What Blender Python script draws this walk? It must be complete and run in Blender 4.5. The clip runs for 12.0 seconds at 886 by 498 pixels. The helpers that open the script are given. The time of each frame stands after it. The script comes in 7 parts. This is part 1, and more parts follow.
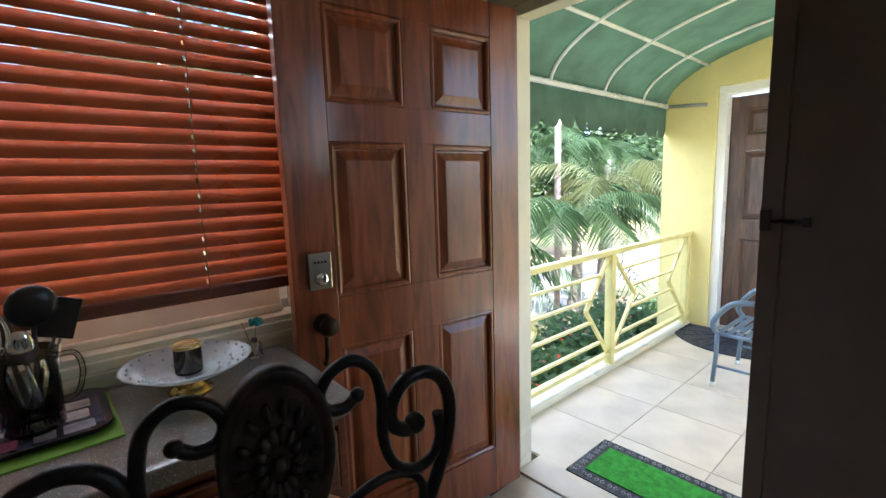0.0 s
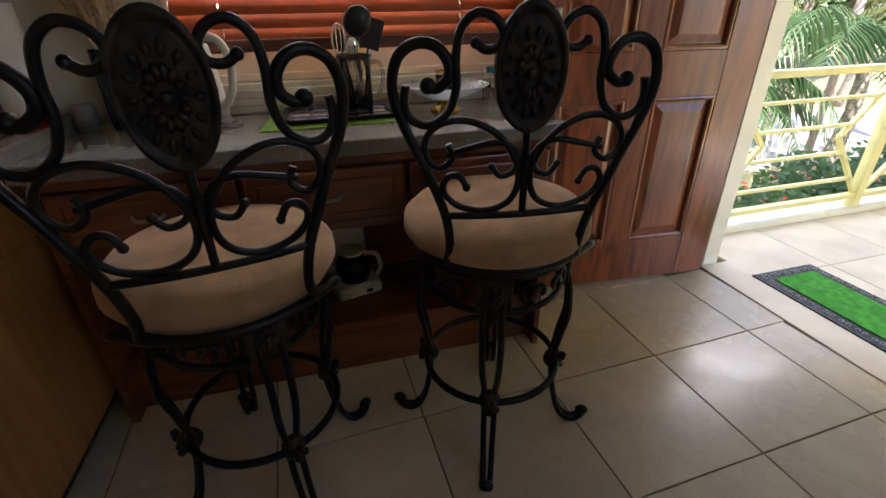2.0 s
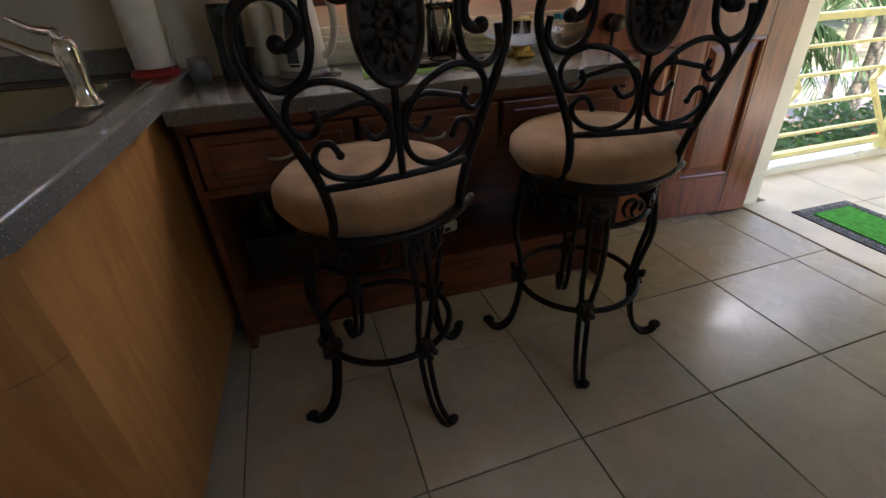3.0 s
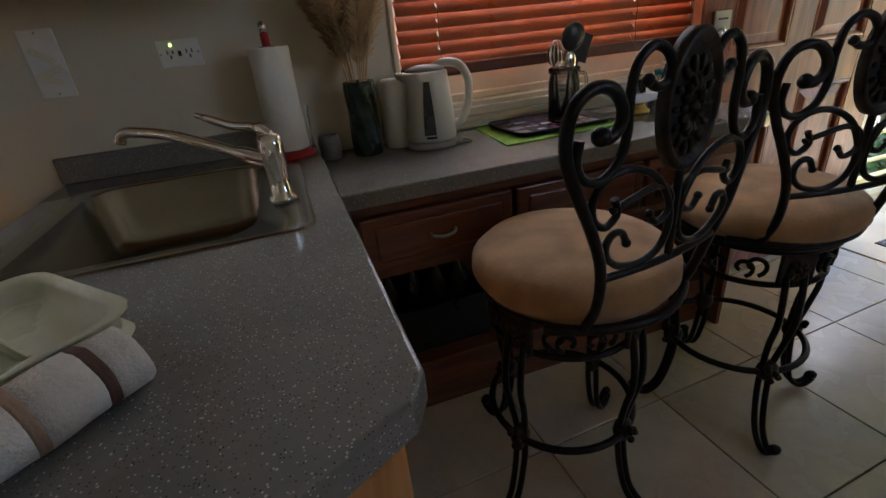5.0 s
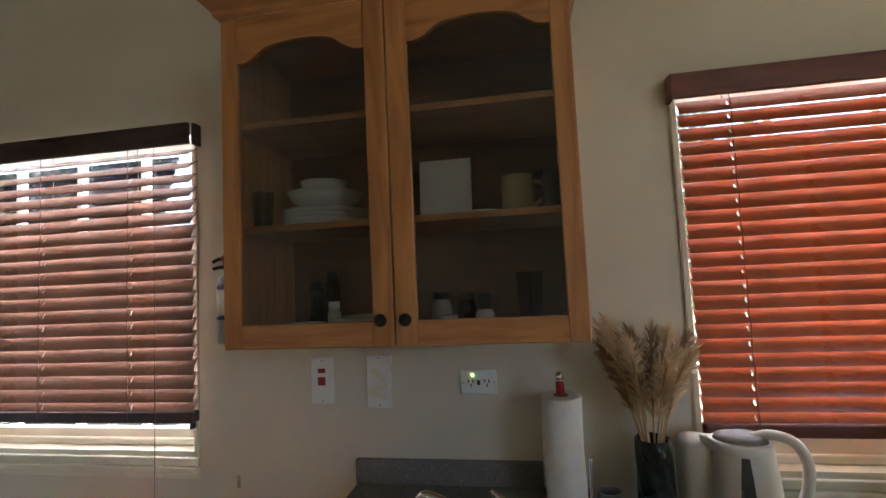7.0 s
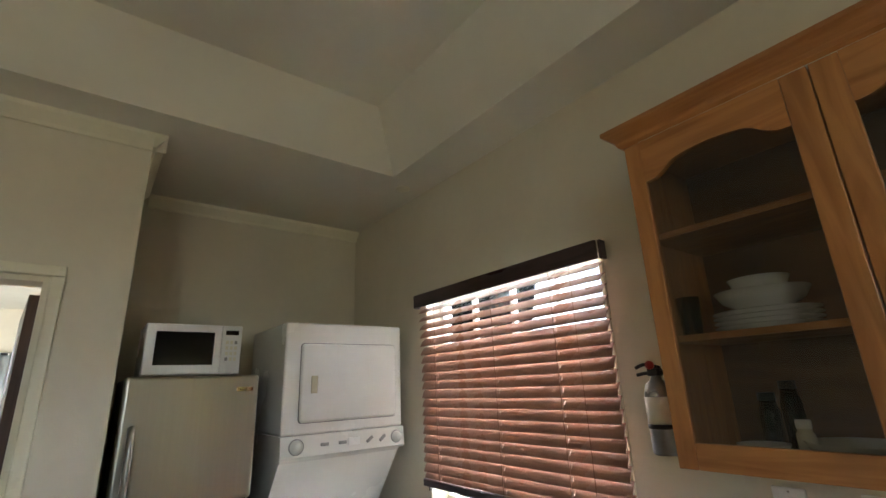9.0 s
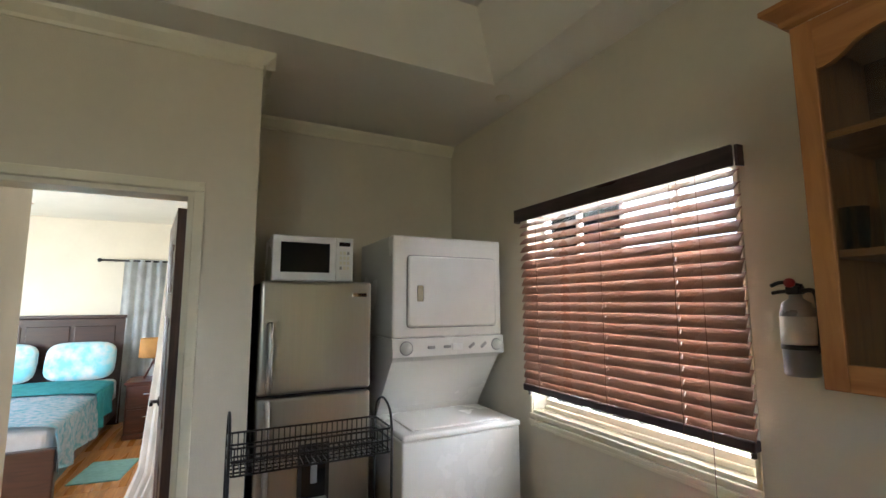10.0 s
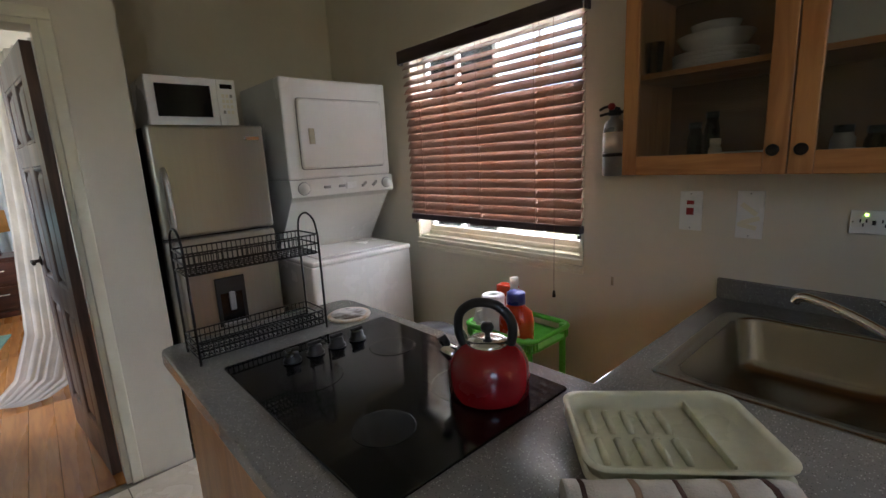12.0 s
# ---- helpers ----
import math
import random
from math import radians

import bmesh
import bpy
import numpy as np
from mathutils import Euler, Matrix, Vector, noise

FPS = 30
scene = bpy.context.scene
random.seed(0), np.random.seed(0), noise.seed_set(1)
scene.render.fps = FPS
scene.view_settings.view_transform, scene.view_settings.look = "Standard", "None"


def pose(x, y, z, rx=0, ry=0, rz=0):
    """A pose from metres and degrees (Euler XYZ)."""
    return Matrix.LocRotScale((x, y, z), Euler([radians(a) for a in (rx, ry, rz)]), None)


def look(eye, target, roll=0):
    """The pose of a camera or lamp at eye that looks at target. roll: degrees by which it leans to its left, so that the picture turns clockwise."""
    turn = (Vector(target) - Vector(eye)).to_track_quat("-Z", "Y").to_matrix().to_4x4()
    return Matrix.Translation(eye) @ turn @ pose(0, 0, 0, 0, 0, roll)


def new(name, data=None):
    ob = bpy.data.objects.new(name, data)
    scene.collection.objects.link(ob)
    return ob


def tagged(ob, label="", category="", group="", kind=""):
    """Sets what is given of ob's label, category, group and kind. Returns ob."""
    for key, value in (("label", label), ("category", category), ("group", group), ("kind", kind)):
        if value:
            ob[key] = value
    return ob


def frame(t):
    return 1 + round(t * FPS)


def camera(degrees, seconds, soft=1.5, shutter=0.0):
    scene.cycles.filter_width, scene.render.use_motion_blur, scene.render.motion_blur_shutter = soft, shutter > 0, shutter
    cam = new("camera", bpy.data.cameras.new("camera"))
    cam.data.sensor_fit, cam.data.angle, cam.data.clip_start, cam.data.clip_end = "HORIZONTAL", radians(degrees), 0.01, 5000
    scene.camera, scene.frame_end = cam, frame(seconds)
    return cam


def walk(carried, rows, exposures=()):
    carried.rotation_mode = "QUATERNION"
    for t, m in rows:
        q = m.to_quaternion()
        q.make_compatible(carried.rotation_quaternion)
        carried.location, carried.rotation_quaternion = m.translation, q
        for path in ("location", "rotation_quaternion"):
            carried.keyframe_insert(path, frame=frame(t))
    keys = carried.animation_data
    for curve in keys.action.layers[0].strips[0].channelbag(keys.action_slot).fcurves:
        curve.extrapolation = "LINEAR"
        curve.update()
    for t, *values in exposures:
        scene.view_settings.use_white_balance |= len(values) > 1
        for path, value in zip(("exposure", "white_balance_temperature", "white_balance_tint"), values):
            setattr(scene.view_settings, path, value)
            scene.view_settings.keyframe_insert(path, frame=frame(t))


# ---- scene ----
cam = camera(88.9, 12.0, 1.5)
PATH = [
    (0, (0.062, 0.17, 1.354), (1.353, 1.671, 1.071), -1.8),
    (0.5, (0.073, 0.152, 1.278), (0.906, 1.895, 0.762), -0.4),
    (1, (-0.001, 0.088, 1.207), (0.68, 1.838, 0.519), -1.4),
    (1.5, (-0.107, -0.031, 1.169), (0.433, 1.709, 0.343), -1.6),
    (2, (-0.141, -0.114, 1.143), (0.307, 1.603, 0.222), -1.2),
    (2.5, (-0.235, -0.174, 1.118), (0.183, 1.518, 0.136), -1.7),
    (3, (-0.47, -0.219, 1.109), (-0.048, 1.444, 0.081), -3.1),
    (3.2, (-0.546, -0.204, 1.105), (-0.113, 1.447, 0.063), -3.5),
    (4.8, (-0.89, 0.019, 1.147), (-0.267, 1.667, 0.201), -5.7),
    (5, (-0.929, 0.031, 1.193), (-0.407, 1.753, 0.319), -5.9),
    (5.5, (-1.03, 0.026, 1.288), (-0.743, 1.888, 0.617), -4.2),
    (6, (-1.045, 0.09, 1.419), (-0.982, 2.042, 0.988), -2.6),
    (6.5, (-1.046, 0.161, 1.493), (-1.158, 2.152, 1.339), -2.1),
    (7, (-1.027, 0.174, 1.523), (-1.354, 2.142, 1.659), -2.7),
    (7.2, (-1.02, 0.167, 1.536), (-1.452, 2.102, 1.797), -3.1),
    (8.8, (-1.139, 0.072, 1.59), (-2.545, 1.359, 2.196), -2.7),
    (8.9, (-1.147, 0.059, 1.589), (-2.608, 1.289, 2.182), -2.6),
    (9, (-1.16, 0.041, 1.588), (-2.672, 1.216, 2.166), -2.4),
    (9.5, (-1.193, -0.003, 1.596), (-2.886, 0.966, 2.036), -1.3),
    (10, (-1.228, -0.023, 1.57), (-3.002, 0.87, 1.805), -0.2),
    (10.5, (-1.241, -0.031, 1.519), (-3.022, 0.879, 1.546), -0.2),
    (11, (-1.197, -0.126, 1.501), (-2.942, 0.841, 1.354), -0.6),
    (11.5, (-1.136, -0.23, 1.482), (-2.801, 0.844, 1.21), -1.9),
    (12, (-1.043, -0.262, 1.452), (-2.505, 1.046, 1.062), -2.9),
]
EXPOSURES = [(0.0, 2.4, 5700, 12), (0.5, 2.55, 6000, 15), (2.5, 2.5, 6300, 17), (3.2, 2.35, 6200, 17), (4.8, 2.3, 6100, 16), (5.0, 2.45, 6000, 15), (5.5, 3.15, 5800, 14), (6.0, 3.5, 5600, 15), (6.5, 3.4, 5700, 15), (7.0, 3.25, 5800, 15), (8.8, 3.42, 6100, 11), (10.5, 3.35, 5900, 12), (11.0, 3.1, 5800, 12), (12.0, 2.85, 6000, 15)]
walk(cam, [(t, look(eye, target, roll)) for t, eye, target, roll in PATH], EXPOSURES)

# ---- world and light ----
SUN_EL, SUN_AZ = 58.0, 205.0
world = bpy.data.worlds.new("sky_world")
scene.world = world
world.use_nodes = True
wn = world.node_tree
wn.nodes.clear()
sky = wn.nodes.new("ShaderNodeTexSky")
sky.sky_type = 'NISHITA'
sky.sun_disc = False
sky.sun_elevation, sky.sun_rotation = radians(SUN_EL), radians(SUN_AZ)
bg = wn.nodes.new("ShaderNodeBackground")
bg.inputs[1].default_value = 0.15
wo = wn.nodes.new("ShaderNodeOutputWorld")
wn.links.new(sky.outputs[0], bg.inputs[0])
wn.links.new(bg.outputs[0], wo.inputs[0])
sun_data = bpy.data.lights.new("sun", 'SUN')
sun_data.energy, sun_data.angle, sun_data.color = 4.5, radians(0.6), (1.0, 0.95, 0.86)
sun = new("sun", sun_data)
sun_dir = Vector((math.sin(radians(SUN_AZ)) * math.cos(radians(SUN_EL)), math.cos(radians(SUN_AZ)) * math.cos(radians(SUN_EL)), math.sin(radians(SUN_EL))))
sun.matrix_world = look(sun_dir * 30, (0, 0, 0))


def area_lamp(name, at, towards, w, h, power, colour=(0.93, 0.97, 1.0)):
    """An area lamp: the sky's light in an opening, also used for added fills."""
    d = bpy.data.lights.new(name, 'AREA')
    d.shape, d.size, d.size_y, d.energy, d.color = 'RECTANGLE', w, h, power, colour
    o = new(name, d)
    o.matrix_world = look(at, towards)
    return o


# ---- materials ----
def mat(name, colour, rough=0.5, metal=0.0, var=0.12, scale=8.0, bump=0.0, bump_scale=60.0, fine=0.05, stretch=(1, 1, 1),
        colour2=None, spec=0.5, coat=0.0, trans=0.0, emit=0.0, by_piece=0.0, sheen=0.0, rough_var=0.1, obj=True):
    """A surface of one colour with large stains, fine grain, uneven gloss and relief."""
    m = bpy.data.materials.new(name)
    m.use_nodes = True
    nt = m.node_tree
    p = nt.nodes["Principled BSDF"]
    L = nt.links.new
    tc = nt.nodes.new("ShaderNodeTexCoord")
    mp = nt.nodes.new("ShaderNodeMapping")
    mp.inputs["Scale"].default_value = stretch
    L(tc.outputs["Object"], mp.inputs[0])
    n1 = nt.nodes.new("ShaderNodeTexNoise")
    n1.inputs["Scale"].default_value, n1.inputs["Detail"].default_value = scale, 5
    L(mp.outputs[0], n1.inputs["Vector"])
    n2 = nt.nodes.new("ShaderNodeTexNoise")
    n2.inputs["Scale"].default_value, n2.inputs["Detail"].default_value = scale * 14, 3
    L(mp.outputs[0], n2.inputs["Vector"])
    ramp = nt.nodes.new("ShaderNodeMix")
    ramp.data_type = 'RGBA'
    c2 = colour2 or tuple(max(0, c * (1 - 2 * var)) for c in colour)
    ramp.inputs[6].default_value = (*colour, 1)
    ramp.inputs[7].default_value = (*c2, 1)
    mr = nt.nodes.new("ShaderNodeMapRange")
    mr.inputs[1].default_value, mr.inputs[2].default_value = 0.38, 0.66
    L(n1.outputs[0], mr.inputs[0])
    L(mr.outputs[0], ramp.inputs[0])
    hsv = nt.nodes.new("ShaderNodeHueSaturation")
    L(ramp.outputs[2], hsv.inputs["Color"])
    val = nt.nodes.new("ShaderNodeMath")
    val.operation = 'MULTIPLY_ADD'
    L(n2.outputs[0], val.inputs[0])
    val.inputs[1].default_value, val.inputs[2].default_value = fine * 2, 1 - fine
    out = val.outputs[0]
    if by_piece:
        oi = nt.nodes.new("ShaderNodeObjectInfo")
        v2 = nt.nodes.new("ShaderNodeMath")
        v2.operation = 'MULTIPLY_ADD'
        L(oi.outputs["Random"], v2.inputs[0])
        v2.inputs[1].default_value, v2.inputs[2].default_value = by_piece * 2, -by_piece
        v3 = nt.nodes.new("ShaderNodeMath")
        v3.operation = 'ADD'
        L(v2.outputs[0], v3.inputs[0])
        L(out, v3.inputs[1])
        out = v3.outputs[0]
    L(out, hsv.inputs["Value"])
    L(hsv.outputs[0], p.inputs["Base Color"])
    rr = nt.nodes.new("ShaderNodeMapRange")
    rr.inputs[1].default_value, rr.inputs[2].default_value = 0.3, 0.7
    rr.inputs[3].default_value, rr.inputs[4].default_value = max(0.02, rough - rough_var), min(1, rough + rough_var)
    L(n1.outputs[0], rr.inputs[0])
    L(rr.outputs[0], p.inputs["Roughness"])
    p.inputs["Metallic"].default_value = metal
    p.inputs["Specular IOR Level"].default_value = spec
    p.inputs["Coat Weight"].default_value = coat
    p.inputs["Coat Roughness"].default_value = 0.12
    p.inputs["Transmission Weight"].default_value = trans
    p.inputs["Sheen Weight"].default_value = sheen
    if emit:
        p.inputs["Emission Color"].default_value = (*colour, 1)
        p.inputs["Emission Strength"].default_value = emit
    if bump:
        n3 = nt.nodes.new("ShaderNodeTexNoise")
        n3.inputs["Scale"].default_value, n3.inputs["Detail"].default_value = bump_scale, 4
        L(mp.outputs[0], n3.inputs["Vector"])
        b = nt.nodes.new("ShaderNodeBump")
        b.inputs["Strength"].default_value, b.inputs["Distance"].default_value = min(1, bump), 0.004
        L(n3.outputs[0], b.inputs["Height"])
        L(b.outputs[0], p.inputs["Normal"])
    return m


def wood(name, light, dark, rough=0.35, along="z", scale=3.0, coat=0.3, by_piece=0.05, tight=14.0):
    """Wood with grain along one axis: rings warped by noise, pores and a coat of varnish."""
    m = mat(name, light, rough, 0, scale=scale, fine=0.06, coat=coat, by_piece=by_piece)
    nt = m.node_tree
    L = nt.links.new
    mp = [n for n in nt.nodes if n.type == 'MAPPING'][0]
    s = {"x": (0.12, 1, 1), "y": (1, 0.12, 1), "z": (1, 1, 0.12)}[along]
    mp.inputs["Scale"].default_value = tuple(v * 1.6 for v in s)
    wave = nt.nodes.new("ShaderNodeTexNoise")
    wave.inputs["Scale"].default_value, wave.inputs["Detail"].default_value = tight, 6
    wave.inputs["Distortion"].default_value = 1.2
    L(mp.outputs[0], wave.inputs["Vector"])
    mix = [n for n in nt.nodes if n.type == 'MIX'][0]
    mix.inputs[6].default_value, mix.inputs[7].default_value = (*light, 1), (*dark, 1)
    mr = [n for n in nt.nodes if n.type == 'MAP_RANGE'][0]
    L(wave.outputs[0], mr.inputs[0])
    p = nt.nodes["Principled BSDF"]
    b = nt.nodes.new("ShaderNodeBump")
    b.inputs["Strength"].default_value, b.inputs["Distance"].default_value = 0.15, 0.002
    L(wave.outputs[0], b.inputs["Height"])
    L(b.outputs[0], p.inputs["Normal"])
    return m


def speckled(name, base, dark, light, scale=260.0, rough=0.25):
    """Solid stone-look worktop with dark and pale chips."""
    m = mat(name, base, rough, 0, var=0.1, scale=5, fine=0.1)
    nt = m.node_tree
    L = nt.links.new
    mp = [n for n in nt.nodes if n.type == 'MAPPING'][0]
    hsv = [n for n in nt.nodes if n.type == 'HUE_SAT'][0]
    p = nt.nodes["Principled BSDF"]
    last = hsv.outputs[0]
    for c, sc, lim in ((dark, scale, 0.30), (light, scale * 0.8, 0.25), (light, scale * 0.42, 0.19)):
        v = nt.nodes.new("ShaderNodeTexVoronoi")
        v.inputs["Scale"].default_value = sc
        L(mp.outputs[0], v.inputs["Vector"])
        cut = nt.nodes.new("ShaderNodeMapRange")
        cut.inputs[1].default_value, cut.inputs[2].default_value = lim, lim - 0.12
        L(v.outputs["Distance"], cut.inputs[0])
        sep = nt.nodes.new("ShaderNodeSeparateColor")
        L(v.outputs["Color"], sep.inputs[0])
        th = nt.nodes.new("ShaderNodeMath")
        th.operation = 'GREATER_THAN'
        th.inputs[1].default_value = 0.55
        L(sep.outputs[0], th.inputs[0])
        mu = nt.nodes.new("ShaderNodeMath")
        mu.operation = 'MULTIPLY'
        L(cut.outputs[0], mu.inputs[0])
        L(th.outputs[0], mu.inputs[1])
        mx = nt.nodes.new("ShaderNodeMix")
        mx.data_type = 'RGBA'
        L(mu.outputs[0], mx.inputs[0])
        L(last, mx.inputs[6])
        mx.inputs[7].default_value = (*c, 1)
        last = mx.outputs[2]
    L(last, p.inputs["Base Color"])
    return m


def glassy(name, tint=(1, 1, 1), rough=0.02, clear=0.85):
    """Thin clear glass: a pane that lets light straight through and mirrors a little."""
    m = bpy.data.materials.new(name)
    m.use_nodes = True
    nt = m.node_tree
    nt.nodes.remove(nt.nodes["Principled BSDF"])
    t = nt.nodes.new("ShaderNodeBsdfTransparent")
    t.inputs[0].default_value = (*[c * clear for c in tint], 1)
    g = nt.nodes.new("ShaderNodeBsdfGlossy")
    g.inputs["Roughness"].default_value = rough
    f = nt.nodes.new("ShaderNodeFresnel")
    f.inputs[0].default_value = 1.5
    mx = nt.nodes.new("ShaderNodeMixShader")
    nt.links.new(f.outputs[0], mx.inputs[0])
    nt.links.new(t.outputs[0], mx.inputs[1])
    nt.links.new(g.outputs[0], mx.inputs[2])
    nt.links.new(mx.outputs[0], nt.nodes["Material Output"].inputs[0])
    return m


def see_through(name, colour, amount=0.3, rough=0.4):
    """A thin sheet (slat, leaf, cloth, canvas) that lets part of the light through."""
    m = mat(name, colour, rough, 0, var=0.1, scale=6, fine=0.06, by_piece=0.03)
    nt = m.node_tree
    p = nt.nodes["Principled BSDF"]
    hsv = [n for n in nt.nodes if n.type == 'HUE_SAT'][0]
    tr = nt.nodes.new("ShaderNodeBsdfTranslucent")
    nt.links.new(hsv.outputs[0], tr.inputs[0])
    mx = nt.nodes.new("ShaderNodeMixShader")
    mx.inputs[0].default_value = amount
    nt.links.new(p.outputs[0], mx.inputs[1])
    nt.links.new(tr.outputs[0], mx.inputs[2])
    nt.links.new(mx.outputs[0], nt.nodes["Material Output"].inputs[0])
    return m


WALL = mat("cream_wall_paint", (0.68, 0.62, 0.49), 0.55, var=0.04, scale=1.6, fine=0.03, bump=0.15, bump_scale=120)
YELLOW = mat("yellow_outdoor_wall_paint", (0.76, 0.65, 0.27), 0.6, var=0.05, scale=2, fine=0.03, bump=0.2, bump_scale=90)
CEIL = mat("ceiling_paint", (0.74, 0.70, 0.60), 0.7, var=0.03, scale=1.5, fine=0.02, bump=0.1, bump_scale=100)
TRIM = mat("cream_trim_paint", (0.78, 0.73, 0.56), 0.35, var=0.05, scale=4, fine=0.03)
WHITE = mat("white_enamel", (0.82, 0.81, 0.77), 0.28, var=0.04, scale=3, fine=0.02)
TILE = mat("beige_floor_tile", (0.64, 0.56, 0.44), 0.25, var=0.10, scale=5, fine=0.05, bump=0.12, bump_scale=25, by_piece=0.05, colour2=(0.50, 0.43, 0.33))
GROUT = mat("dark_grout", (0.20, 0.17, 0.13), 0.9, var=0.2, scale=20)
BTILE = mat("balcony_tile", (0.74, 0.65, 0.52), 0.4, var=0.08, scale=4, fine=0.04, bump=0.1, bump_scale=30, by_piece=0.03)
BGROUT = mat("balcony_grout", (0.60, 0.54, 0.42), 0.9, var=0.1, scale=20)
DOORWOOD = wood("red_brown_door_wood", (0.29, 0.080, 0.026), (0.135, 0.034, 0.012), 0.34, "z", 2.5, 0.35)
FLUSH = mat("dark_grey_brown_door_paint", (0.105, 0.082, 0.070), 0.5, var=0.08, scale=5, fine=0.05, bump=0.12, bump_scale=60)
DARKWOOD = wood("dark_door_wood", (0.11, 0.055, 0.035), (0.05, 0.024, 0.016), 0.45, "z", 3, 0.15)
CABWOOD = wood("honey_cabinet_wood", (0.50, 0.22, 0.062), (0.34, 0.13, 0.034), 0.4, "z", 3, 0.25)
CABWOODX = wood("honey_cabinet_wood_rail", (0.50, 0.22, 0.062), (0.34, 0.13, 0.034), 0.4, "x", 3, 0.25)
DESKWOOD = wood("red_brown_drawer_wood", (0.20, 0.06, 0.022), (0.10, 0.028, 0.012), 0.4, "x", 3, 0.3)
ORANGE_PANEL = wood("orange_counter_panel", (0.52, 0.24, 0.07), (0.40, 0.17, 0.045), 0.45, "z", 2, 0.15)
BEDFLOOR = wood("orange_floor_boards", (0.58, 0.27, 0.085), (0.42, 0.17, 0.05), 0.3, "x", 3, 0.3, 0.1)
STONE = speckled("grey_speckled_worktop", (0.20, 0.19, 0.17), (0.06, 0.055, 0.05), (0.56, 0.54, 0.48), rough=0.12)
STEEL = mat("brushed_steel", (0.40, 0.385, 0.345), 0.33, 1.0, var=0.04, scale=6, fine=0.05, stretch=(1, 1, 0.05), rough_var=0.02)
SINKSTEEL = mat("sink_steel", (0.40, 0.385, 0.35), 0.24, 1.0, var=0.02, scale=12, fine=0.03, rough_var=0.03)
CHROME = mat("chrome", (0.82, 0.82, 0.82), 0.07, 1.0, var=0.02, scale=6, fine=0.01, rough_var=0.03)
IRON = mat("black_wrought_iron", (0.018, 0.015, 0.013), 0.38, 0.6, var=0.3, scale=25, bump=0.3, bump_scale=140)
BRONZE = mat("dark_bronze_casting", (0.040, 0.028, 0.018), 0.45, 0.5, var=0.4, scale=30, bump=0.5, bump_scale=90)
SUEDE = mat("tan_suede", (0.44, 0.25, 0.11), 0.95, var=0.17, scale=11, fine=0.1, bump=0.5, bump_scale=300, sheen=0.15)
BLACKGLASS = mat("black_glass", (0.006, 0.006, 0.007), 0.08, 0, var=0.3, scale=4, rough_var=0.05)
BLACK = mat("black_plastic", (0.012, 0.012, 0.012), 0.35, var=0.2, scale=12)
GREYPL = mat("grey_plastic", (0.32, 0.31, 0.29), 0.45, var=0.1, scale=12)
SLATR = see_through("red_brown_blind_slat", (0.36, 0.10, 0.03), 0.14, 0.32)
SLATL = see_through("brown_blind_slat", (0.30, 0.17, 0.115), 0.14, 0.30)
VALANCE = wood("blind_valance_wood", (0.16, 0.045, 0.02), (0.08, 0.02, 0.01), 0.4, "x", 3, 0.2)
VALDARK = wood("dark_valance_wood", (0.055, 0.03, 0.03), (0.03, 0.016, 0.016), 0.35, "x", 3, 0.25)
CORD = mat("brown_cord", (0.20, 0.09, 0.05), 0.8)
GLASS = glassy("clear_glass")
GLASS_DARK = glassy("cabinet_glass", (0.96, 0.96, 0.94), 0.02, 0.96)
AWNING = see_through("green_awning_canvas", (0.17, 0.25, 0.185), 0.55, 0.8)
RAIL = mat("pale_yellow_metal_paint", (0.74, 0.65, 0.27), 0.4, var=0.06, scale=9, fine=0.03)

# ---- building tools ----
def box(bm, x0, x1, y0, y1, z0, z1, bevel=0.0, seg=2):
    r = bmesh.ops.create_cube(bm, size=1.0, matrix=Matrix.Translation(((x0 + x1) / 2, (y0 + y1) / 2, (z0 + z1) / 2)) @ Matrix.Diagonal((abs(x1 - x0), abs(y1 - y0), abs(z1 - z0), 1)))
    if bevel:
        edges = list({e for v in r["verts"] for e in v.link_edges})
        bmesh.ops.bevel(bm, geom=edges, offset=bevel, segments=seg, profile=0.5, affect='EDGES')
    return bm


def spun(bm, profile, at=(0, 0, 0), seg=24, m=None):
    """A turned shape: (radius, height) pairs from bottom to top."""
    base = Matrix.Translation(at) @ (m or Matrix())
    rings = []
    for r, z in profile:
        if r < 1e-5:
            rings.append([bm.verts.new(base @ Vector((0, 0, z)))])
        else:
            rings.append([bm.verts.new(base @ Vector((r * math.cos(2 * math.pi * k / seg), r * math.sin(2 * math.pi * k / seg), z))) for k in range(seg)])
    for a, b in zip(rings, rings[1:]):
        for k in range(seg):
            j = (k + 1) % seg
            if len(a) == 1 and len(b) == 1:
                continue
            if len(a) == 1:
                f = (a[0], b[j], b[k])
            elif len(b) == 1:
                f = (a[k], a[j], b[0])
            else:
                f = (a[k], a[j], b[j], b[k])
            bm.faces.new(f).smooth = True
    for ring, flip in ((rings[0], True), (rings[-1], False)):
        if len(ring) > 2:
            bm.faces.new(ring[::-1] if flip else ring)
    return bm


def curve(points, n=8, closed=False):
    """A smooth line through the points."""
    p = [Vector(q) for q in points]
    k = len(p)
    out = []
    for i in range(k if closed else k - 1):
        a, b, c, d = (p[(i + j) % k] if closed else p[min(max(i + j, 0), k - 1)] for j in (-1, 0, 1, 2))
        for s in range(n):
            t = s / n
            out.append(0.5 * ((2 * b) + (c - a) * t + (2 * a - 5 * b + 4 * c - d) * t * t + (3 * b - a - 3 * c + d) * t ** 3))
    if not closed:
        out.append(p[-1])
    return out


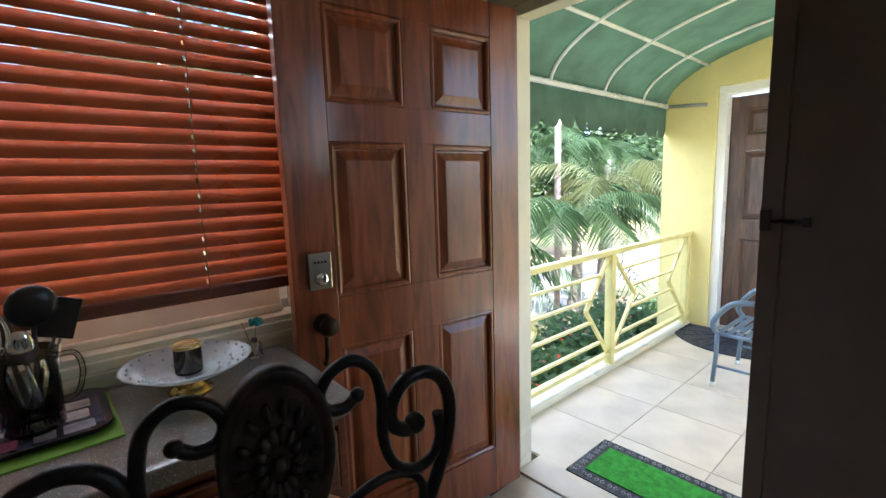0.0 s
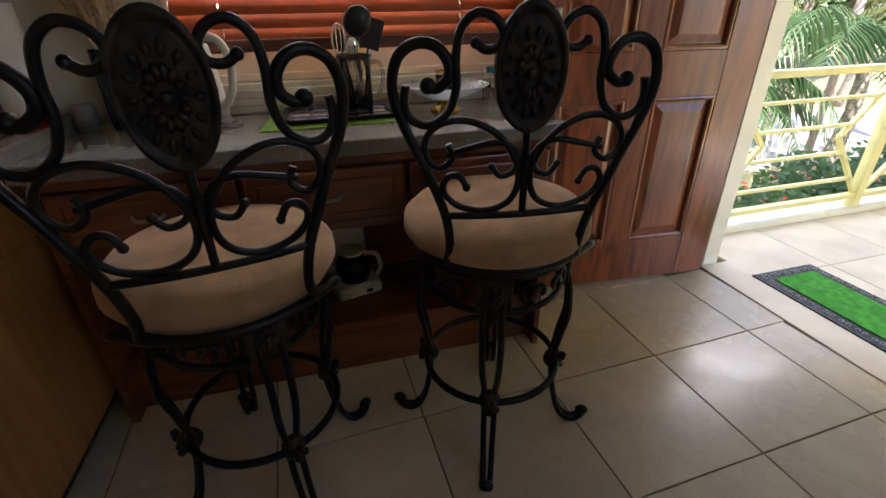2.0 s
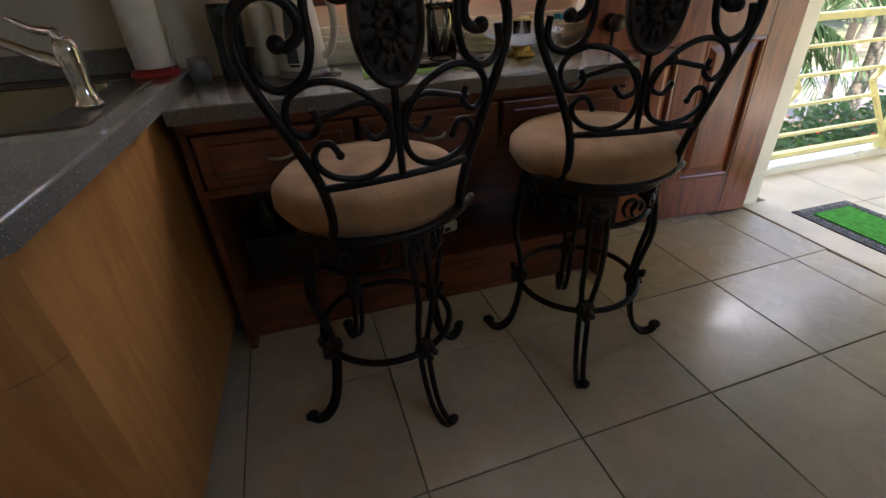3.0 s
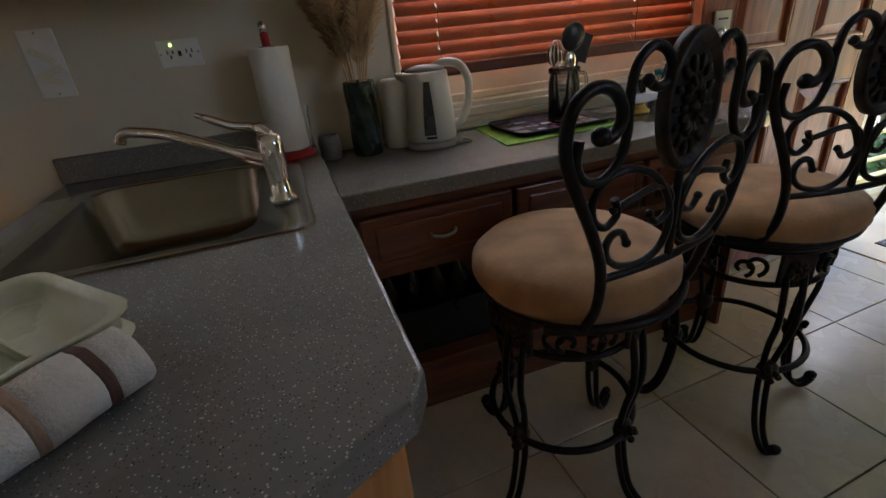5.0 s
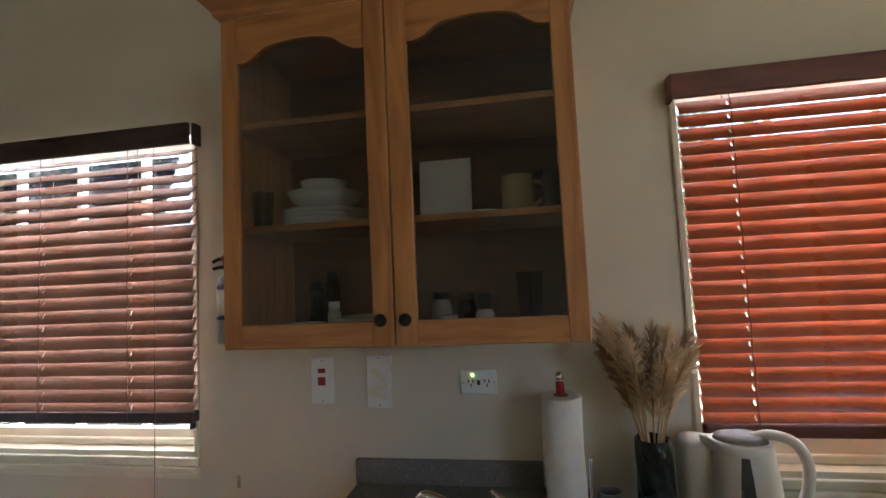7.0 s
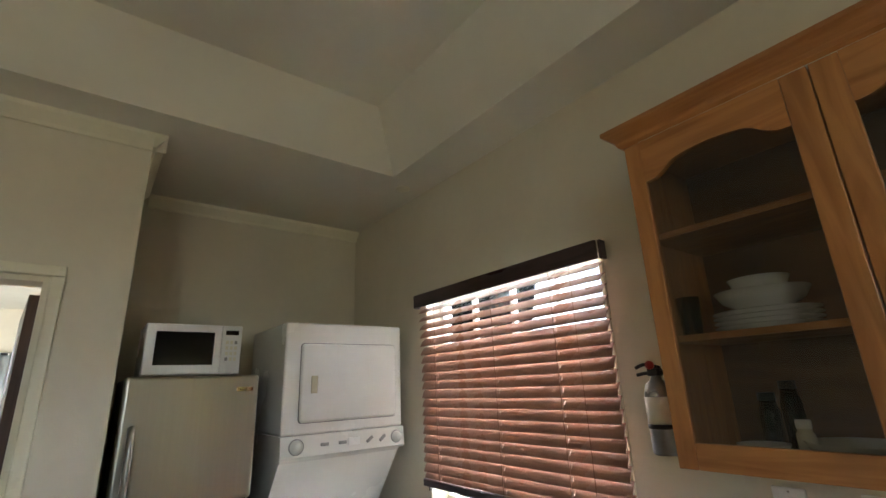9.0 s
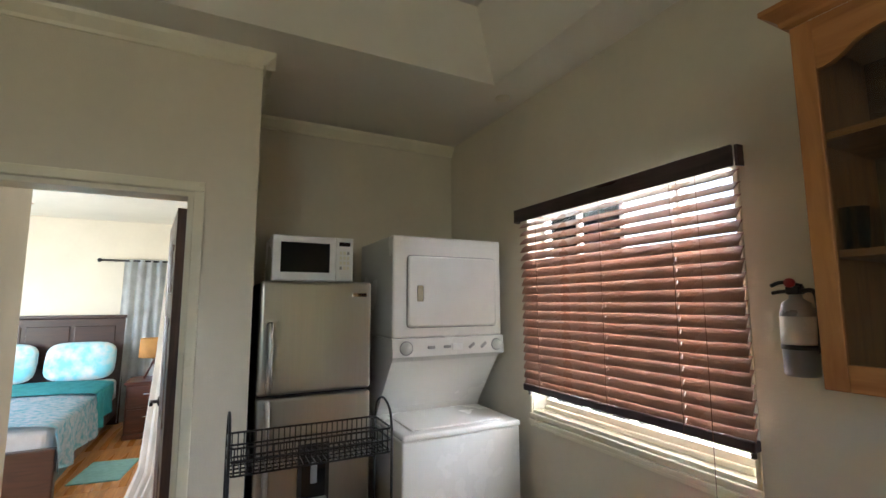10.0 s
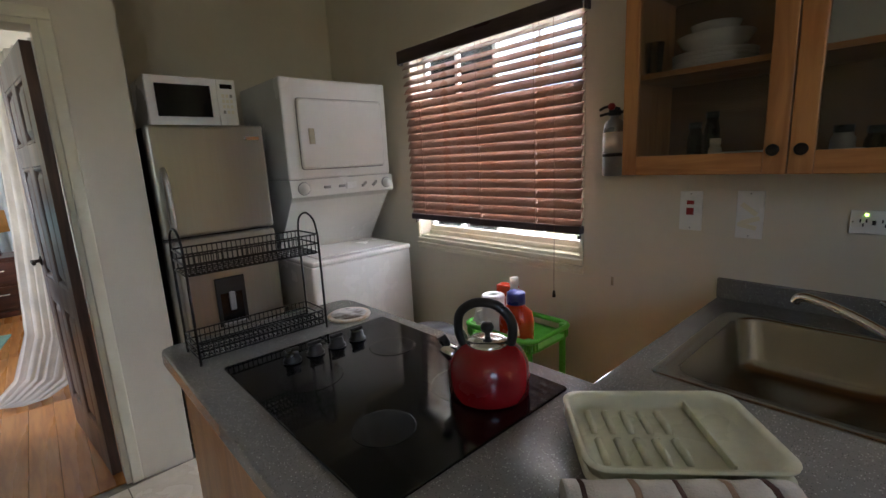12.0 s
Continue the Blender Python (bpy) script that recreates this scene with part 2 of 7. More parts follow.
def tube(bm, pts, r, seg=8, closed=False, flat=1.0):
    """A rod along a line. r: one radius or one for each point."""
    pts = [Vector(q) for q in pts]
    n = len(pts)
    rad = [r] * n if isinstance(r, (int, float)) else list(r)
    up = None
    rings = []
    for i, q in enumerate(pts):
        a = pts[(i - 1) % n] if closed or i else q
        b = pts[(i + 1) % n] if closed or i < n - 1 else q
        d = (b - a).normalized()
        if up is None:
            up = d.orthogonal().normalized()
        up = (up - d * up.dot(d))
        up = up.normalized() if up.length > 1e-6 else d.orthogonal().normalized()
        side = d.cross(up)
        rings.append([bm.verts.new(q + rad[i] * (math.cos(2 * math.pi * k / seg) * up * flat + math.sin(2 * math.pi * k / seg) * side)) for k in range(seg)])
    for i in range(n if closed else n - 1):
        a, b = rings[i], rings[(i + 1) % n]
        for k in range(seg):
            j = (k + 1) % seg
            bm.faces.new((a[k], a[j], b[j], b[k])).smooth = True
    if not closed:
        bm.faces.new(rings[0][::-1])
        bm.faces.new(rings[-1])
    return bm


def ball(bm, at, r, seg=12, squash=(1, 1, 1)):
    res = bmesh.ops.create_uvsphere(bm, u_segments=seg, v_segments=max(6, seg // 2), radius=r, matrix=Matrix.Translation(at) @ Matrix.Diagonal((*squash, 1)))
    for v in res["verts"]:
        for f in v.link_faces:
            f.smooth = True
    return bm


def prism(bm, outline, z0, z1, bevel=0.0):
    """An outline (x, y) raised from z0 to z1."""
    low = [bm.verts.new((x, y, z0)) for x, y in outline]
    top = [bm.verts.new((x, y, z1)) for x, y in outline]
    n = len(outline)
    bm.faces.new(low[::-1])
    t = bm.faces.new(top)
    for k in range(n):
        bm.faces.new((low[k], low[(k + 1) % n], top[(k + 1) % n], top[k]))
    if bevel:
        bmesh.ops.bevel(bm, geom=list(t.edges), offset=bevel, segments=2, profile=0.5, affect='EDGES')
    return bm


def round_rect(w, h, r, n=5, cx=0.0, cy=0.0):
    pts = []
    for sx, sy, a0 in ((1, 1, 0), (-1, 1, 90), (-1, -1, 180), (1, -1, 270)):
        for k in range(n + 1):
            a = radians(a0 + 90 * k / n)
            pts.append((cx + sx * (w / 2 - r) + r * math.cos(a), cy + sy * (h / 2 - r) + r * math.sin(a)))
    return pts


def loft(bm, loops, smooth=True, cap0=True, cap1=True):
    """Faces between loops of equal length, each a list of 3D points."""
    rings = [[bm.verts.new(p) for p in lp] for lp in loops]
    n = len(rings[0])
    for a, b in zip(rings, rings[1:]):
        for k in range(n):
            bm.faces.new((a[k], a[(k + 1) % n], b[(k + 1) % n], b[k])).smooth = smooth
    if cap0:
        bm.faces.new(rings[0][::-1])
    if cap1:
        bm.faces.new(rings[-1])
    return bm


def mesh_of(bm, material, name="mesh"):
    bmesh.ops.recalc_face_normals(bm, faces=bm.faces)
    me = bpy.data.meshes.new(name)
    bm.to_mesh(me)
    bm.free()
    me.materials.append(material)
    return me


def part(name, bm, material, parent=None, label="", at=None):
    """One mesh object under a thing or a part."""
    ob = new(name, mesh_of(bm, material, name))
    if parent:
        ob.parent = parent
    if at is not None:
        ob.matrix_local = at
    if label:
        ob["label"] = label
    return ob


def piece(name, me, parent, m):
    """One of many alike pieces on a shared mesh."""
    ob = new(name, me)
    ob.parent = parent
    ob.matrix_local = m
    return ob


def thing(name, label, category, m=None, group="", kind=""):
    """An Empty at a thing's base, for its parts."""
    ob = new(name)
    ob.empty_display_size = 0.05
    if m is not None:
        ob.matrix_basis = m
    return tagged(ob, label, category, group, kind)


def solid(name, bm, material, label, category, group="", kind="", m=None):
    """A thing that is one mesh."""
    ob = new(name, mesh_of(bm, material, name))
    if m is not None:
        ob.matrix_basis = m
    return tagged(ob, label, category, group, kind)


def B(*a, **k):
    return box(bmesh.new(), *a, **k)


def wall_with(name, axis, lo, hi, at0, at1, z0, z1, holes, material, label):
    """A wall along axis from lo to hi, between at0 and at1 across, with holes (a, b, za, zb) cut through it."""
    bm = bmesh.new()
    cuts = sorted({lo, hi, *[h[0] for h in holes], *[h[1] for h in holes]})
    for a, b in zip(cuts, cuts[1:]):
        spans = sorted((h[2], h[3]) for h in holes if h[0] <= a and h[1] >= b)
        z = z0
        for s, e in spans + [(z1, z1)]:
            if s - z > 1e-4:
                box(bm, a, b, at0, at1, z, s) if axis == "x" else box(bm, at0, at1, a, b, z, s)
            z = e
    bmesh.ops.remove_doubles(bm, verts=bm.verts, dist=1e-5)
    seen = {}
    for f in list(bm.faces):
        seen.setdefault(frozenset(f.verts), []).append(f)
    bmesh.ops.delete(bm, geom=[f for fs in seen.values() if len(fs) > 1 for f in fs], context='FACES_ONLY')
    return solid(name, bm, material, label, "wall", kind="structure")

# ---- structure ----
YW, XE, XB, XD = 1.61, 1.60, -4.32, -3.516      # window wall, entrance wall, back wall of the recess, bedroom-door wall
YS = -2.9                                        # wall behind the camera
ZC = 2.79
WL = (-3.345, -2.165, 0.955, 2.092)
WR = (-0.535, 0.655, 0.93, 2.07)
wall_with("wall_north", "x", XB - 0.15, XE + 0.16, YW, YW + 0.18, -0.05, 3.4, [WL, WR], WALL, "cream painted wall with two windows")
DOOR_Y0, DOOR_Y1, DOOR_Z = 0.56, 1.515, 2.075
# the second hole is an unseen opening, added for a fill lamp
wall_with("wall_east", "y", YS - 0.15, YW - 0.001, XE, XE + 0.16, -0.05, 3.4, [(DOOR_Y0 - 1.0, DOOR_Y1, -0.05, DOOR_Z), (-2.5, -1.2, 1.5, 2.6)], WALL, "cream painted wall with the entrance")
BD0, BD1, BDZ = -0.95, -0.130, 2.07
wall_with("wall_west", "y", YS - 0.15, 0.135, XD - 0.14, XD, -0.05, 3.4, [(BD0, BD1, -0.05, BDZ)], WALL, "cream painted wall with the bedroom doorway")
solid("wall_recess_side", B(XB, XD - 0.141, -0.005, 0.134, -0.05, 3.4), WALL, "cream painted side of the fridge recess", "wall", kind="structure")
solid("wall_recess_back", B(XB - 0.15, XB, -0.005, YW - 0.001, -0.05, 3.4), WALL, "cream painted wall behind the fridge", "wall", kind="structure")
# the wall behind the camera
solid("wall_south", B(XD - 0.14, XE + 0.16, YS - 0.15, YS, -0.05, 3.4), WALL, "cream painted wall of the living room", "wall", kind="structure")

# ceiling with a raised tray
bm = bmesh.new()
TX, TY = -3.265, 1.33
box(bm, XB - 0.15, TX, YS - 0.15, YW, ZC, ZC + 0.05)
box(bm, TX, XE + 0.16, TY, YW, ZC, ZC + 0.05)
low = [bm.verts.new(p) for p in ((TX, TY, ZC), (XE + 0.1, TY, ZC), (XE + 0.1, YS, ZC), (TX, YS, ZC))]
top = [bm.verts.new(p) for p in ((TX + 0.04, TY - 0.13, 3.2), (XE + 0.1, TY - 0.13, 3.2), (XE + 0.1, YS, 3.2), (TX + 0.04, YS, 3.2))]
for a, b in ((0, 1), (2, 3), (3, 0)):
    bm.faces.new((low[a], low[b], top[b], top[a]))
box(bm, TX - 0.1, XE + 0.16, YS - 0.15, TY + 0.1, 3.2, 3.26)
solid("ceiling", bm, CEIL, "off-white plaster ceiling with a raised tray", "ceiling", kind="structure")


def crown(name, axis, a, b, face, sign, z=ZC):
    """A plain sloped cornice under the ceiling."""
    prof = [(0, z - 0.075), (0.012, z - 0.075), (0.018, z - 0.06), (0.05, z - 0.02), (0.055, z - 0.001), (0, z - 0.001)]
    ends = []
    for s in (a, b):
        ends.append([(s, face + sign * d, h) if axis == "x" else (face + sign * d, s, h) for d, h in prof])
    return solid(name, loft(bmesh.new(), ends, smooth=False), TRIM, "cream cornice under the ceiling", "cornice", kind="structure")


crown("cornice_west", "y", YS, 0.19, XD, 1)
crown("cornice_pier", "x", XB + 0.05, XD + 0.054, 0.135, 1)
crown("cornice_back", "y", 0.19, YW, XB, 1)

# floor slab and the ground outside
solid("floor", B(XD - 0.14, XE + 0.001, YS - 0.15, YW, -0.12, -0.008), GROUT, "floor under the beige tiles", "floor", kind="structure")
solid("floor_recess", B(XB - 0.15, XD - 0.141, -0.005, YW, -0.12, -0.002), TILE, "tiled floor of the fridge recess", "floor", kind="structure")


def casing(name, y0, y1, z1, x, sgn, w=0.06, d=0.018, bottom=0.0):
    ob = thing(name, "cream painted door casing", "trim", kind="structure")
    for nm, c in (("casing_side", (y0 - w, y0)), ("casing_side", (y1, y1 + w))):
        part(nm, box(bmesh.new(), min(x, x + sgn * d), max(x, x + sgn * d), c[0], c[1], bottom, z1, 0.005), TRIM, ob)
    part("casing_head", box(bmesh.new(), min(x, x + sgn * d), max(x, x + sgn * d), y0 - w, y1 + w, z1 + 0.001, z1 + w, 0.005), TRIM, ob)
    return ob


casing("trim_bedroom_door", BD0, BD1, BDZ, XD, 1, 0.045)
fr = thing("trim_bedroom_frame", "cream painted door lining", "trim", kind="structure")
part("lining", B(XD - 0.139, XD - 0.001, BD1 - 0.022, BD1 - 0.001, 0, BDZ - 0.001), TRIM, fr)
part("lining", B(XD - 0.139, XD - 0.001, BD0 + 0.001, BD0 + 0.022, 0, BDZ - 0.001), TRIM, fr)
part("lining", B(XD - 0.139, XD - 0.001, BD0 + 0.022, BD1 - 0.022, BDZ - 0.022, BDZ - 0.001), TRIM, fr)
# entrance frame
fr = thing("trim_entrance_frame", "pale cream painted entrance frame", "trim", kind="structure")
part("jamb", box(bmesh.new(), XE + 0.007, XE + 0.095, DOOR_Y1 - 0.061, DOOR_Y1 - 0.001, 0, DOOR_Z - 0.001, 0.004), TRIM, fr)
part("head", box(bmesh.new(), XE + 0.007, XE + 0.095, DOOR_Y0 - 0.9, DOOR_Y1 - 0.062, DOOR_Z - 0.045, DOOR_Z - 0.001, 0.004), TRIM, fr)
part("threshold", box(bmesh.new(), XE - 0.01, XE + 0.165, DOOR_Y0 - 0.95, DOOR_Y1 - 0.062, -0.02, 0.006, 0.003), BTILE, fr)


def window(name, hole):
    """White sliding window deep in its opening, with a moulded frame round the reveal."""
    x0, x1, z0, z1 = hole
    ob = thing(name, "white framed sliding window in a moulded cream surround", "window", kind="structure")
    for a in ((x0, x1, z0, z0 + 0.045), (x0, x1, z1 - 0.03, z1), (x0, x0 + 0.035, z0 + 0.0451, z1 - 0.0301), (x1 - 0.035, x1, z0 + 0.0451, z1 - 0.0301)):
        part("window_frame", box(bmesh.new(), a[0] + 0.001, a[1] - 0.001, YW + 0.09, YW + 0.14, a[2] + 0.001, a[3] - 0.001, 0.004), WHITE, ob)
    n = 4
    for k in range(1, n):
        x = x0 + (x1 - x0) * k / n
        part("glazing_bar", B(x - 0.012, x + 0.012, YW + 0.10, YW + 0.125, z0 + 0.047, z1 - 0.032), WHITE, ob)
    for k in range(1, 4):
        z = z0 + (z1 - z0) * k / 4
        part("glazing_bar", B(x0 + 0.037, x1 - 0.037, YW + 0.103, YW + 0.122, z - 0.010, z + 0.010), WHITE, ob)
    pane = part("pane", B(x0 + 0.036, x1 - 0.036, YW + 0.126, YW + 0.13, z0 + 0.047, z1 - 0.032), GLASS, ob)
    pane.visible_shadow = False
    # stepped moulding below and at the sides
    for d, w, zz in ((0.014, 0.03, 0.0), (0.022, 0.022, -0.03), (0.012, 0.022, -0.052)):
        part("sill_moulding", box(bmesh.new(), x0 - 0.02, x1 + 0.02, YW - d, YW - 0.0005, z0 + zz - w + 0.001, z0 + zz, 0.004), TRIM, ob)
    for xs in (x0 - 0.02, x1 + 0.001):
        part("side_moulding", box(bmesh.new(), xs, xs + 0.019, YW - 0.012, YW - 0.0005, z0 + 0.001, z1, 0.004), TRIM, ob)
    part("sill_board", B(x0 + 0.001, x1 - 0.001, YW + 0.001, YW + 0.089, z0 + 0.0005, z0 + 0.016), TRIM, ob)
    return ob


w1 = window("window_1", WL)
part("apron_board", box(bmesh.new(), WL[0] + 0.036, WL[1] - 0.036, YW + 0.060, YW + 0.0895, WL[2] + 0.017, 1.03, 0.004), TRIM, w1, "cream moulded board below the panes")
part("apron_bead", box(bmesh.new(), WL[0] + 0.036, WL[1] - 0.036, YW + 0.045, YW + 0.0595, WL[2] + 0.017, WL[2] + 0.045, 0.006), TRIM, w1)
w2 = window("window_2", WR)
part("apron_board", box(bmesh.new(), WR[0] + 0.036, WR[1] - 0.036, YW + 0.060, YW + 0.0895, WR[2] + 0.017, 1.10, 0.004), TRIM, w2, "cream moulded board below the panes")
part("apron_bead", box(bmesh.new(), WR[0] + 0.036, WR[1] - 0.036, YW + 0.045, YW + 0.0595, WR[2] + 0.017, WR[2] + 0.045, 0.006), TRIM, w2)
# added fill in an unseen east opening, aimed up to brighten the ceiling
area_lamp("unseen_room_fill_light", (XE + 0.10, -1.85, 2.05), (XE - 2.0, -1.2, 3.7), 1.2, 1.0, 1.1, (1.0, 0.94, 0.84))
# added lamp hidden behind the awning, brightens the balcony and the floor inside
area_lamp("balcony_fill_light", (3.2, 3.1, 2.8), (0.7, 0.2, 0.0), 3.0, 1.3, 30, (1.0, 0.97, 0.91))
area_lamp("window_light_left", (-3.15, YW + 0.45, 1.85), (-3.15, 0, 1.5), 2.9, 2.0, 105, (0.90, 0.95, 1.0))
area_lamp("window_light_right", ((WR[0] + WR[1]) / 2, YW + 0.45, 1.6), ((WR[0] + WR[1]) / 2, 0, 1.5), 1.7, 1.5, 30)

# ---- blinds ----
def blind(name, label, x0, x1, z0, z1, y, slat_mat, rail_mat, tilts, drop=None, cords=(0.16, 0.84), n=21, slot=0.0035, half=0.025):
    """Wooden venetian blind: valance, tilted slats, bottom rail, ladder cords, pull cord."""
    ob = thing(name, label, "blind", pose(0, y, 0))
    w = x1 - x0
    part("valance", box(bmesh.new(), x0 - 0.03 + 0.014 * (half > 0.026), x1 + 0.03 - 0.014 * (half > 0.026), -0.052, -0.036, z1 - 0.07, z1 + 0.005, 0.004), rail_mat, ob, "stained wooden valance")
    part("head_rail", box(bmesh.new(), x0, x1, -0.03, 0.02, z1 - 0.03, z1 + 0.002, 0.002), WHITE, ob)
    for s in (x0 - 0.03, x1 + 0.018):
        part("valance_return", box(bmesh.new(), s, s + 0.012, -0.0355, 0.0, z1 - 0.07, z1 + 0.005, 0.002), rail_mat, ob)
    bm = bmesh.new()
    prof = [(-half + 2 * half * k / 6, 0.0035 * (1 - ((k - 3) / 3) ** 2)) for k in range(7)]
    ring = [(a, b + 0.0014) for a, b in prof] + [(a, b - 0.0014) for a, b in prof[::-1]]
    stops = sorted([-w / 2, w / 2] + [w * (c - 0.5) + d for c in cords for d in (-slot, slot)])
    for i, (xa, xb) in enumerate(zip(stops, stops[1:])):
        if i % 2 == 0:
            loft(bm, [[(s, a, b) for a, b in ring] for s in (xa, xb)], smooth=False)
        else:
            for cut in (ring[:3] + ring[-3:], ring[4:10]):
                loft(bm, [[(s, a, b) for a, b in cut] for s in (xa, xb)], smooth=False)
    me = mesh_of(bm, slat_mat, "slat")
    top, low = z1 - 0.085, z0 + 0.045
    rng = random.Random(len(name) * 7 + n)
    for k in range(n):
        z = top + (low - top) * k / (n - 1)
        piece("slat", me, ob, pose((x0 + x1) / 2, -0.002, z, tilts(k / (n - 1)) + rng.uniform(-1.5, 1.5), rng.uniform(-0.12, 0.12), 0))
    part("bottom_rail", box(bmesh.new(), x0, x1, -0.024, 0.020, z0 - 0.004, z0 + 0.034, 0.006), rail_mat, ob, "stained bottom rail")
    for c in cords:
        x = x0 + w * c
        for dy in (-0.024, 0.022):
            part("ladder_cord", tube(bmesh.new(), [(x + 0.002 * math.sin(i * 2.1), dy, z0 + 0.01 + (z1 - 0.03 - z0) * i / 24) for i in range(25)], 0.0014, 5), CORD, ob)
    if drop:
        x, zb = drop
        cord = part("pull_cord", tube(bmesh.new(), [(x, -0.034, z1 - 0.03), (x + 0.004, -0.035, (z1 + zb) / 2), (x, -0.034, zb)], 0.0012, 5), CORD, ob)
        part("tassel", spun(bmesh.new(), [(0.002, 0.035), (0.006, 0.028), (0.009, 0.004), (0.007, 0), (0, 0)][::-1], (x, -0.034, zb - 0.035), 12), BRONZE, cord)
    return ob


blind("venetian_blind", "red-brown wooden venetian blind drawn nearly down, slats closed", WR[0], WR[1], 1.05, 2.085, YW - 0.012, SLATR, VALANCE, lambda f: 60, None, (0.115, 0.77), 23, 0.0025)
blind("venetian_blind", "dark brown wooden venetian blind, upper slats letting daylight in", WL[0] - 0.017, WL[1] + 0.030, 1.085, 2.10, YW - 0.034, SLATL, VALDARK, lambda f: 34 + 30 * min(1, f / 0.38), (WL[1] - 0.10, 0.80), (0.12, 0.5, 0.8), 20, 0.0012, 0.029)


# ---- entrance door ----
def panel_leaf(ob, w, h, t, material, cols=2, rows=((0.10, 0.74), (0.88, 1.50), (1.62, 1.93)), stile=(0.12, 0.12), mid=0.115):
    """A leaf of stiles, rails and raised panels, from x 0 to w, between y 0 and t."""
    kids = []
    def add(nm, bm, parent=ob):
        p = part(nm, bm, material, parent)
        kids.append(p)
        return p
    s0, s1 = stile
    pw = (w - s0 - s1 - mid * (cols - 1)) / cols
    add("stile", box(bmesh.new(), 0, s0, 0, t, 0, h, 0.002))
    add("stile", box(bmesh.new(), w - s1, w, 0, t, 0, h, 0.002))
    zs = [0] + [z for r in rows for z in r] + [h]
    for a, b in zip(zs[::2], zs[1::2]):
        add("rail", box(bmesh.new(), s0 + 0.0004, w - s1 - 0.0004, 0.0006, t - 0.0006, a, b, 0.001))
    for r in rows:
        for c in range(cols - 1):
            x = s0 + pw * (c + 1) + mid * c
            add("mullion", box(bmesh.new(), x, x + mid, 0.001, t - 0.001, r[0], r[1], 0.001))
        for c in range(cols):
            x = s0 + (pw + mid) * c
            bm = bmesh.new()
            cx, cz = x + pw / 2, (r[0] + r[1]) / 2
            hw, hh = pw / 2 - 0.002, (r[1] - r[0]) / 2 - 0.002
            for s, o in ((1, 0.0), (-1, t)):
                loops = []
                for inset, dep in ((0, 0.002), (0.008, 0.0), (0.016, 0.004), (0.020, 0.016), (0.026, 0.016), (0.052, 0.005), (0.056, 0.004)):
                    loops.append([(cx + sx * (hw - inset), o + s * dep, cz + sz * (hh - inset)) for sx, sz in ((-1, -1), (1, -1), (1, 1), (-1, 1))])
                loft(bm, loops, smooth=False, cap0=False)
            add("raised_panel", bm)
    return kids


front = thing("door_1", "red-brown varnished six-panel wooden door standing open", "door", pose(1.53, 1.428, 0.03, 0, 0, 175.0), kind="structure")
panel_leaf(front, 0.947, 1.99, 0.042, DOORWOOD, rows=((0.199, 0.813), (0.977, 1.465), (1.582, 1.866)), stile=(0.145, 0.140), mid=0.11)
# lock plate and lever on the side that faces the room
LX, LZ = 0.864, 1.015
lock = part("lock_plate", box(bmesh.new(), LX - 0.037, LX + 0.037, 0.0421, 0.056, LZ, LZ + 0.113, 0.004), STEEL, front, "brushed steel deadbolt plate")
part("cylinder", spun(bmesh.new(), [(0.021, 0), (0.021, 0.010), (0.017, 0.014), (0, 0.014)], (LX, 0.056, LZ + 0.034), 20, Matrix.Rotation(radians(-90), 4, 'X')), CHROME, lock)
for k in range(4):
    part("key_button", box(bmesh.new(), LX - 0.020 + 0.011 * k, LX - 0.013 + 0.011 * k, 0.056, 0.0585, LZ + 0.082, LZ + 0.089, 0.001), BLACK, lock)
grip = part("grip_handle", spun(bmesh.new(), [(0.030, 0), (0.032, 0.004), (0.020, 0.012), (0.014, 0.030), (0.026, 0.040), (0.031, 0.055), (0.026, 0.066), (0, 0.070)], (LX, 0.042, 0.905), 20, Matrix.Rotation(radians(-90), 4, 'X')), BRONZE, front, "bronze entrance knob")
part("thumb_pull", tube(bmesh.new(), curve([(LX, 0.055, 0.885), (LX, 0.068, 0.86), (LX, 0.062, 0.80), (LX, 0.045, 0.77)], 6), 0.008, 8), BRONZE, grip)

# the fixed second leaf of the entrance
fixed = thing("door_2", "dark grey-brown flush second door leaf, kept shut", "door", pose(XE + 0.02, DOOR_Y0, 0.008, 0, 0, -90), kind="structure")
part("edge_strip", box(bmesh.new(), 0, 0.052, 0.0, 0.045, 0, 2.02, 0.003), FLUSH, fixed)
part("board", box(bmesh.new(), 0.0545, 0.93, 0.002, 0.043, 0, 2.02, 0.003), FLUSH, fixed)
bolt = part("bolt", box(bmesh.new(), 0.002, 0.028, -0.014, -0.0005, 1.185, 1.245, 0.002), BLACK, fixed, "black slide bolt")
part("bolt_rod", tube(bmesh.new(), [(0.015, -0.009, 1.213), (0.115, -0.009, 1.213)], 0.006, 8), BLACK, bolt)
part("bolt_keeper", box(bmesh.new(), 0.10, 0.118, -0.016, -0.0005 + 0.002, 1.200, 1.226, 0.002), BLACK, bolt)

# ---- counters ----
ZK, ZS = 0.852, 0.888


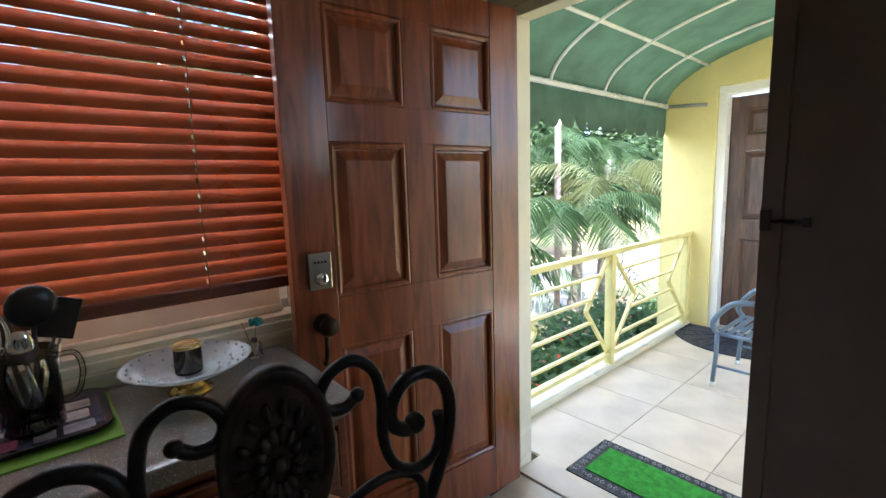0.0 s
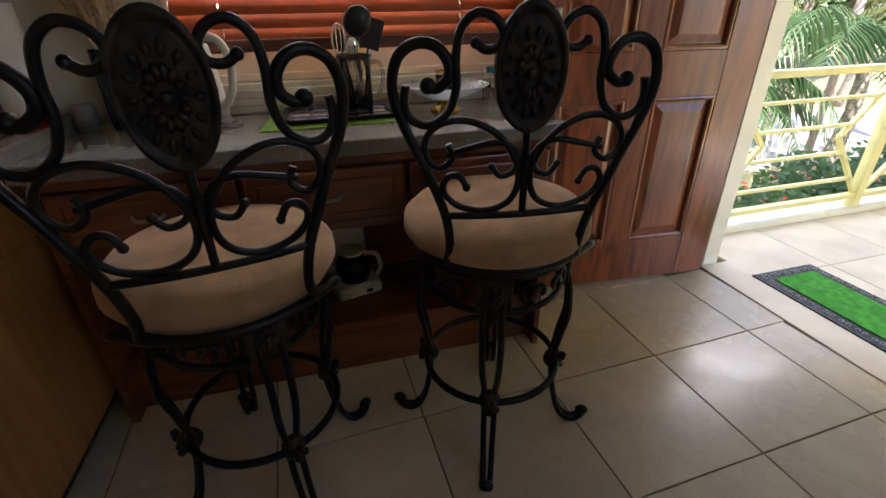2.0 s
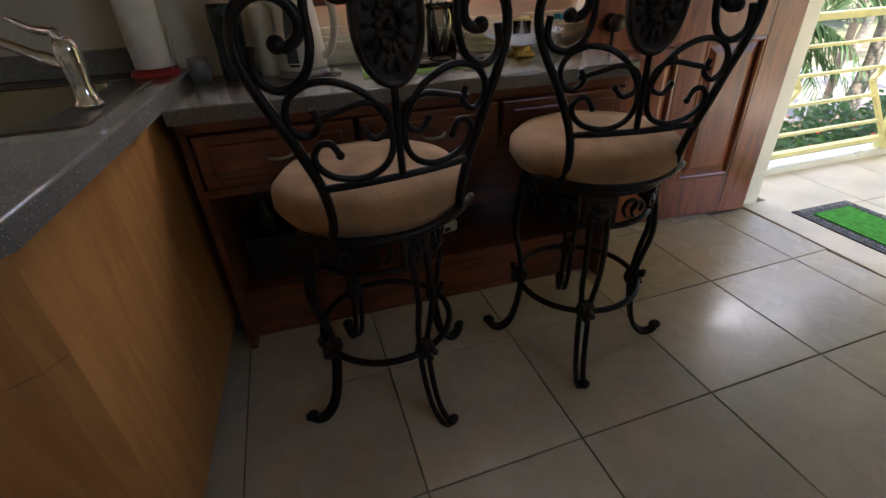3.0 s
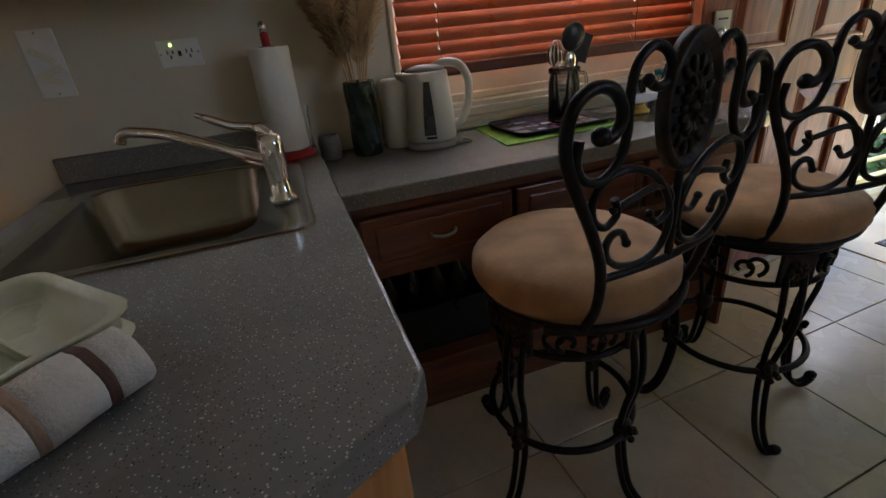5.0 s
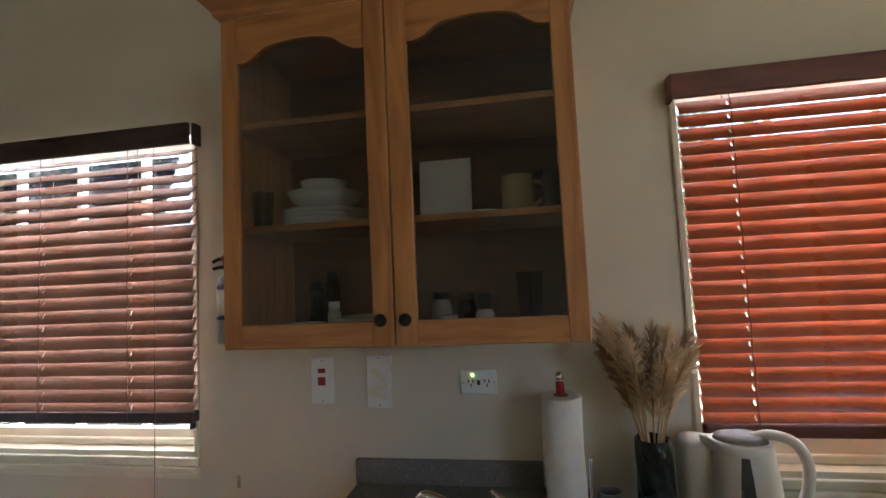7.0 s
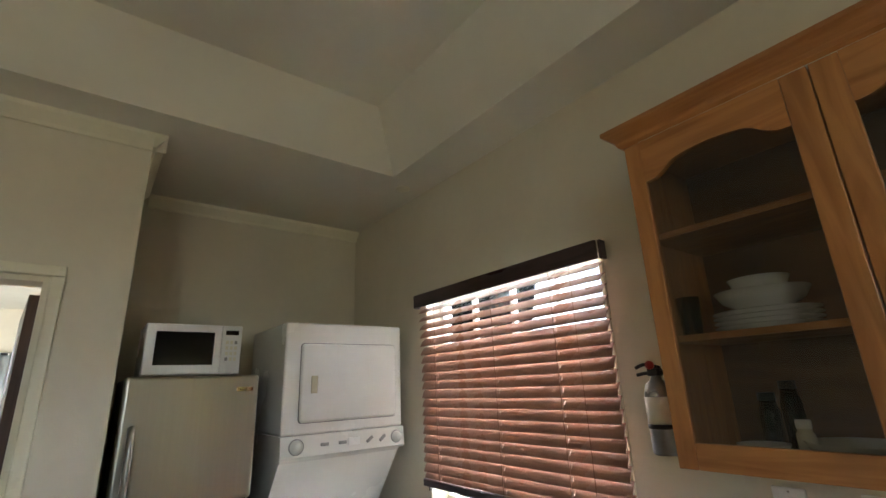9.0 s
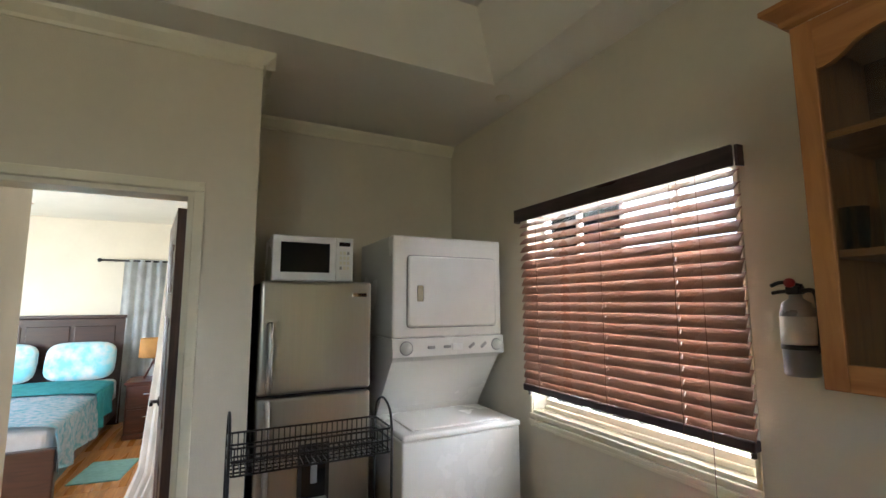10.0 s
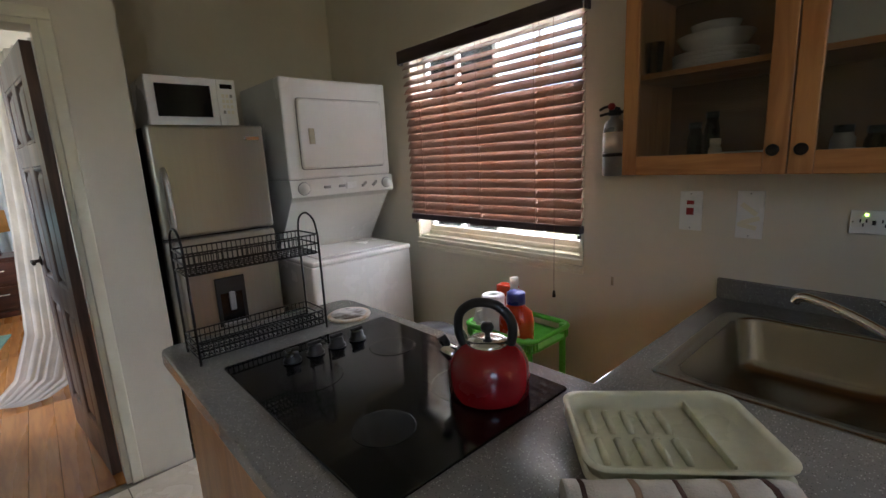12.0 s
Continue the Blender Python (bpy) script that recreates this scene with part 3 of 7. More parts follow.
def slab(outline, hole, z0, z1):
    """A slab with one hole through it."""
    bm = bmesh.new()
    edges = []
    for loop in [outline] + ([hole] if hole else []):
        vs = [bm.verts.new((x, y, z1)) for x, y in loop]
        edges += [bm.edges.new((vs[k], vs[(k + 1) % len(vs)])) for k in range(len(vs))]
    bmesh.ops.triangle_fill(bm, edges=edges, use_beauty=True, use_dissolve=True)
    r = bmesh.ops.extrude_face_region(bm, geom=list(bm.faces))
    for v in r["geom"]:
        if isinstance(v, bmesh.types.BMVert):
            v.co.z = z0
    bm.normal_update()
    rim = [e for e in bm.edges if all(abs(v.co.z - z1) < 1e-6 for v in e.verts) and len(e.link_faces) == 2 and any(any(abs(v.co.z - z0) < 1e-6 for v in f.verts) for f in e.link_faces)]
    bmesh.ops.bevel(bm, geom=rim, offset=0.006, segments=3, profile=0.5, affect='EDGES')
    return bm


OUT = [(-0.855, 1.6085), (-0.855, 0.385), (-0.878, 0.345), (-1.53, -0.005), (-1.60, -0.03), (-2.68, -0.036), (-2.705, -0.028), (-2.72, -0.005), (-2.72, 0.622), (-2.70, 0.655), (-2.66, 0.667), (-1.578, 0.695), (-1.578, 1.6085)]
SINK_HOLE = round_rect(0.53, 0.582, 0.03, 4, -1.212, 1.145)
solid("kitchen_worktop", slab(OUT, SINK_HOLE, ZS - 0.042, ZS), STONE, "grey speckled stone worktop of the kitchen peninsula", "worktop")
solid("backsplash", box(bmesh.new(), -1.578, -0.99, YW - 0.02, YW - 0.0005, ZS + 0.0005, ZS + 0.075, 0.003), STONE, "low grey speckled backsplash behind the sink", "backsplash")
desk_top = [(-0.8545, 1.6085), (-0.8545, 1.102), (0.525, 1.102), (0.556, 1.109), (0.574, 1.135), (0.580, 1.36), (0.582, 1.6085)]
solid("breakfast_worktop", slab(desk_top, None, ZK - 0.042, ZK), STONE, "grey speckled worktop under the window", "worktop")

# ---- peninsula base ----
base = thing("peninsula_base", "orange-brown wooden base units under the peninsula worktop", "cabinet")
IN = [(-0.885, 1.604), (-0.885, 0.41), (-0.905, 0.375), (-1.545, 0.035), (-1.61, 0.01), (-2.66, 0.005), (-2.68, 0.03), (-2.68, 0.59), (-2.65, 0.60), (-1.62, 0.625), (-1.545, 0.70), (-1.545, 1.604)]
lid_hole = round_rect(0.54, 0.595, 0.03, 4, -1.212, 1.145)
part("body", prism(bmesh.new(), IN, 0.10, 0.66), ORANGE_PANEL, base)
part("apron", slab(IN, lid_hole, 0.661, ZS - 0.0425), ORANGE_PANEL, base)
part("plinth", prism(bmesh.new(), [(x + (-0.06 if x > -1.55 else -0.02 if x > -1.62 else 0.04 if x < -2.6 else 0), y + (0.05 if y < 0.5 else 0.0 if y > 1.5 else -0.03)) for x, y in IN], 0.0, 0.0995), BLACK, base, "black recessed plinth")

# ---- sink and tap ----
sink = thing("kitchen_sink", "brushed steel inset sink with a single bowl", "sink")
bm = bmesh.new()
loops = []
for w, h, r, z, cx in ((0.585, 0.620, 0.03, 0.0012, -1.212), (0.575, 0.610, 0.03, 0.004, -1.212), (0.562, 0.595, 0.03, 0.0032, -1.212)):
    loops.append([(x, y, ZS + z) for x, y in round_rect(w, h, r, 5, cx, 1.145)])
for w, h, r, z in ((0.440, 0.562, 0.075, 0.0032), (0.430, 0.552, 0.075, -0.004), (0.410, 0.53, 0.085, -0.13), (0.35, 0.46, 0.09, -0.165), (0.05, 0.05, 0.02, -0.172)):
    loops.append([(x, y, ZS + z) for x, y in round_rect(w, h, r, 5, -1.245, 1.150)])
part("bowl", loft(bm, loops, cap0=False), SINKSTEEL, sink)
part("drain", spun(bmesh.new(), [(0.04, 0), (0.042, 0.003), (0.03, 0.004), (0.012, 0.001), (0, 0.001)], (-1.245, 1.150, ZS - 0.1725), 20), CHROME, sink)
tap = thing("mixer_tap", "chrome single-lever mixer tap with a long spout", "tap", pose(-0.972, 1.03, ZS + 0.005))
part("base", spun(bmesh.new(), [(0.030, 0), (0.030, 0.008), (0.023, 0.014), (0.021, 0.05), (0.024, 0.09), (0.026, 0.12), (0.022, 0.140), (0, 0.146)], (0, 0, 0), 24), CHROME, tap)
part("spout", tube(bmesh.new(), curve([(-0.005, 0.005, 0.085), (-0.06, 0.03, 0.105), (-0.18, 0.085, 0.15), (-0.265, 0.125, 0.165), (-0.292, 0.138, 0.160), (-0.300, 0.142, 0.145)], 7), [0.016] * 8 + [0.0115] * 28, 12), CHROME, tap)
part("lever", tube(bmesh.new(), curve([(0.004, -0.002, 0.135), (-0.02, 0.015, 0.155), (-0.07, 0.06, 0.160), (-0.125, 0.11, 0.178), (-0.138, 0.122, 0.182)], 6), [0.016] * 6 + [0.010] * 12 + [0.007] * 7, 10, flat=0.7), CHROME, tap)

# ---- desk under the window ----
desk = thing("window_desk", "red-brown wooden desk base with drawers under the worktop", "desk")
part("side_panel", box(bmesh.new(), 0.535, 0.556, 1.14, 1.60, 0.0, ZK - 0.0425, 0.002), DESKWOOD, desk)
part("side_panel", box(bmesh.new(), -0.850, -0.828, 1.14, 1.60, 0.0, ZK - 0.0425, 0.002), DESKWOOD, desk)
part("top_rail", box(bmesh.new(), -0.8275, 0.5345, 1.135, 1.16, 0.775, ZK - 0.0425, 0.002), DESKWOOD, desk)
part("low_rail", box(bmesh.new(), -0.8275, 0.5345, 1.135, 1.16, 0.585, 0.612, 0.002), DESKWOOD, desk)
part("drawer_box", B(-0.8275, 0.5345, 1.165, 1.59, 0.60, 0.80), DESKWOOD, desk)
for k in range(3):
    x0 = -0.815 + 0.452 * k
    dr = part("drawer", box(bmesh.new(), x0, x0 + 0.435, 1.118, 1.1345, 0.617, 0.772, 0.006), DESKWOOD, desk)
    part("drawer_face", box(bmesh.new(), x0 + 0.035, x0 + 0.40, 1.112, 1.1178, 0.645, 0.745, 0.005), DESKWOOD, dr)
    part("pull", tube(bmesh.new(), curve([(x0 + 0.18, 1.112, 0.70), (x0 + 0.19, 1.092, 0.697), (x0 + 0.2175, 1.087, 0.694), (x0 + 0.245, 1.092, 0.697), (x0 + 0.255, 1.112, 0.70)], 5), 0.005, 8), STEEL, dr, "metal drawer pull")
part("shelf", box(bmesh.new(), -0.8275, 0.5345, 1.20, 1.59, 0.17, 0.20, 0.003), DESKWOOD, desk)
part("kick_board", box(bmesh.new(), -0.8275, 0.5345, 1.205, 1.225, 0.0, 0.1695, 0.003), DESKWOOD, desk)
part("back_panel", B(-0.8275, 0.5345, 1.5905, 1.604, 0.2005, 0.60), DESKWOOD, desk)

# ---- bar stools ----
UP = 0.05


def spiral(c, r0, r1, a0, a1, n=14, depth=0.0):
    """Points on a scroll round c in the plane of the backrest: (across, up)."""
    return [(c[0] + (r0 + (r1 - r0) * k / n) * math.cos(radians(a0 + (a1 - a0) * k / n)), c[1] + (r0 + (r1 - r0) * k / n) * math.sin(radians(a0 + (a1 - a0) * k / n))) for k in range(n + 1)]


def bar_stool(label, m, swivel, out=0.0):
    """Wrought-iron swivel stool: legs with scrolled feet, foot ring, apron, round seat, scrolled back with an oval plaque. The back is on -y."""
    st = thing("bar_stool", label, "bar stool", m, "stools at the window worktop")
    # legs: two rods each, bowed, ending in a scrolled foot
    for k in range(4):
        rot = Matrix.Rotation(radians(90 * k), 4, 'Z')
        bm = bmesh.new()
        for dx in (-0.022, 0.022):
            line = curve([(dx, -0.165, 0.545 + UP), (dx, -0.190, 0.50 + UP), (dx * 1.0, -0.205, 0.43), (dx * 0.9, -0.190, 0.34), (dx * 0.55, -0.178, 0.255), (dx * 0.6, -0.182, 0.18), (dx * 0.55, -0.196, 0.10), (dx * 0.5, -0.215, 0.045), (dx * 0.45, -0.245, 0.016), (dx * 0.4, -0.272, 0.020), (dx * 0.4, -0.288, 0.042)], 5)
            tube(bm, [rot @ Vector(p) for p in line], 0.0085, 7)
        leg = part("leg", bm, IRON, st)
        bm = bmesh.new()
        ball(bm, rot @ Vector((0, -0.286, 0.047)), 0.017, 10, (1.2, 0.8, 1))
        part("scroll_foot", bm, IRON, leg)
        bm = bmesh.new()
        ball(bm, rot @ Vector((0, -0.182, 0.245)), 0.030, 12, (1.0, 0.75, 1.15))
        for s in range(5):
            ball(bm, rot @ Vector((0.018 * math.sin(s * 1.3), -0.205, 0.225 + 0.012 * s)), 0.010, 8)
        part("leaf_casting", bm, BRONZE, leg)
    part("foot_ring", tube(bmesh.new(), [(0.188 * math.cos(2 * math.pi * k / 40), 0.188 * math.sin(2 * math.pi * k / 40), 0.245) for k in range(40)], 0.0095, 8, True), IRON, st)
    # apron of two rings with scrolls and plaques between
    for z, r in ((0.470 + UP, 0.175), (0.572 + UP, 0.190)):
        part("apron_ring", tube(bmesh.new(), [(r * math.cos(2 * math.pi * k / 40), r * math.sin(2 * math.pi * k / 40), z) for k in range(40)], 0.0085, 8, True), IRON, st)
    for q in range(4):
        a = radians(90 * q - 90)
        d, t = Vector((math.cos(a), math.sin(a), 0)), Vector((-math.sin(a), math.cos(a), 0))
        bm = bmesh.new()
        box(bm, -0.042, 0.042, -0.006, 0.006, -0.047, 0.047, 0.004)
        for i in range(8):
            b = 2 * math.pi * i / 8
            ball(bm, (0.019 * math.cos(b), 0.007, 0.019 * math.sin(b)), 0.010, 8, (1, 0.5, 1))
        ball(bm, (0, 0.009, 0), 0.008, 8)
        bm.transform(Matrix.Translation(d * 0.186 + Vector((0, 0, 0.521 + UP))) @ Matrix((( t.x, d.x, 0, 0), (t.y, d.y, 0, 0), (0, 0, 1, 0), (0, 0, 0, 1))))
        part("flower_plaque", bm, BRONZE, st)
        for s in (-1, 1):
            for cc, r0, a0, a1 in (((28, 0.525), 0.030, 250, -60), ((54, 0.515), 0.026, -70, 240)):
                bm = bmesh.new()
                pts = []
                for x, z in spiral((0, cc[1]), r0, 0.010, a0, a1, 12):
                    ang = a + s * (radians(cc[0]) + x / 0.18)
                    pts.append((0.183 * math.cos(ang), 0.183 * math.sin(ang), z + UP))
                tube(bm, pts, 0.006, 6)
                part("apron_scroll", bm, IRON, st)
    # seat
    seat = part("seat", spun(bmesh.new(), [(0, 0.592), (0.19, 0.592), (0.214, 0.602), (0.232, 0.630), (0.230, 0.658), (0.205, 0.682), (0.14, 0.694), (0.06, 0.698), (0, 0.698)], (Matrix.Rotation(radians(swivel), 4, 'Z') @ Vector((0, -out * 0.5, UP))), 48), SUEDE, st, "round padded tan suede seat")
    part("seat_pan", spun(bmesh.new(), [(0, 0.574), (0.195, 0.574), (0.20, 0.585), (0.19, 0.5915), (0, 0.5915)], (0, 0, UP), 40), IRON, st)
    # back: a flat panel of scrolls (across, up); its foot follows the round of the seat
    turn = Matrix.Rotation(radians(swivel), 4, 'Z')

    def bend(p, off=0.0):
        x, z = p
        k = 0.25 + 2.1 * max(0.0, min(1.0, (0.80 - z) / 0.19)) ** 1.5
        return turn @ Vector((x, -0.212 - out + k * x * x - off, z + UP))

    def rod(nm, pts, r, off=0.0, n=6, mt=None, tip=0.0):
        line = [bend(p, off) for p in [(q.x, q.y) for q in curve([(x, z, 0) for x, z in pts], n)]]
        bm = tube(bmesh.new(), line, r, 8)
        if tip:
            ball(bm, line[-1], tip, 10)
        return part(nm, bm, mt or IRON, st)

    part("back_band", tube(bmesh.new(), [bend((x / 20 * 0.205, 0.605)) for x in range(-20, 21)], 0.0105, 8, flat=1.0), IRON, st)
    part("cross_bar", tube(bmesh.new(), [bend((x / 20 * 0.156, 0.736)) for x in range(-20, 21)], 0.0080, 8), IRON, st)
    rod("centre_rod", [(0, 0.736), (0, 0.80), (0, 0.902)], 0.0075)
    for s in (-1, 1):
        rod("upright", [(s * 0.150, 0.600), (s * 0.142, 0.660), (s * 0.154, 0.742), (s * 0.190, 0.840), (s * 0.222, 0.910), (s * 0.239, 0.960), (s * 0.240, 1.000), (s * 0.226, 1.035), (s * 0.196, 1.052), (s * 0.164, 1.046), (s * 0.144, 1.020), (s * 0.146, 0.994), (s * 0.166, 0.979), (s * 0.180, 0.984)], 0.0100, tip=0.0150)
        rod("inner_scroll", [(s * 0.218, 0.985), (s * 0.222, 0.950), (s * 0.208, 0.925), (s * 0.178, 0.917), (s * 0.146, 0.938), (s * 0.131, 0.979), (s * 0.131, 1.031), (s * 0.122, 1.073), (s * 0.096, 1.095), (s * 0.067, 1.088), (s * 0.051, 1.065), (s * 0.058, 1.044), (s * 0.080, 1.039), (s * 0.098, 1.050)], 0.0078, tip=0.0098)
        rod("heart_scroll", [(s * 0.146, 0.882), (s * 0.138, 0.856), (s * 0.160, 0.838), (s * 0.184, 0.853), (s * 0.189, 0.884), (s * 0.172, 0.911), (s * 0.136, 0.924), (s * 0.094, 0.918), (s * 0.050, 0.892), (s * 0.018, 0.845), (s * 0.012, 0.800), (s * 0.030, 0.764), (s * 0.073, 0.747), (s * 0.120, 0.755), (s * 0.149, 0.777), (s * 0.157, 0.801), (s * 0.145, 0.820), (s * 0.125, 0.819), (s * 0.112, 0.797)], 0.0068, tip=0.0085)
        rod("leaf_scroll", [(s * 0.150, 0.862), (s * 0.102, 0.874), (s * 0.060, 0.882), (s * 0.028, 0.873), (s * 0.014, 0.850), (s * 0.022, 0.825), (s * 0.047, 0.817), (s * 0.064, 0.836)], 0.0062, tip=0.0080)
    # oval plaque with a flower in relief
    bm = bmesh.new()
    loops = []
    for f, d in ((0.90, -0.012), (1.0, -0.010), (1.0, 0.010), (0.94, 0.014), (0.86, 0.010), (0.80, 0.004)):
        loops.append([bend((0.064 * f * math.cos(2 * math.pi * k / 32), 1.006 + 0.108 * f * math.sin(2 * math.pi * k / 32)), d) for k in range(32)])
    loft(bm, loops)
    plaque = part("oval_plaque", bm, BRONZE, st, "cast oval plaque with a flower")
    bm = bmesh.new()
    for k in range(14):
        b = 2 * math.pi * k / 14
        for f, wd in ((0.36, 0.008), (0.66, 0.0065)):
            e, g = bend((0.062 * (f - 0.14) * math.cos(b), 1.0 + 0.100 * (f - 0.14) * math.sin(b)), 0.007), bend((0.062 * (f + 0.10) * math.cos(b), 1.0 + 0.100 * (f + 0.10) * math.sin(b)), 0.007)
            tube(bm, [e, e.lerp(g, 0.5), g], [wd * 0.35, wd, wd * 0.45], 6)
    ball(bm, bend((0, 1.0), 0.008), 0.010, 10)
    part("flower_relief", bm, BRONZE, plaque)
    return st


bar_stool("black wrought-iron bar stool with tan suede seat, by the open door", pose(0.2535, 0.864, 0, 0, 0, -21.5), 13.5)
bar_stool("black wrought-iron bar stool with tan suede seat, beside the peninsula", pose(-0.383, 0.854, 0, 0, 0, 25), -14.5, 0.05)

# ---- wall cabinet with glass doors ----
CX0, CX1, CY, CZ0, CZ1 = -1.796, -0.872, 1.252, 1.366, 2.258
cab = thing("wall_cabinet", "honey-brown wooden wall cabinet with two arched glass doors", "cabinet")
part("side_panel", box(bmesh.new(), CX0, CX0 + 0.018, CY + 0.021, YW - 0.0005, CZ0, CZ1, 0.001), CABWOOD, cab)
part("side_panel", box(bmesh.new(), CX1 - 0.018, CX1, CY + 0.021, YW - 0.0005, CZ0, CZ1, 0.001), CABWOOD, cab)
# darker than the doors and shelves, used on the back panel only
BACKWOOD = wood("darker_cabinet_back", (0.20, 0.10, 0.045), (0.13, 0.06, 0.026), 0.5, "x", 3, 0.05)
part("bottom_panel", B(CX0 + 0.0185, CX1 - 0.0185, CY + 0.021, YW - 0.0005, CZ0, CZ0 + 0.018), CABWOODX, cab)
part("top_panel", B(CX0 + 0.0185, CX1 - 0.0185, CY + 0.021, YW - 0.0005, CZ1 - 0.018, CZ1), CABWOODX, cab)
part("back_panel", B(CX0 + 0.0185, CX1 - 0.0185, YW - 0.008, YW - 0.001, CZ0 + 0.0185, CZ1 - 0.0185), BACKWOOD, cab)
for z in (1.672, 1.958):
    part("shelf", B(CX0 + 0.0185, CX1 - 0.0185, CY + 0.03, YW - 0.0085, z, z + 0.017), CABWOODX, cab)
cr = [(0.0, 0.0), (0.012, 0.006), (0.016, 0.02), (0.035, 0.038), (0.045, 0.045), (0.045, 0.058), (0.0, 0.058)]
bm = bmesh.new()
path = [((CX0, YW - 0.001), (-1, 0)), ((CX0, CY), (-1, -1)), ((CX1, CY), (1, -1)), ((CX1, YW - 0.001), (1, 0))]
loft(bm, [[(x + dx * o, y + dy * o, CZ1 + 0.0005 + h) for o, h in cr] for (x, y), (dx, dy) in path], smooth=False)
part("crown_moulding", bm, CABWOODX, cab)
for k, (x0, x1) in enumerate(((CX0 + 0.001, -1.3355), (-1.3325, CX1 - 0.001))):
    a, b = (0.048, 0.055) if k == 0 else (0.055, 0.048)
    door = part("door_stile", box(bmesh.new(), x0, x0 + a, CY, CY + 0.02, CZ0, CZ1, 0.003), CABWOOD, cab)
    door.name = "cabinet_door"
    part("stile", box(bmesh.new(), x1 - b, x1, CY, CY + 0.02, CZ0, CZ1, 0.003), CABWOOD, door)
    part("bottom_rail", box(bmesh.new(), x0 + a + 0.0003, x1 - b - 0.0003, CY + 0.0006, CY + 0.0195, CZ0, CZ0 + 0.062, 0.003), CABWOODX, door)
    bm = bmesh.new()
    n = 24
    lo, hi = [], []
    for i in range(n + 1):
        f = i / n
        x = x0 + a + 0.0003 + (x1 - b - x0 - a - 0.0006) * f
        u = abs(2 * f - 1)
        z = 2.180 - 0.012 * (u / 0.55) ** 2 if u < 0.55 else 2.168 - 0.038 * math.sin(min(1, (u - 0.55) / 0.38) * math.pi / 2)
        lo.append((x, z))
        hi.append((x, CZ1))
    ring = lo + hi[::-1]
    loft(bm, [[(x, CY + d, z) for x, z in ring] for d in (0.0006, 0.0195)], smooth=False)
    part("arched_rail", bm, CABWOODX, door)
    g = part("pane", B(x0 + a - 0.006, x1 - b + 0.006, CY + 0.009, CY + 0.012, CZ0 + 0.055, CZ1 - 0.05), GLASS_DARK, door, "clear glass pane")
    g.visible_shadow = False
    xk = -1.365 if k == 0 else -1.303
    part("knob", spun(bmesh.new(), [(0.007, 0), (0.006, 0.010), (0.015, 0.014), (0.016, 0.020), (0.012, 0.0235), (0.008, 0.022), (0, 0.022)], (xk, CY, 1.432), 20, Matrix.Rotation(radians(90), 4, 'X')), BRONZE, door, "round bronze knob")

CHINA = mat("white_china", (0.75, 0.74, 0.68), 0.25, var=0.05)
STONEWARE = mat("beige_stoneware", (0.46, 0.38, 0.22), 0.4, var=0.15)
NAVY = mat("dark_blue_glaze", (0.02, 0.025, 0.05), 0.25, var=0.2)


def plate(x, y, z, r, label="white china plate in a stack", mt=None):
    return solid("plate", spun(bmesh.new(), [(0, 0), (r * 0.55, 0), (r * 0.62, 0.003), (r, 0.013), (r, 0.0155), (r * 0.6, 0.006), (0, 0.005)], (0, 0, 0), 32), mt or CHINA, label, "plate", "stacked plates", m=pose(x, y, z))


def bowl(x, y, z, r, h, label, mt=None):
    return solid("bowl", spun(bmesh.new(), [(0, 0), (r * 0.5, 0), (r * 0.52, 0.006), (r * 0.85, h * 0.5), (r, h), (r - 0.004, h), (r * 0.8, h * 0.5), (r * 0.4, 0.010), (0, 0.009)], (0, 0, 0), 32), mt or CHINA, label, "bowl", m=pose(x, y, z))


def mug(x, y, z, r, h, mt, label, rz=0):
    ob = thing("mug", label, "mug", pose(x, y, z, 0, 0, rz))
    part("cup", spun(bmesh.new(), [(0, 0), (r * 0.9, 0), (r, 0.006), (r, h), (r - 0.004, h), (r - 0.005, 0.008), (0, 0.008)], (0, 0, 0), 28), mt, ob)
    part("handle", tube(bmesh.new(), curve([(r - 0.002, 0, h * 0.8), (r + 0.028, 0, h * 0.72), (r + 0.032, 0, h * 0.4), (r - 0.002, 0, h * 0.2)], 6), 0.006, 8), mt, ob)
    return ob


def jar(x, y, z, r, h, glass, cap, label, cap_h=0.02):
    ob = thing("jar", label, "jar", pose(x, y, z))
    part("body", spun(bmesh.new(), [(0, 0), (r, 0), (r, h * 0.8), (r * 0.75, h * 0.92), (r * 0.75, h), (0, h)], (0, 0, 0), 24), glass, ob)
    part("lid", spun(bmesh.new(), [(0, 0), (r * 0.82, 0), (r * 0.82, cap_h), (0, cap_h)], (0, 0, h), 24), cap, ob)
    return ob


for i in range(4):
    plate(-1.590, 1.445, 1.6895 + 0.0125 * i, 0.122)
bowl(-1.590, 1.445, 1.7415, 0.110, 0.055, "wide white china bowl on a stack of plates")
bowl(-1.590, 1.445, 1.7800, 0.072, 0.05, "small white china bowl in a stack")
solid("drinking_glass", spun(bmesh.new(), [(0, 0), (0.026, 0), (0.032, 0.11), (0.030, 0.11), (0.024, 0.004), (0, 0.004)], (0, 0, 0), 20), GLASS, "clear drinking glass on a cabinet shelf", "glass", m=pose(-1.755, 1.38, 1.6892))
solid("white_card", box(bmesh.new(), -0.08, 0.08, -0.004, 0.004, 0, 0.205, 0.001), CHINA, "plain white card leaning in the cabinet", "card", m=pose(-1.235, 1.51, 1.6895, -8, 0, 0))
plate(-1.12, 1.42, 1.6892, 0.06, "small white china saucer")
mug(-1.02, 1.43, 1.6892, 0.042, 0.11, STONEWARE, "beige stoneware mug on a cabinet shelf", -15)
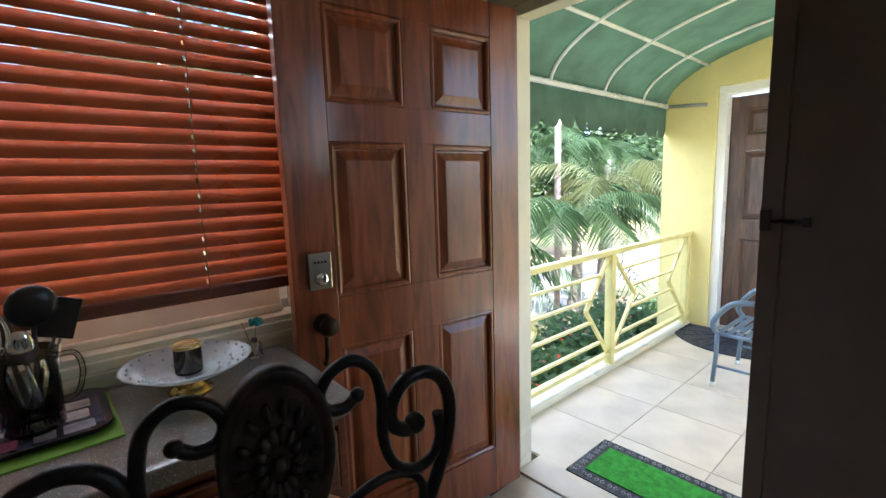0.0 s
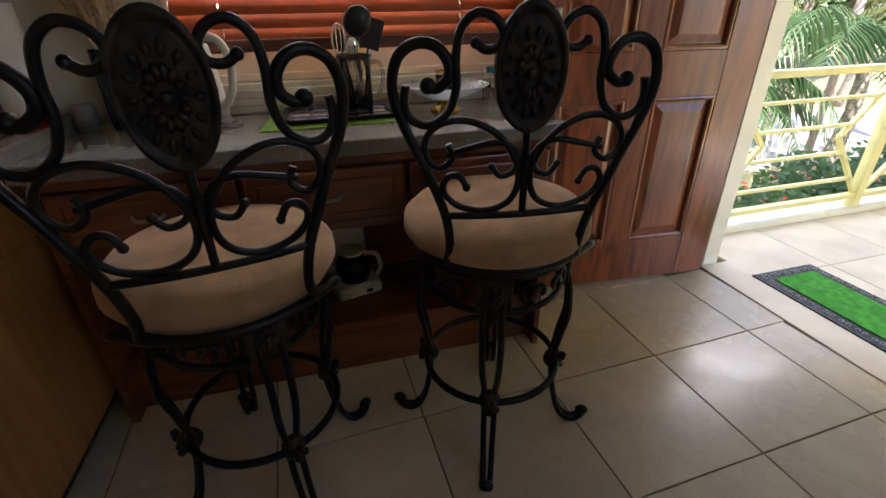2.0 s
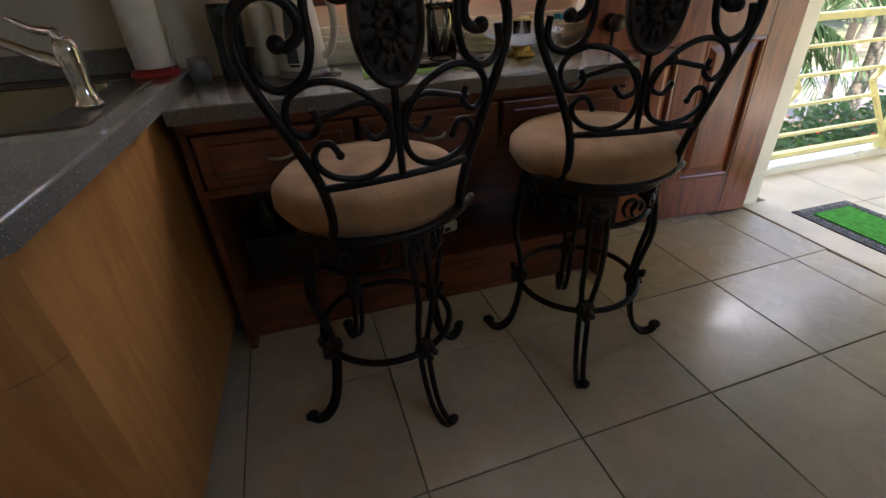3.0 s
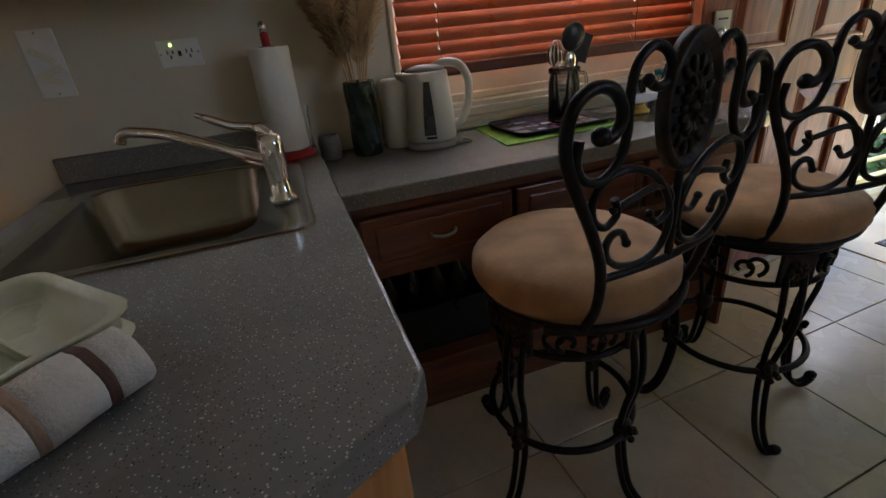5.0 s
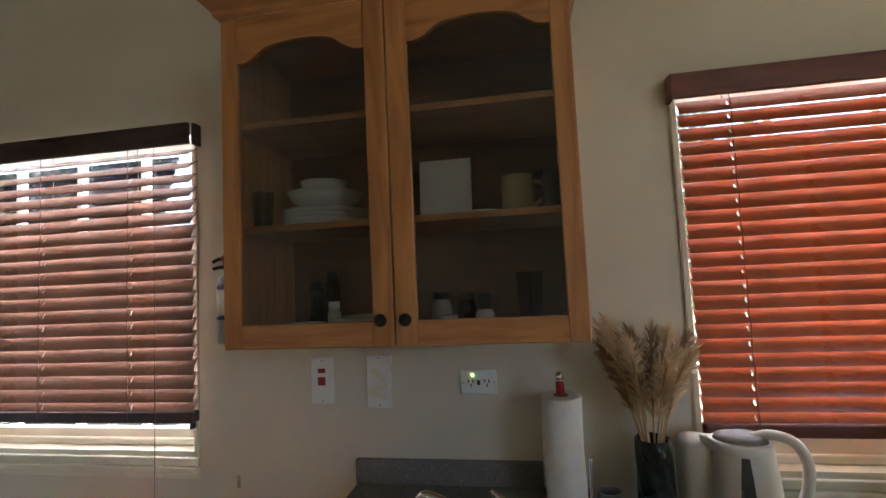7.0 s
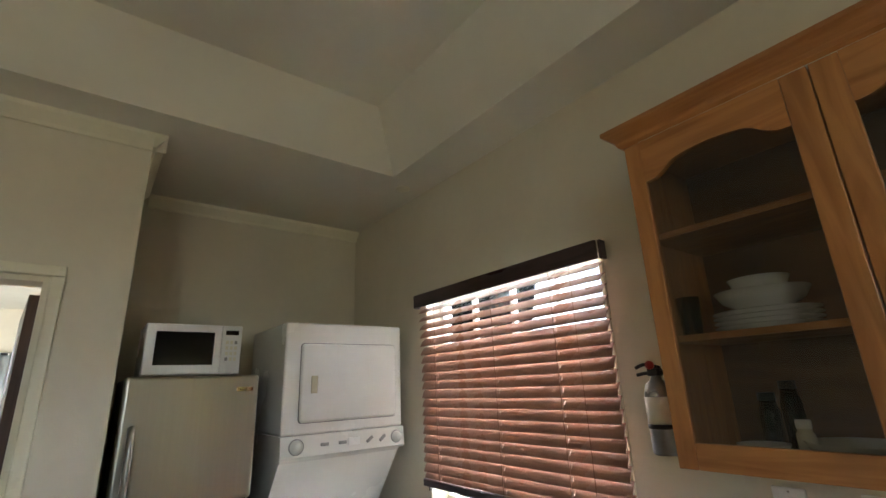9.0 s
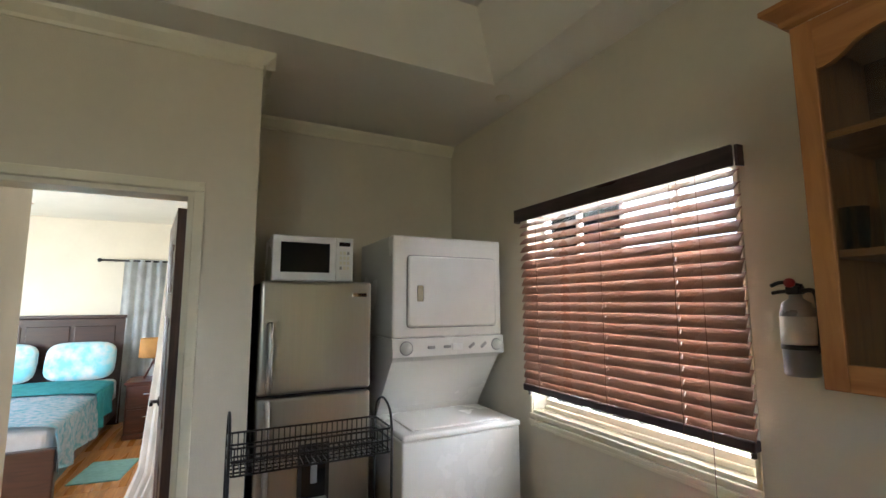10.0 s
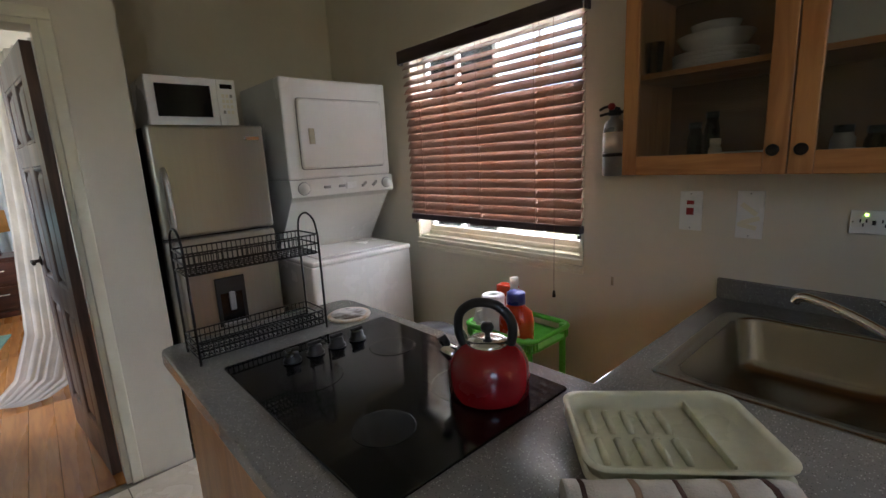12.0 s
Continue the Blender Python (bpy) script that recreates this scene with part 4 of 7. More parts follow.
mug(-0.925, 1.44, 1.6892, 0.045, 0.12, NAVY, "dark blue glazed mug on a cabinet shelf", 160)
bowl(-1.66, 1.43, 1.3845, 0.06, 0.03, "small pale bowl on the cabinet floor")
bowl(-1.47, 1.43, 1.3845, 0.10, 0.045, "wide white dish on the cabinet floor")
DKGLASS = mat("dark_bottle_glass", (0.015, 0.02, 0.012), 0.15, var=0.2)
jar(-1.60, 1.50, 1.3845, 0.024, 0.16, DKGLASS, BLACK, "tall dark sauce bottle with a black cap")
jar(-1.565, 1.43, 1.3845, 0.020, 0.07, CHINA, WHITE, "small white plastic bottle")
jar(-1.66, 1.52, 1.3845, 0.026, 0.13, DKGLASS, BLACK, "dark spice bottle with a black cap")
jar(-1.245, 1.42, 1.3845, 0.028, 0.085, GREYPL, BLACK, "spice jar with a black lid")
jar(-1.18, 1.47, 1.3845, 0.027, 0.08, DKGLASS, BLACK, "spice jar with a black lid")
jar(-1.125, 1.41, 1.3845, 0.026, 0.055, CHINA, BLACK, "white spice jar with a black lid", 0.045)
jar(-1.215, 1.375, 1.3845, 0.026, 0.035, mat("green_label", (0.10, 0.16, 0.06), 0.5), WHITE, "small green tub with a white lid", 0.008)
solid("drinking_glass", spun(bmesh.new(), [(0, 0), (0.03, 0), (0.038, 0.15), (0.036, 0.15), (0.028, 0.004), (0, 0.004)], (0, 0, 0), 20), GLASS, "tall clear drinking glass in the cabinet", "glass", m=pose(-1.0, 1.47, 1.3845))


# ---- switches and sockets ----
def wall_plate(x0, x1, z0, z1, label, name="socket"):
    ob = thing(name, label, "socket" if name == "socket" else "switch")
    part("plate", box(bmesh.new(), x0, x1, YW - 0.010, YW - 0.0005, z0, z1, 0.003), WHITE, ob)
    for x, z in ((x0 + 0.008, (z0 + z1) / 2), (x1 - 0.008, (z0 + z1) / 2)) if name == "socket" else (((x0 + x1) / 2, z0 + 0.01), ((x0 + x1) / 2, z1 - 0.01)):
        part("screw", spun(bmesh.new(), [(0, 0), (0.003, 0), (0.002, 0.0015), (0, 0.0015)], (x, YW - 0.010, z), 10, Matrix.Rotation(radians(90), 4, 'X')), STEEL, ob)
    return ob


REDP = mat("red_plastic", (0.35, 0.02, 0.02), 0.35)
sw = wall_plate(-1.728, -1.648, 1.135, 1.285, "white cooker switch plate with a red rocker", "switch")
part("rocker", box(bmesh.new(), -1.702, -1.676, YW - 0.015, YW - 0.0105, 1.195, 1.222, 0.002), REDP, sw)
part("lamp_lens", box(bmesh.new(), -1.702, -1.676, YW - 0.013, YW - 0.0105, 1.235, 1.25, 0.001), REDP, sw)
sw = wall_plate(-1.535, -1.452, 1.12, 1.29, "white outlet plate with a worn taped cover", "switch")
for q in ((-1.525, -1.465, 1.225, 38), (-1.520, -1.462, 1.185, -20), (-1.528, -1.47, 1.165, 12)):
    part("tape_strip", box(bmesh.new(), -0.03, 0.03, -0.002, 0.002, -0.008, 0.008, 0.001), TRIM, sw, at=pose((q[0] + q[1]) / 2, YW - 0.0125, q[2], 0, q[3], 0))
so = wall_plate(-1.228, -1.115, 1.163, 1.236, "white double socket with a small green light")
for x in (-1.196, -1.146):
    for dx, dz in ((-0.007, 0.004), (0.007, 0.004), (0, -0.009)):
        part("slot", box(bmesh.new(), x + dx - 0.0018, x + dx + 0.0018, YW - 0.0112, YW - 0.0095, 1.20 + dz - 0.005, 1.20 + dz + 0.005), BLACK, so)
part("test_button", box(bmesh.new(), -1.176, -1.167, YW - 0.0125, YW - 0.0105, 1.192, 1.206, 0.001), BLACK, so)
part("indicator", ball(bmesh.new(), (-1.190, YW - 0.0105, 1.222), 0.003, 8), mat("green_led", (0.5, 1.0, 0.1), 0.4, emit=3.0), so, "lit green indicator")

# ---- fire extinguisher ----
ex = thing("fire_extinguisher", "silver fire extinguisher with a black head hung on the wall", "extinguisher", pose(-1.975, 1.545, 1.35))
part("cylinder", spun(bmesh.new(), [(0, 0), (0.040, 0), (0.044, 0.006), (0.044, 0.185), (0.036, 0.215), (0.018, 0.228), (0.016, 0.24), (0, 0.24)], (0, 0, 0), 28), mat("grey_painted_steel", (0.30, 0.31, 0.32), 0.35, 0.5, var=0.05), ex)
part("label_sheet", spun(bmesh.new(), [(0.0446, 0.09), (0.0448, 0.09), (0.0448, 0.175), (0.0446, 0.175)], (0, 0, 0), 28), WHITE, ex, "white instruction label")
part("strap", spun(bmesh.new(), [(0.0452, 0.078), (0.0466, 0.078), (0.0466, 0.092), (0.0452, 0.092)], (0, 0, 0), 28), BLACK, ex)
part("head", box(bmesh.new(), -0.018, 0.018, -0.02, 0.02, 0.24, 0.265, 0.004), BLACK, ex)
part("lever", tube(bmesh.new(), curve([(0.02, 0, 0.265), (-0.03, -0.005, 0.278), (-0.062, -0.008, 0.268)], 5), 0.006, 8), BLACK, ex)
part("carry_grip", tube(bmesh.new(), curve([(0.02, 0, 0.25), (-0.03, -0.005, 0.25), (-0.060, -0.008, 0.245)], 5), 0.006, 8), BLACK, ex)
part("gauge", spun(bmesh.new(), [(0, 0), (0.014, 0), (0.014, 0.01), (0, 0.011)], (0.0, -0.022, 0.275), 16, Matrix.Rotation(radians(90), 4, 'X')), REDP, ex)
part("hose", tube(bmesh.new(), curve([(0.018, 0, 0.25), (0.05, 0, 0.245), (0.056, 0, 0.17), (0.052, 0, 0.07)], 6), 0.007, 8), BLACK, ex)
part("wall_bracket", B(-0.02, 0.02, 0.0475, 0.0645, 0.05, 0.2), STEEL, ex)

# ---- fridge, microwave, laundry ----
fr = thing("fridge", "brushed steel fridge freezer with a water dispenser", "fridge")
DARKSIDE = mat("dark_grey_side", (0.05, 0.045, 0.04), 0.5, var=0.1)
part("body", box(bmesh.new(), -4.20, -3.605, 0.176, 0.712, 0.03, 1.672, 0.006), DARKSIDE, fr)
part("freezer_door", box(bmesh.new(), -3.602, -3.538, 0.170, 0.718, 1.135, 1.677, 0.018, 4), STEEL, fr)
low_door = part("fridge_door", box(bmesh.new(), -3.602, -3.538, 0.170, 0.718, 0.05, 1.125, 0.018, 4), STEEL, fr)
part("freezer_handle", tube(bmesh.new(), curve([(-3.538, 0.218, 1.155), (-3.505, 0.218, 1.18), (-3.497, 0.218, 1.29), (-3.508, 0.218, 1.43), (-3.538, 0.218, 1.47)], 6), 0.015, 10, flat=0.8), STEEL, fr)
part("fridge_handle", tube(bmesh.new(), curve([(-3.538, 0.218, 1.105), (-3.505, 0.218, 1.08), (-3.497, 0.218, 0.85), (-3.508, 0.218, 0.62), (-3.538, 0.218, 0.58)], 6), 0.015, 10, flat=0.8), STEEL, fr)
disp = part("dispenser", box(bmesh.new(), -3.5378, -3.532, 0.365, 0.515, 0.635, 0.90, 0.003), BLACK, low_door, "black water dispenser")
part("recess", box(bmesh.new(), -3.5318, -3.5305, 0.385, 0.495, 0.65, 0.815), BLACKGLASS, disp)
part("tap_lever", box(bmesh.new(), -3.5303, -3.518, 0.425, 0.455, 0.72, 0.82, 0.004), GREYPL, disp)
part("drip_tray", box(bmesh.new(), -3.5303, -3.505, 0.38, 0.50, 0.64, 0.655, 0.003), GREYPL, disp)
part("badge", box(bmesh.new(), -3.5378, -3.5355, 0.615, 0.69, 1.60, 1.62, 0.001), CHROME, fr, "small silver badge")

mw = thing("microwave", "white microwave oven standing on the fridge", "microwave", pose(0, 0.0655, 1.678) @ Matrix.Diagonal((1, 0.827, 1, 1)))
part("case", box(bmesh.new(), -4.08, -3.735, 0.205, 0.725, 0.008, 0.255, 0.006), WHITE, mw)
d = part("door", box(bmesh.new(), -3.7345, -3.722, 0.206, 0.605, 0.010, 0.253, 0.005), WHITE, mw)
part("door_window", box(bmesh.new(), -3.7218, -3.7195, 0.255, 0.565, 0.055, 0.215, 0.002), BLACKGLASS, d, "dark window")
pn = part("control_panel", box(bmesh.new(), -3.7345, -3.722, 0.607, 0.724, 0.010, 0.253, 0.005), WHITE, mw)
part("display", box(bmesh.new(), -3.7218, -3.7203, 0.628, 0.703, 0.205, 0.228), BLACKGLASS, pn)
for i in range(4):
    for j in range(3):
        part("key", box(bmesh.new(), -3.7218, -3.7206, 0.632 + 0.025 * j, 0.648 + 0.025 * j, 0.075 + 0.028 * i, 0.092 + 0.028 * i, 0.001), GREYPL if (i + j) % 5 == 0 else TRIM, pn)
for x, y in ((-4.05, 0.23), (-4.05, 0.70), (-3.77, 0.23), (-3.77, 0.70)):
    part("foot", spun(bmesh.new(), [(0, 0), (0.012, 0), (0.012, 0.008), (0, 0.008)], (x, y, 0), 12), BLACK, mw)

lau = thing("stacked_washer_dryer", "white stacked washer and dryer with a slanted control panel", "washer dryer")
ENAMEL = mat("aged_white_enamel", (0.78, 0.76, 0.70), 0.22, var=0.05, scale=2, fine=0.02)
YL0, YL1 = 0.845, 1.55
part("washer_body", box(bmesh.new(), -4.18, -3.385, YL0 - 0.01, YL1 - 0.01, 0.03, 0.885, 0.012, 3), ENAMEL, lau)
top = part("washer_top", box(bmesh.new(), -4.18, -3.375, YL0 - 0.012, YL1 - 0.008, 0.8855, 0.916, 0.012, 3), ENAMEL, lau)
part("washer_lid", box(bmesh.new(), -3.80, -3.43, YL0 + 0.06, YL1 - 0.10, 0.9165, 0.926, 0.005), ENAMEL, top)
bm = bmesh.new()
prof = [(-4.18, 0.918), (-3.84, 0.918), (-3.825, 0.95), (-3.60, 1.245), (-3.575, 1.262), (-4.18, 1.262)]
loft(bm, [[(x, y, z) for x, z in prof] for y in (YL0 + 0.01, YL1 - 0.01)], smooth=False)
part("slanted_column", bm, ENAMEL, lau)
dry = part("dryer_body", box(bmesh.new(), -4.18, -3.565, YL0, YL1, 1.375, 1.945, 0.012, 3), ENAMEL, lau)
panel = part("control_panel", loft(bmesh.new(), [[(x, y, z) for x, z in ((-4.18, 1.263), (-3.565, 1.263), (-3.545, 1.275), (-3.555, 1.372), (-3.57, 1.3745), (-4.18, 1.3745))] for y in (YL0 - 0.004, YL1 + 0.004)], smooth=False), ENAMEL, lau, "white control panel with knobs")
part("dryer_door", loft(bmesh.new(), [[(x, y, z) for y, z in round_rect(w, h, r, 5, (YL0 + YL1) / 2 + 0.02, 1.632)] for w, h, r, x in ((0.575, 0.40, 0.02, -3.5645), (0.575, 0.40, 0.02, -3.556), (0.55, 0.375, 0.02, -3.550))]), ENAMEL, dry)
# thin black plate draws the shaded gap round the door
part("door_gap", loft(bmesh.new(), [[(x, y, z) for y, z in round_rect(0.581, 0.406, 0.022, 5, (YL0 + YL1) / 2 + 0.02, 1.632)] for x in (-3.5648, -3.5635)]), BLACK, dry)
part("door_recess_grip", box(bmesh.new(), -3.5499, -3.546, 0.985, 1.02, 1.575, 1.665, 0.004), mat("yellowed_plastic", (0.52, 0.46, 0.30), 0.4), dry, "yellowed pull recess")
for y, r in ((YL0 + 0.075, 0.034), (YL1 - 0.05, 0.030)):
    part("knob", spun(bmesh.new(), [(0, 0), (r, 0), (r, 0.006), (r * 0.8, 0.010), (r * 0.72, 0.028), (0, 0.030)], (-3.548, y, 1.322), 24, Matrix.Rotation(radians(90), 4, 'Y')), ENAMEL, panel)
    part("knob_ring", spun(bmesh.new(), [(0, -0.001), (r + 0.005, -0.001), (r + 0.005, 0.002), (0, 0.002)], (-3.548, y, 1.322), 24, Matrix.Rotation(radians(90), 4, 'Y')), GREYPL, panel)
for k, y in enumerate((1.07, 1.17, 1.235, 1.33, 1.41)):
    part("selector", box(bmesh.new(), -0.004, 0.006, -0.022 if k != 2 else -0.035, 0.022 if k != 2 else 0.035, -0.008 if k != 2 else -0.02, 0.008 if k != 2 else 0.02, 0.003), GREYPL if k != 2 else WHITE, panel, at=pose(-3.547, y, 1.322, (0, 0, 0, 35, 40)[k], 0, 0))

# ---- hob, kettle, rack ----
hob = thing("ceramic_hob", "black glass ceramic hob with four knobs set in the worktop", "hob", pose(-1.995, 0.345, ZS))
part("glass_top", prism(bmesh.new(), round_rect(0.785, 0.56, 0.012, 3), 0.0005, 0.0055, 0.002), BLACKGLASS, hob)
RING = mat("hob_ring_print", (0.014, 0.014, 0.015), 0.12)
for x, y, r in ((-0.14, -0.13, 0.085), (-0.14, 0.14, 0.07), (0.2, -0.13, 0.07), (0.2, 0.13, 0.095)):
    part("ring_mark", spun(bmesh.new(), [(r - 0.002, 0.0058), (r, 0.0058), (r, 0.0061), (r - 0.002, 0.0061)], (x, y, 0), 48), RING, hob)
for k in range(4):
    kb = part("knob", spun(bmesh.new(), [(0, 0.006), (0.027, 0.006), (0.027, 0.012), (0.021, 0.018), (0.020, 0.032), (0.017, 0.036), (0, 0.036)], (-0.274, -0.122 + 0.0735 * k, 0), 24), BLACK, hob)
    part("grip", box(bmesh.new(), -0.280, -0.268, -0.144 + 0.0735 * k, -0.100 + 0.0735 * k, 0.0355, 0.047, 0.004), BLACK, kb)

ENRED = mat("dark_red_enamel", (0.26, 0.008, 0.012), 0.2, var=0.08, coat=0.5)
kt = thing("stovetop_kettle", "dark red enamel whistling kettle with a black handle on the hob", "kettle", pose(-1.735, 0.485, ZS + 0.0062, 0, 0, 215) @ Matrix.Diagonal((0.97, 0.97, 0.91, 1)))
part("body", spun(bmesh.new(), [(0, 0), (0.094, 0), (0.099, 0.006), (0.101, 0.03), (0.101, 0.06), (0.097, 0.088), (0.086, 0.112), (0.066, 0.130), (0.048, 0.136), (0, 0.136)], (0, 0, 0), 40), ENRED, kt)
lid = part("lid", spun(bmesh.new(), [(0.050, 0.1345), (0.052, 0.138), (0.046, 0.146), (0.02, 0.152), (0, 0.153)], (0, 0, 0), 32), CHROME, kt, "chrome lid")
part("lid_knob", spun(bmesh.new(), [(0, 0.153), (0.008, 0.153), (0.007, 0.162), (0.015, 0.170), (0.017, 0.180), (0.012, 0.190), (0, 0.192)], (0, 0, 0), 20), BLACK, lid)
part("handle", tube(bmesh.new(), curve([(0.060, 0, 0.125), (0.072, 0, 0.165), (0.066, 0, 0.215), (0.030, 0, 0.243), (-0.02, 0, 0.240), (-0.055, 0, 0.205), (-0.062, 0, 0.165), (-0.055, 0, 0.13)], 6), 0.013, 10, flat=0.8), BLACK, kt)
part("spout", spun(bmesh.new(), [(0.026, 0), (0.020, 0.035), (0.017, 0.055), (0.013, 0.055), (0.014, 0.0)], (0.070, 0, 0.085), 18, Matrix.Rotation(radians(52), 4, 'Y')), CHROME, kt)
part("whistle", tube(bmesh.new(), [(0.105, 0, 0.125), (0.118, 0, 0.15)], 0.013, 10), BLACK, kt)

rk = thing("dish_rack", "black wire two-tier dish rack standing on the worktop", "dish rack", pose(-2.535, 0.231, ZS + 0.0005))
WIRE = mat("black_coated_wire", (0.02, 0.018, 0.017), 0.4, 0.3, var=0.2)
HX, HY = 0.075, 0.205
for sx in (-1, 1):
    for sy in (-1, 1):
        part("leg", tube(bmesh.new(), [(sx * HX, sy * HY, 0), (sx * HX, sy * HY, 0.335)], 0.004, 6), WIRE, rk)
for z0, z1 in ((0.020, 0.066), (0.272, 0.335)):
    for z in (z0, z1, (z0 + z1) / 2):
        part("rim", tube(bmesh.new(), [(x, y, z) for x, y in round_rect(2 * HX, 2 * HY, 0.015, 3)], 0.0028, 6, True), WIRE, rk)
    for k in range(27):
        y = -HY + 0.012 + (2 * HY - 0.024) * k / 26
        part("cross_wire", tube(bmesh.new(), [(-HX, y, z1), (-HX, y, z0), (HX, y, z0), (HX, y, z1)], 0.0018, 5), WIRE, rk)
    for x in (-0.045, -0.015, 0.015, 0.045):
        part("long_wire", tube(bmesh.new(), [(x, -HY, z0 - 0.002), (x, HY, z0 - 0.002)], 0.0022, 5), WIRE, rk)
for sy in (-1, 1):
    part("end_arch", tube(bmesh.new(), curve([(-HX, sy * HY, 0.33), (-0.056, sy * HY, 0.382), (0, sy * HY, 0.404), (0.056, sy * HY, 0.382), (HX, sy * HY, 0.33)], 6), 0.0035, 6), WIRE, rk)
PRINT = mat("printed_wood_board", (0.50, 0.33, 0.18), 0.4, var=0.3, scale=30, colour2=(0.60, 0.55, 0.48))
tv = thing("trivet", "small round wooden board with a printed picture", "trivet", pose(-2.50, 0.55, ZS + 0.0005))
part("board", spun(bmesh.new(), [(0, 0), (0.078, 0), (0.080, 0.004), (0.080, 0.009), (0.077, 0.011), (0, 0.011)], (0, 0, 0), 36), PRINT, tv)
part("print", spun(bmesh.new(), [(0, 0.0112), (0.066, 0.0112), (0.066, 0.0116), (0, 0.0116)], (0, 0, 0), 36), mat("board_print", (0.62, 0.58, 0.52), 0.4, var=0.45, scale=28, colour2=(0.10, 0.06, 0.04)), tv)

# ---- drainer tray and rolled towel ----
PLASTIC = see_through("milky_green_plastic", (0.72, 0.70, 0.50), 0.25, 0.3)
tr = thing("drainer_tray", "milky green plastic dish drainer with ridges", "drainer", pose(-1.338, 0.530, ZS + 0.0005, 0, 0, 42.5))
bm = bmesh.new()
loft(bm, [[(x, y, z) for x, y in round_rect(w, h, r, 5)] for w, h, r, z in ((0.29, 0.205, 0.03, 0.0), (0.30, 0.215, 0.03, 0.008), (0.312, 0.228, 0.035, 0.024), (0.33, 0.246, 0.035, 0.026), (0.335, 0.25, 0.035, 0.030), (0.315, 0.232, 0.035, 0.034), (0.31, 0.226, 0.035, 0.034), (0.30, 0.215, 0.03, 0.012))])
part("base_tray", bm, PLASTIC, tr)
bm = bmesh.new()
loft(bm, [[(x, y, z) for x, y in round_rect(w, h, r, 5)] for w, h, r, z in ((0.295, 0.21, 0.03, 0.0345), (0.318, 0.233, 0.035, 0.0355), (0.322, 0.238, 0.035, 0.055), (0.34, 0.255, 0.04, 0.058), (0.342, 0.257, 0.04, 0.062), (0.322, 0.236, 0.04, 0.062), (0.312, 0.226, 0.04, 0.056), (0.30, 0.212, 0.035, 0.0385), (0.28, 0.19, 0.03, 0.038))])
rackp = part("rack_tray", bm, PLASTIC, tr)
for row in (-1, 1):
    for k in range(5):
        x = -0.125 + 0.034 * k
        part("ridge", loft(bmesh.new(), [[(x + dx * s, row * 0.045 + dy * s, 0.0382 + z) for dx, dy in ((-0.006, -0.036), (0.006, -0.036), (0.006, 0.036), (-0.006, 0.036))] for s, z in ((1, 0), (0.75, 0.012), (0.35, 0.017))]), PLASTIC, rackp)
part("cutlery_wall", box(bmesh.new(), 0.07, 0.075, -0.10, 0.10, 0.0382, 0.056, 0.002), PLASTIC, rackp)


def striped(name):
    m = mat(name, (0.62, 0.57, 0.50), 0.95, var=0.06, scale=18, fine=0.08, bump=0.6, bump_scale=260)
    return m


tw = thing("rolled_towel", "rolled white kitchen towel with brown stripes beside the drainer", "towel", pose(-1.255, 0.385, ZS + 0.0335, 0, 0, 44))
WHITECLOTH, BROWNCLOTH, TANCLOTH = striped("white_towelling"), mat("brown_stripe_cloth", (0.11, 0.055, 0.04), 0.95, bump=0.5, bump_scale=260), mat("tan_stripe_cloth", (0.36, 0.24, 0.16), 0.95, bump=0.5, bump_scale=260)
cuts = [(-0.175, -0.152, WHITECLOTH), (-0.152, -0.144, BROWNCLOTH), (-0.144, -0.075, WHITECLOTH), (-0.075, -0.064, TANCLOTH), (-0.064, -0.010, WHITECLOTH), (-0.010, -0.002, BROWNCLOTH), (-0.002, 0.062, WHITECLOTH), (0.062, 0.072, TANCLOTH), (0.072, 0.122, WHITECLOTH), (0.122, 0.133, BROWNCLOTH), (0.133, 0.165, WHITECLOTH)]
for a, b, mt in cuts:
    bm = bmesh.new()
    loops = []
    for i in range(4):
        x = a + (b - a) * i / 3
        loops.append([(x, 0.040 * (1 + 0.05 * math.sin(9 * x * 10 + k)) * math.cos(2 * math.pi * k / 22), 0.033 * (1 + 0.04 * math.sin(60 * x + 2 * k)) * math.sin(2 * math.pi * k / 22)) for k in range(22)])
    part("cloth_band", loft(bm, loops), mt, tw)

# ---- balcony ----
BP = pose(XE + 0.04, 1.42, 0, 0, 0, 0.7)        # local x leads out from the door, y towards the railing
solid("balcony_floor", B(0.12, 6.0, -2.6, 0.36, -0.25, -0.006), BGROUT, "balcony slab under pale tiles", "floor", kind="structure", m=BP)
solid("balcony_kerb", box(bmesh.new(), 0.125, 2.78, 0.30, 0.42, -0.25, 0.035, 0.006), TRIM, "cream painted kerb along the balcony edge", "kerb", kind="structure", m=BP)
U = 2.78
bm = bmesh.new()
for a in ((U, U + 0.2, 0.166, 0.60, -0.2, 2.60), (U, U + 0.2, -2.6, -0.734, -0.2, 2.60), (U, U + 0.2, -0.734, 0.166, 2.10, 2.60)):
    box(bm, *a)
bmesh.ops.remove_doubles(bm, verts=bm.verts, dist=1e-5)
solid("wall_balcony_end", bm, YELLOW, "yellow painted wall at the end of the balcony", "wall", kind="structure", m=BP)
solid("wall_front_outside", B(0.122, 0.135, -2.6, -1.05, -0.2, 3.3), YELLOW, "yellow painted outer wall beside the entrance", "wall", kind="structure", m=BP)
nb = thing("door_3", "dark brown six-panel door of the neighbouring flat", "door", BP @ pose(U + 0.13, 0.096, 0.01, 0, 0, -90), kind="structure")
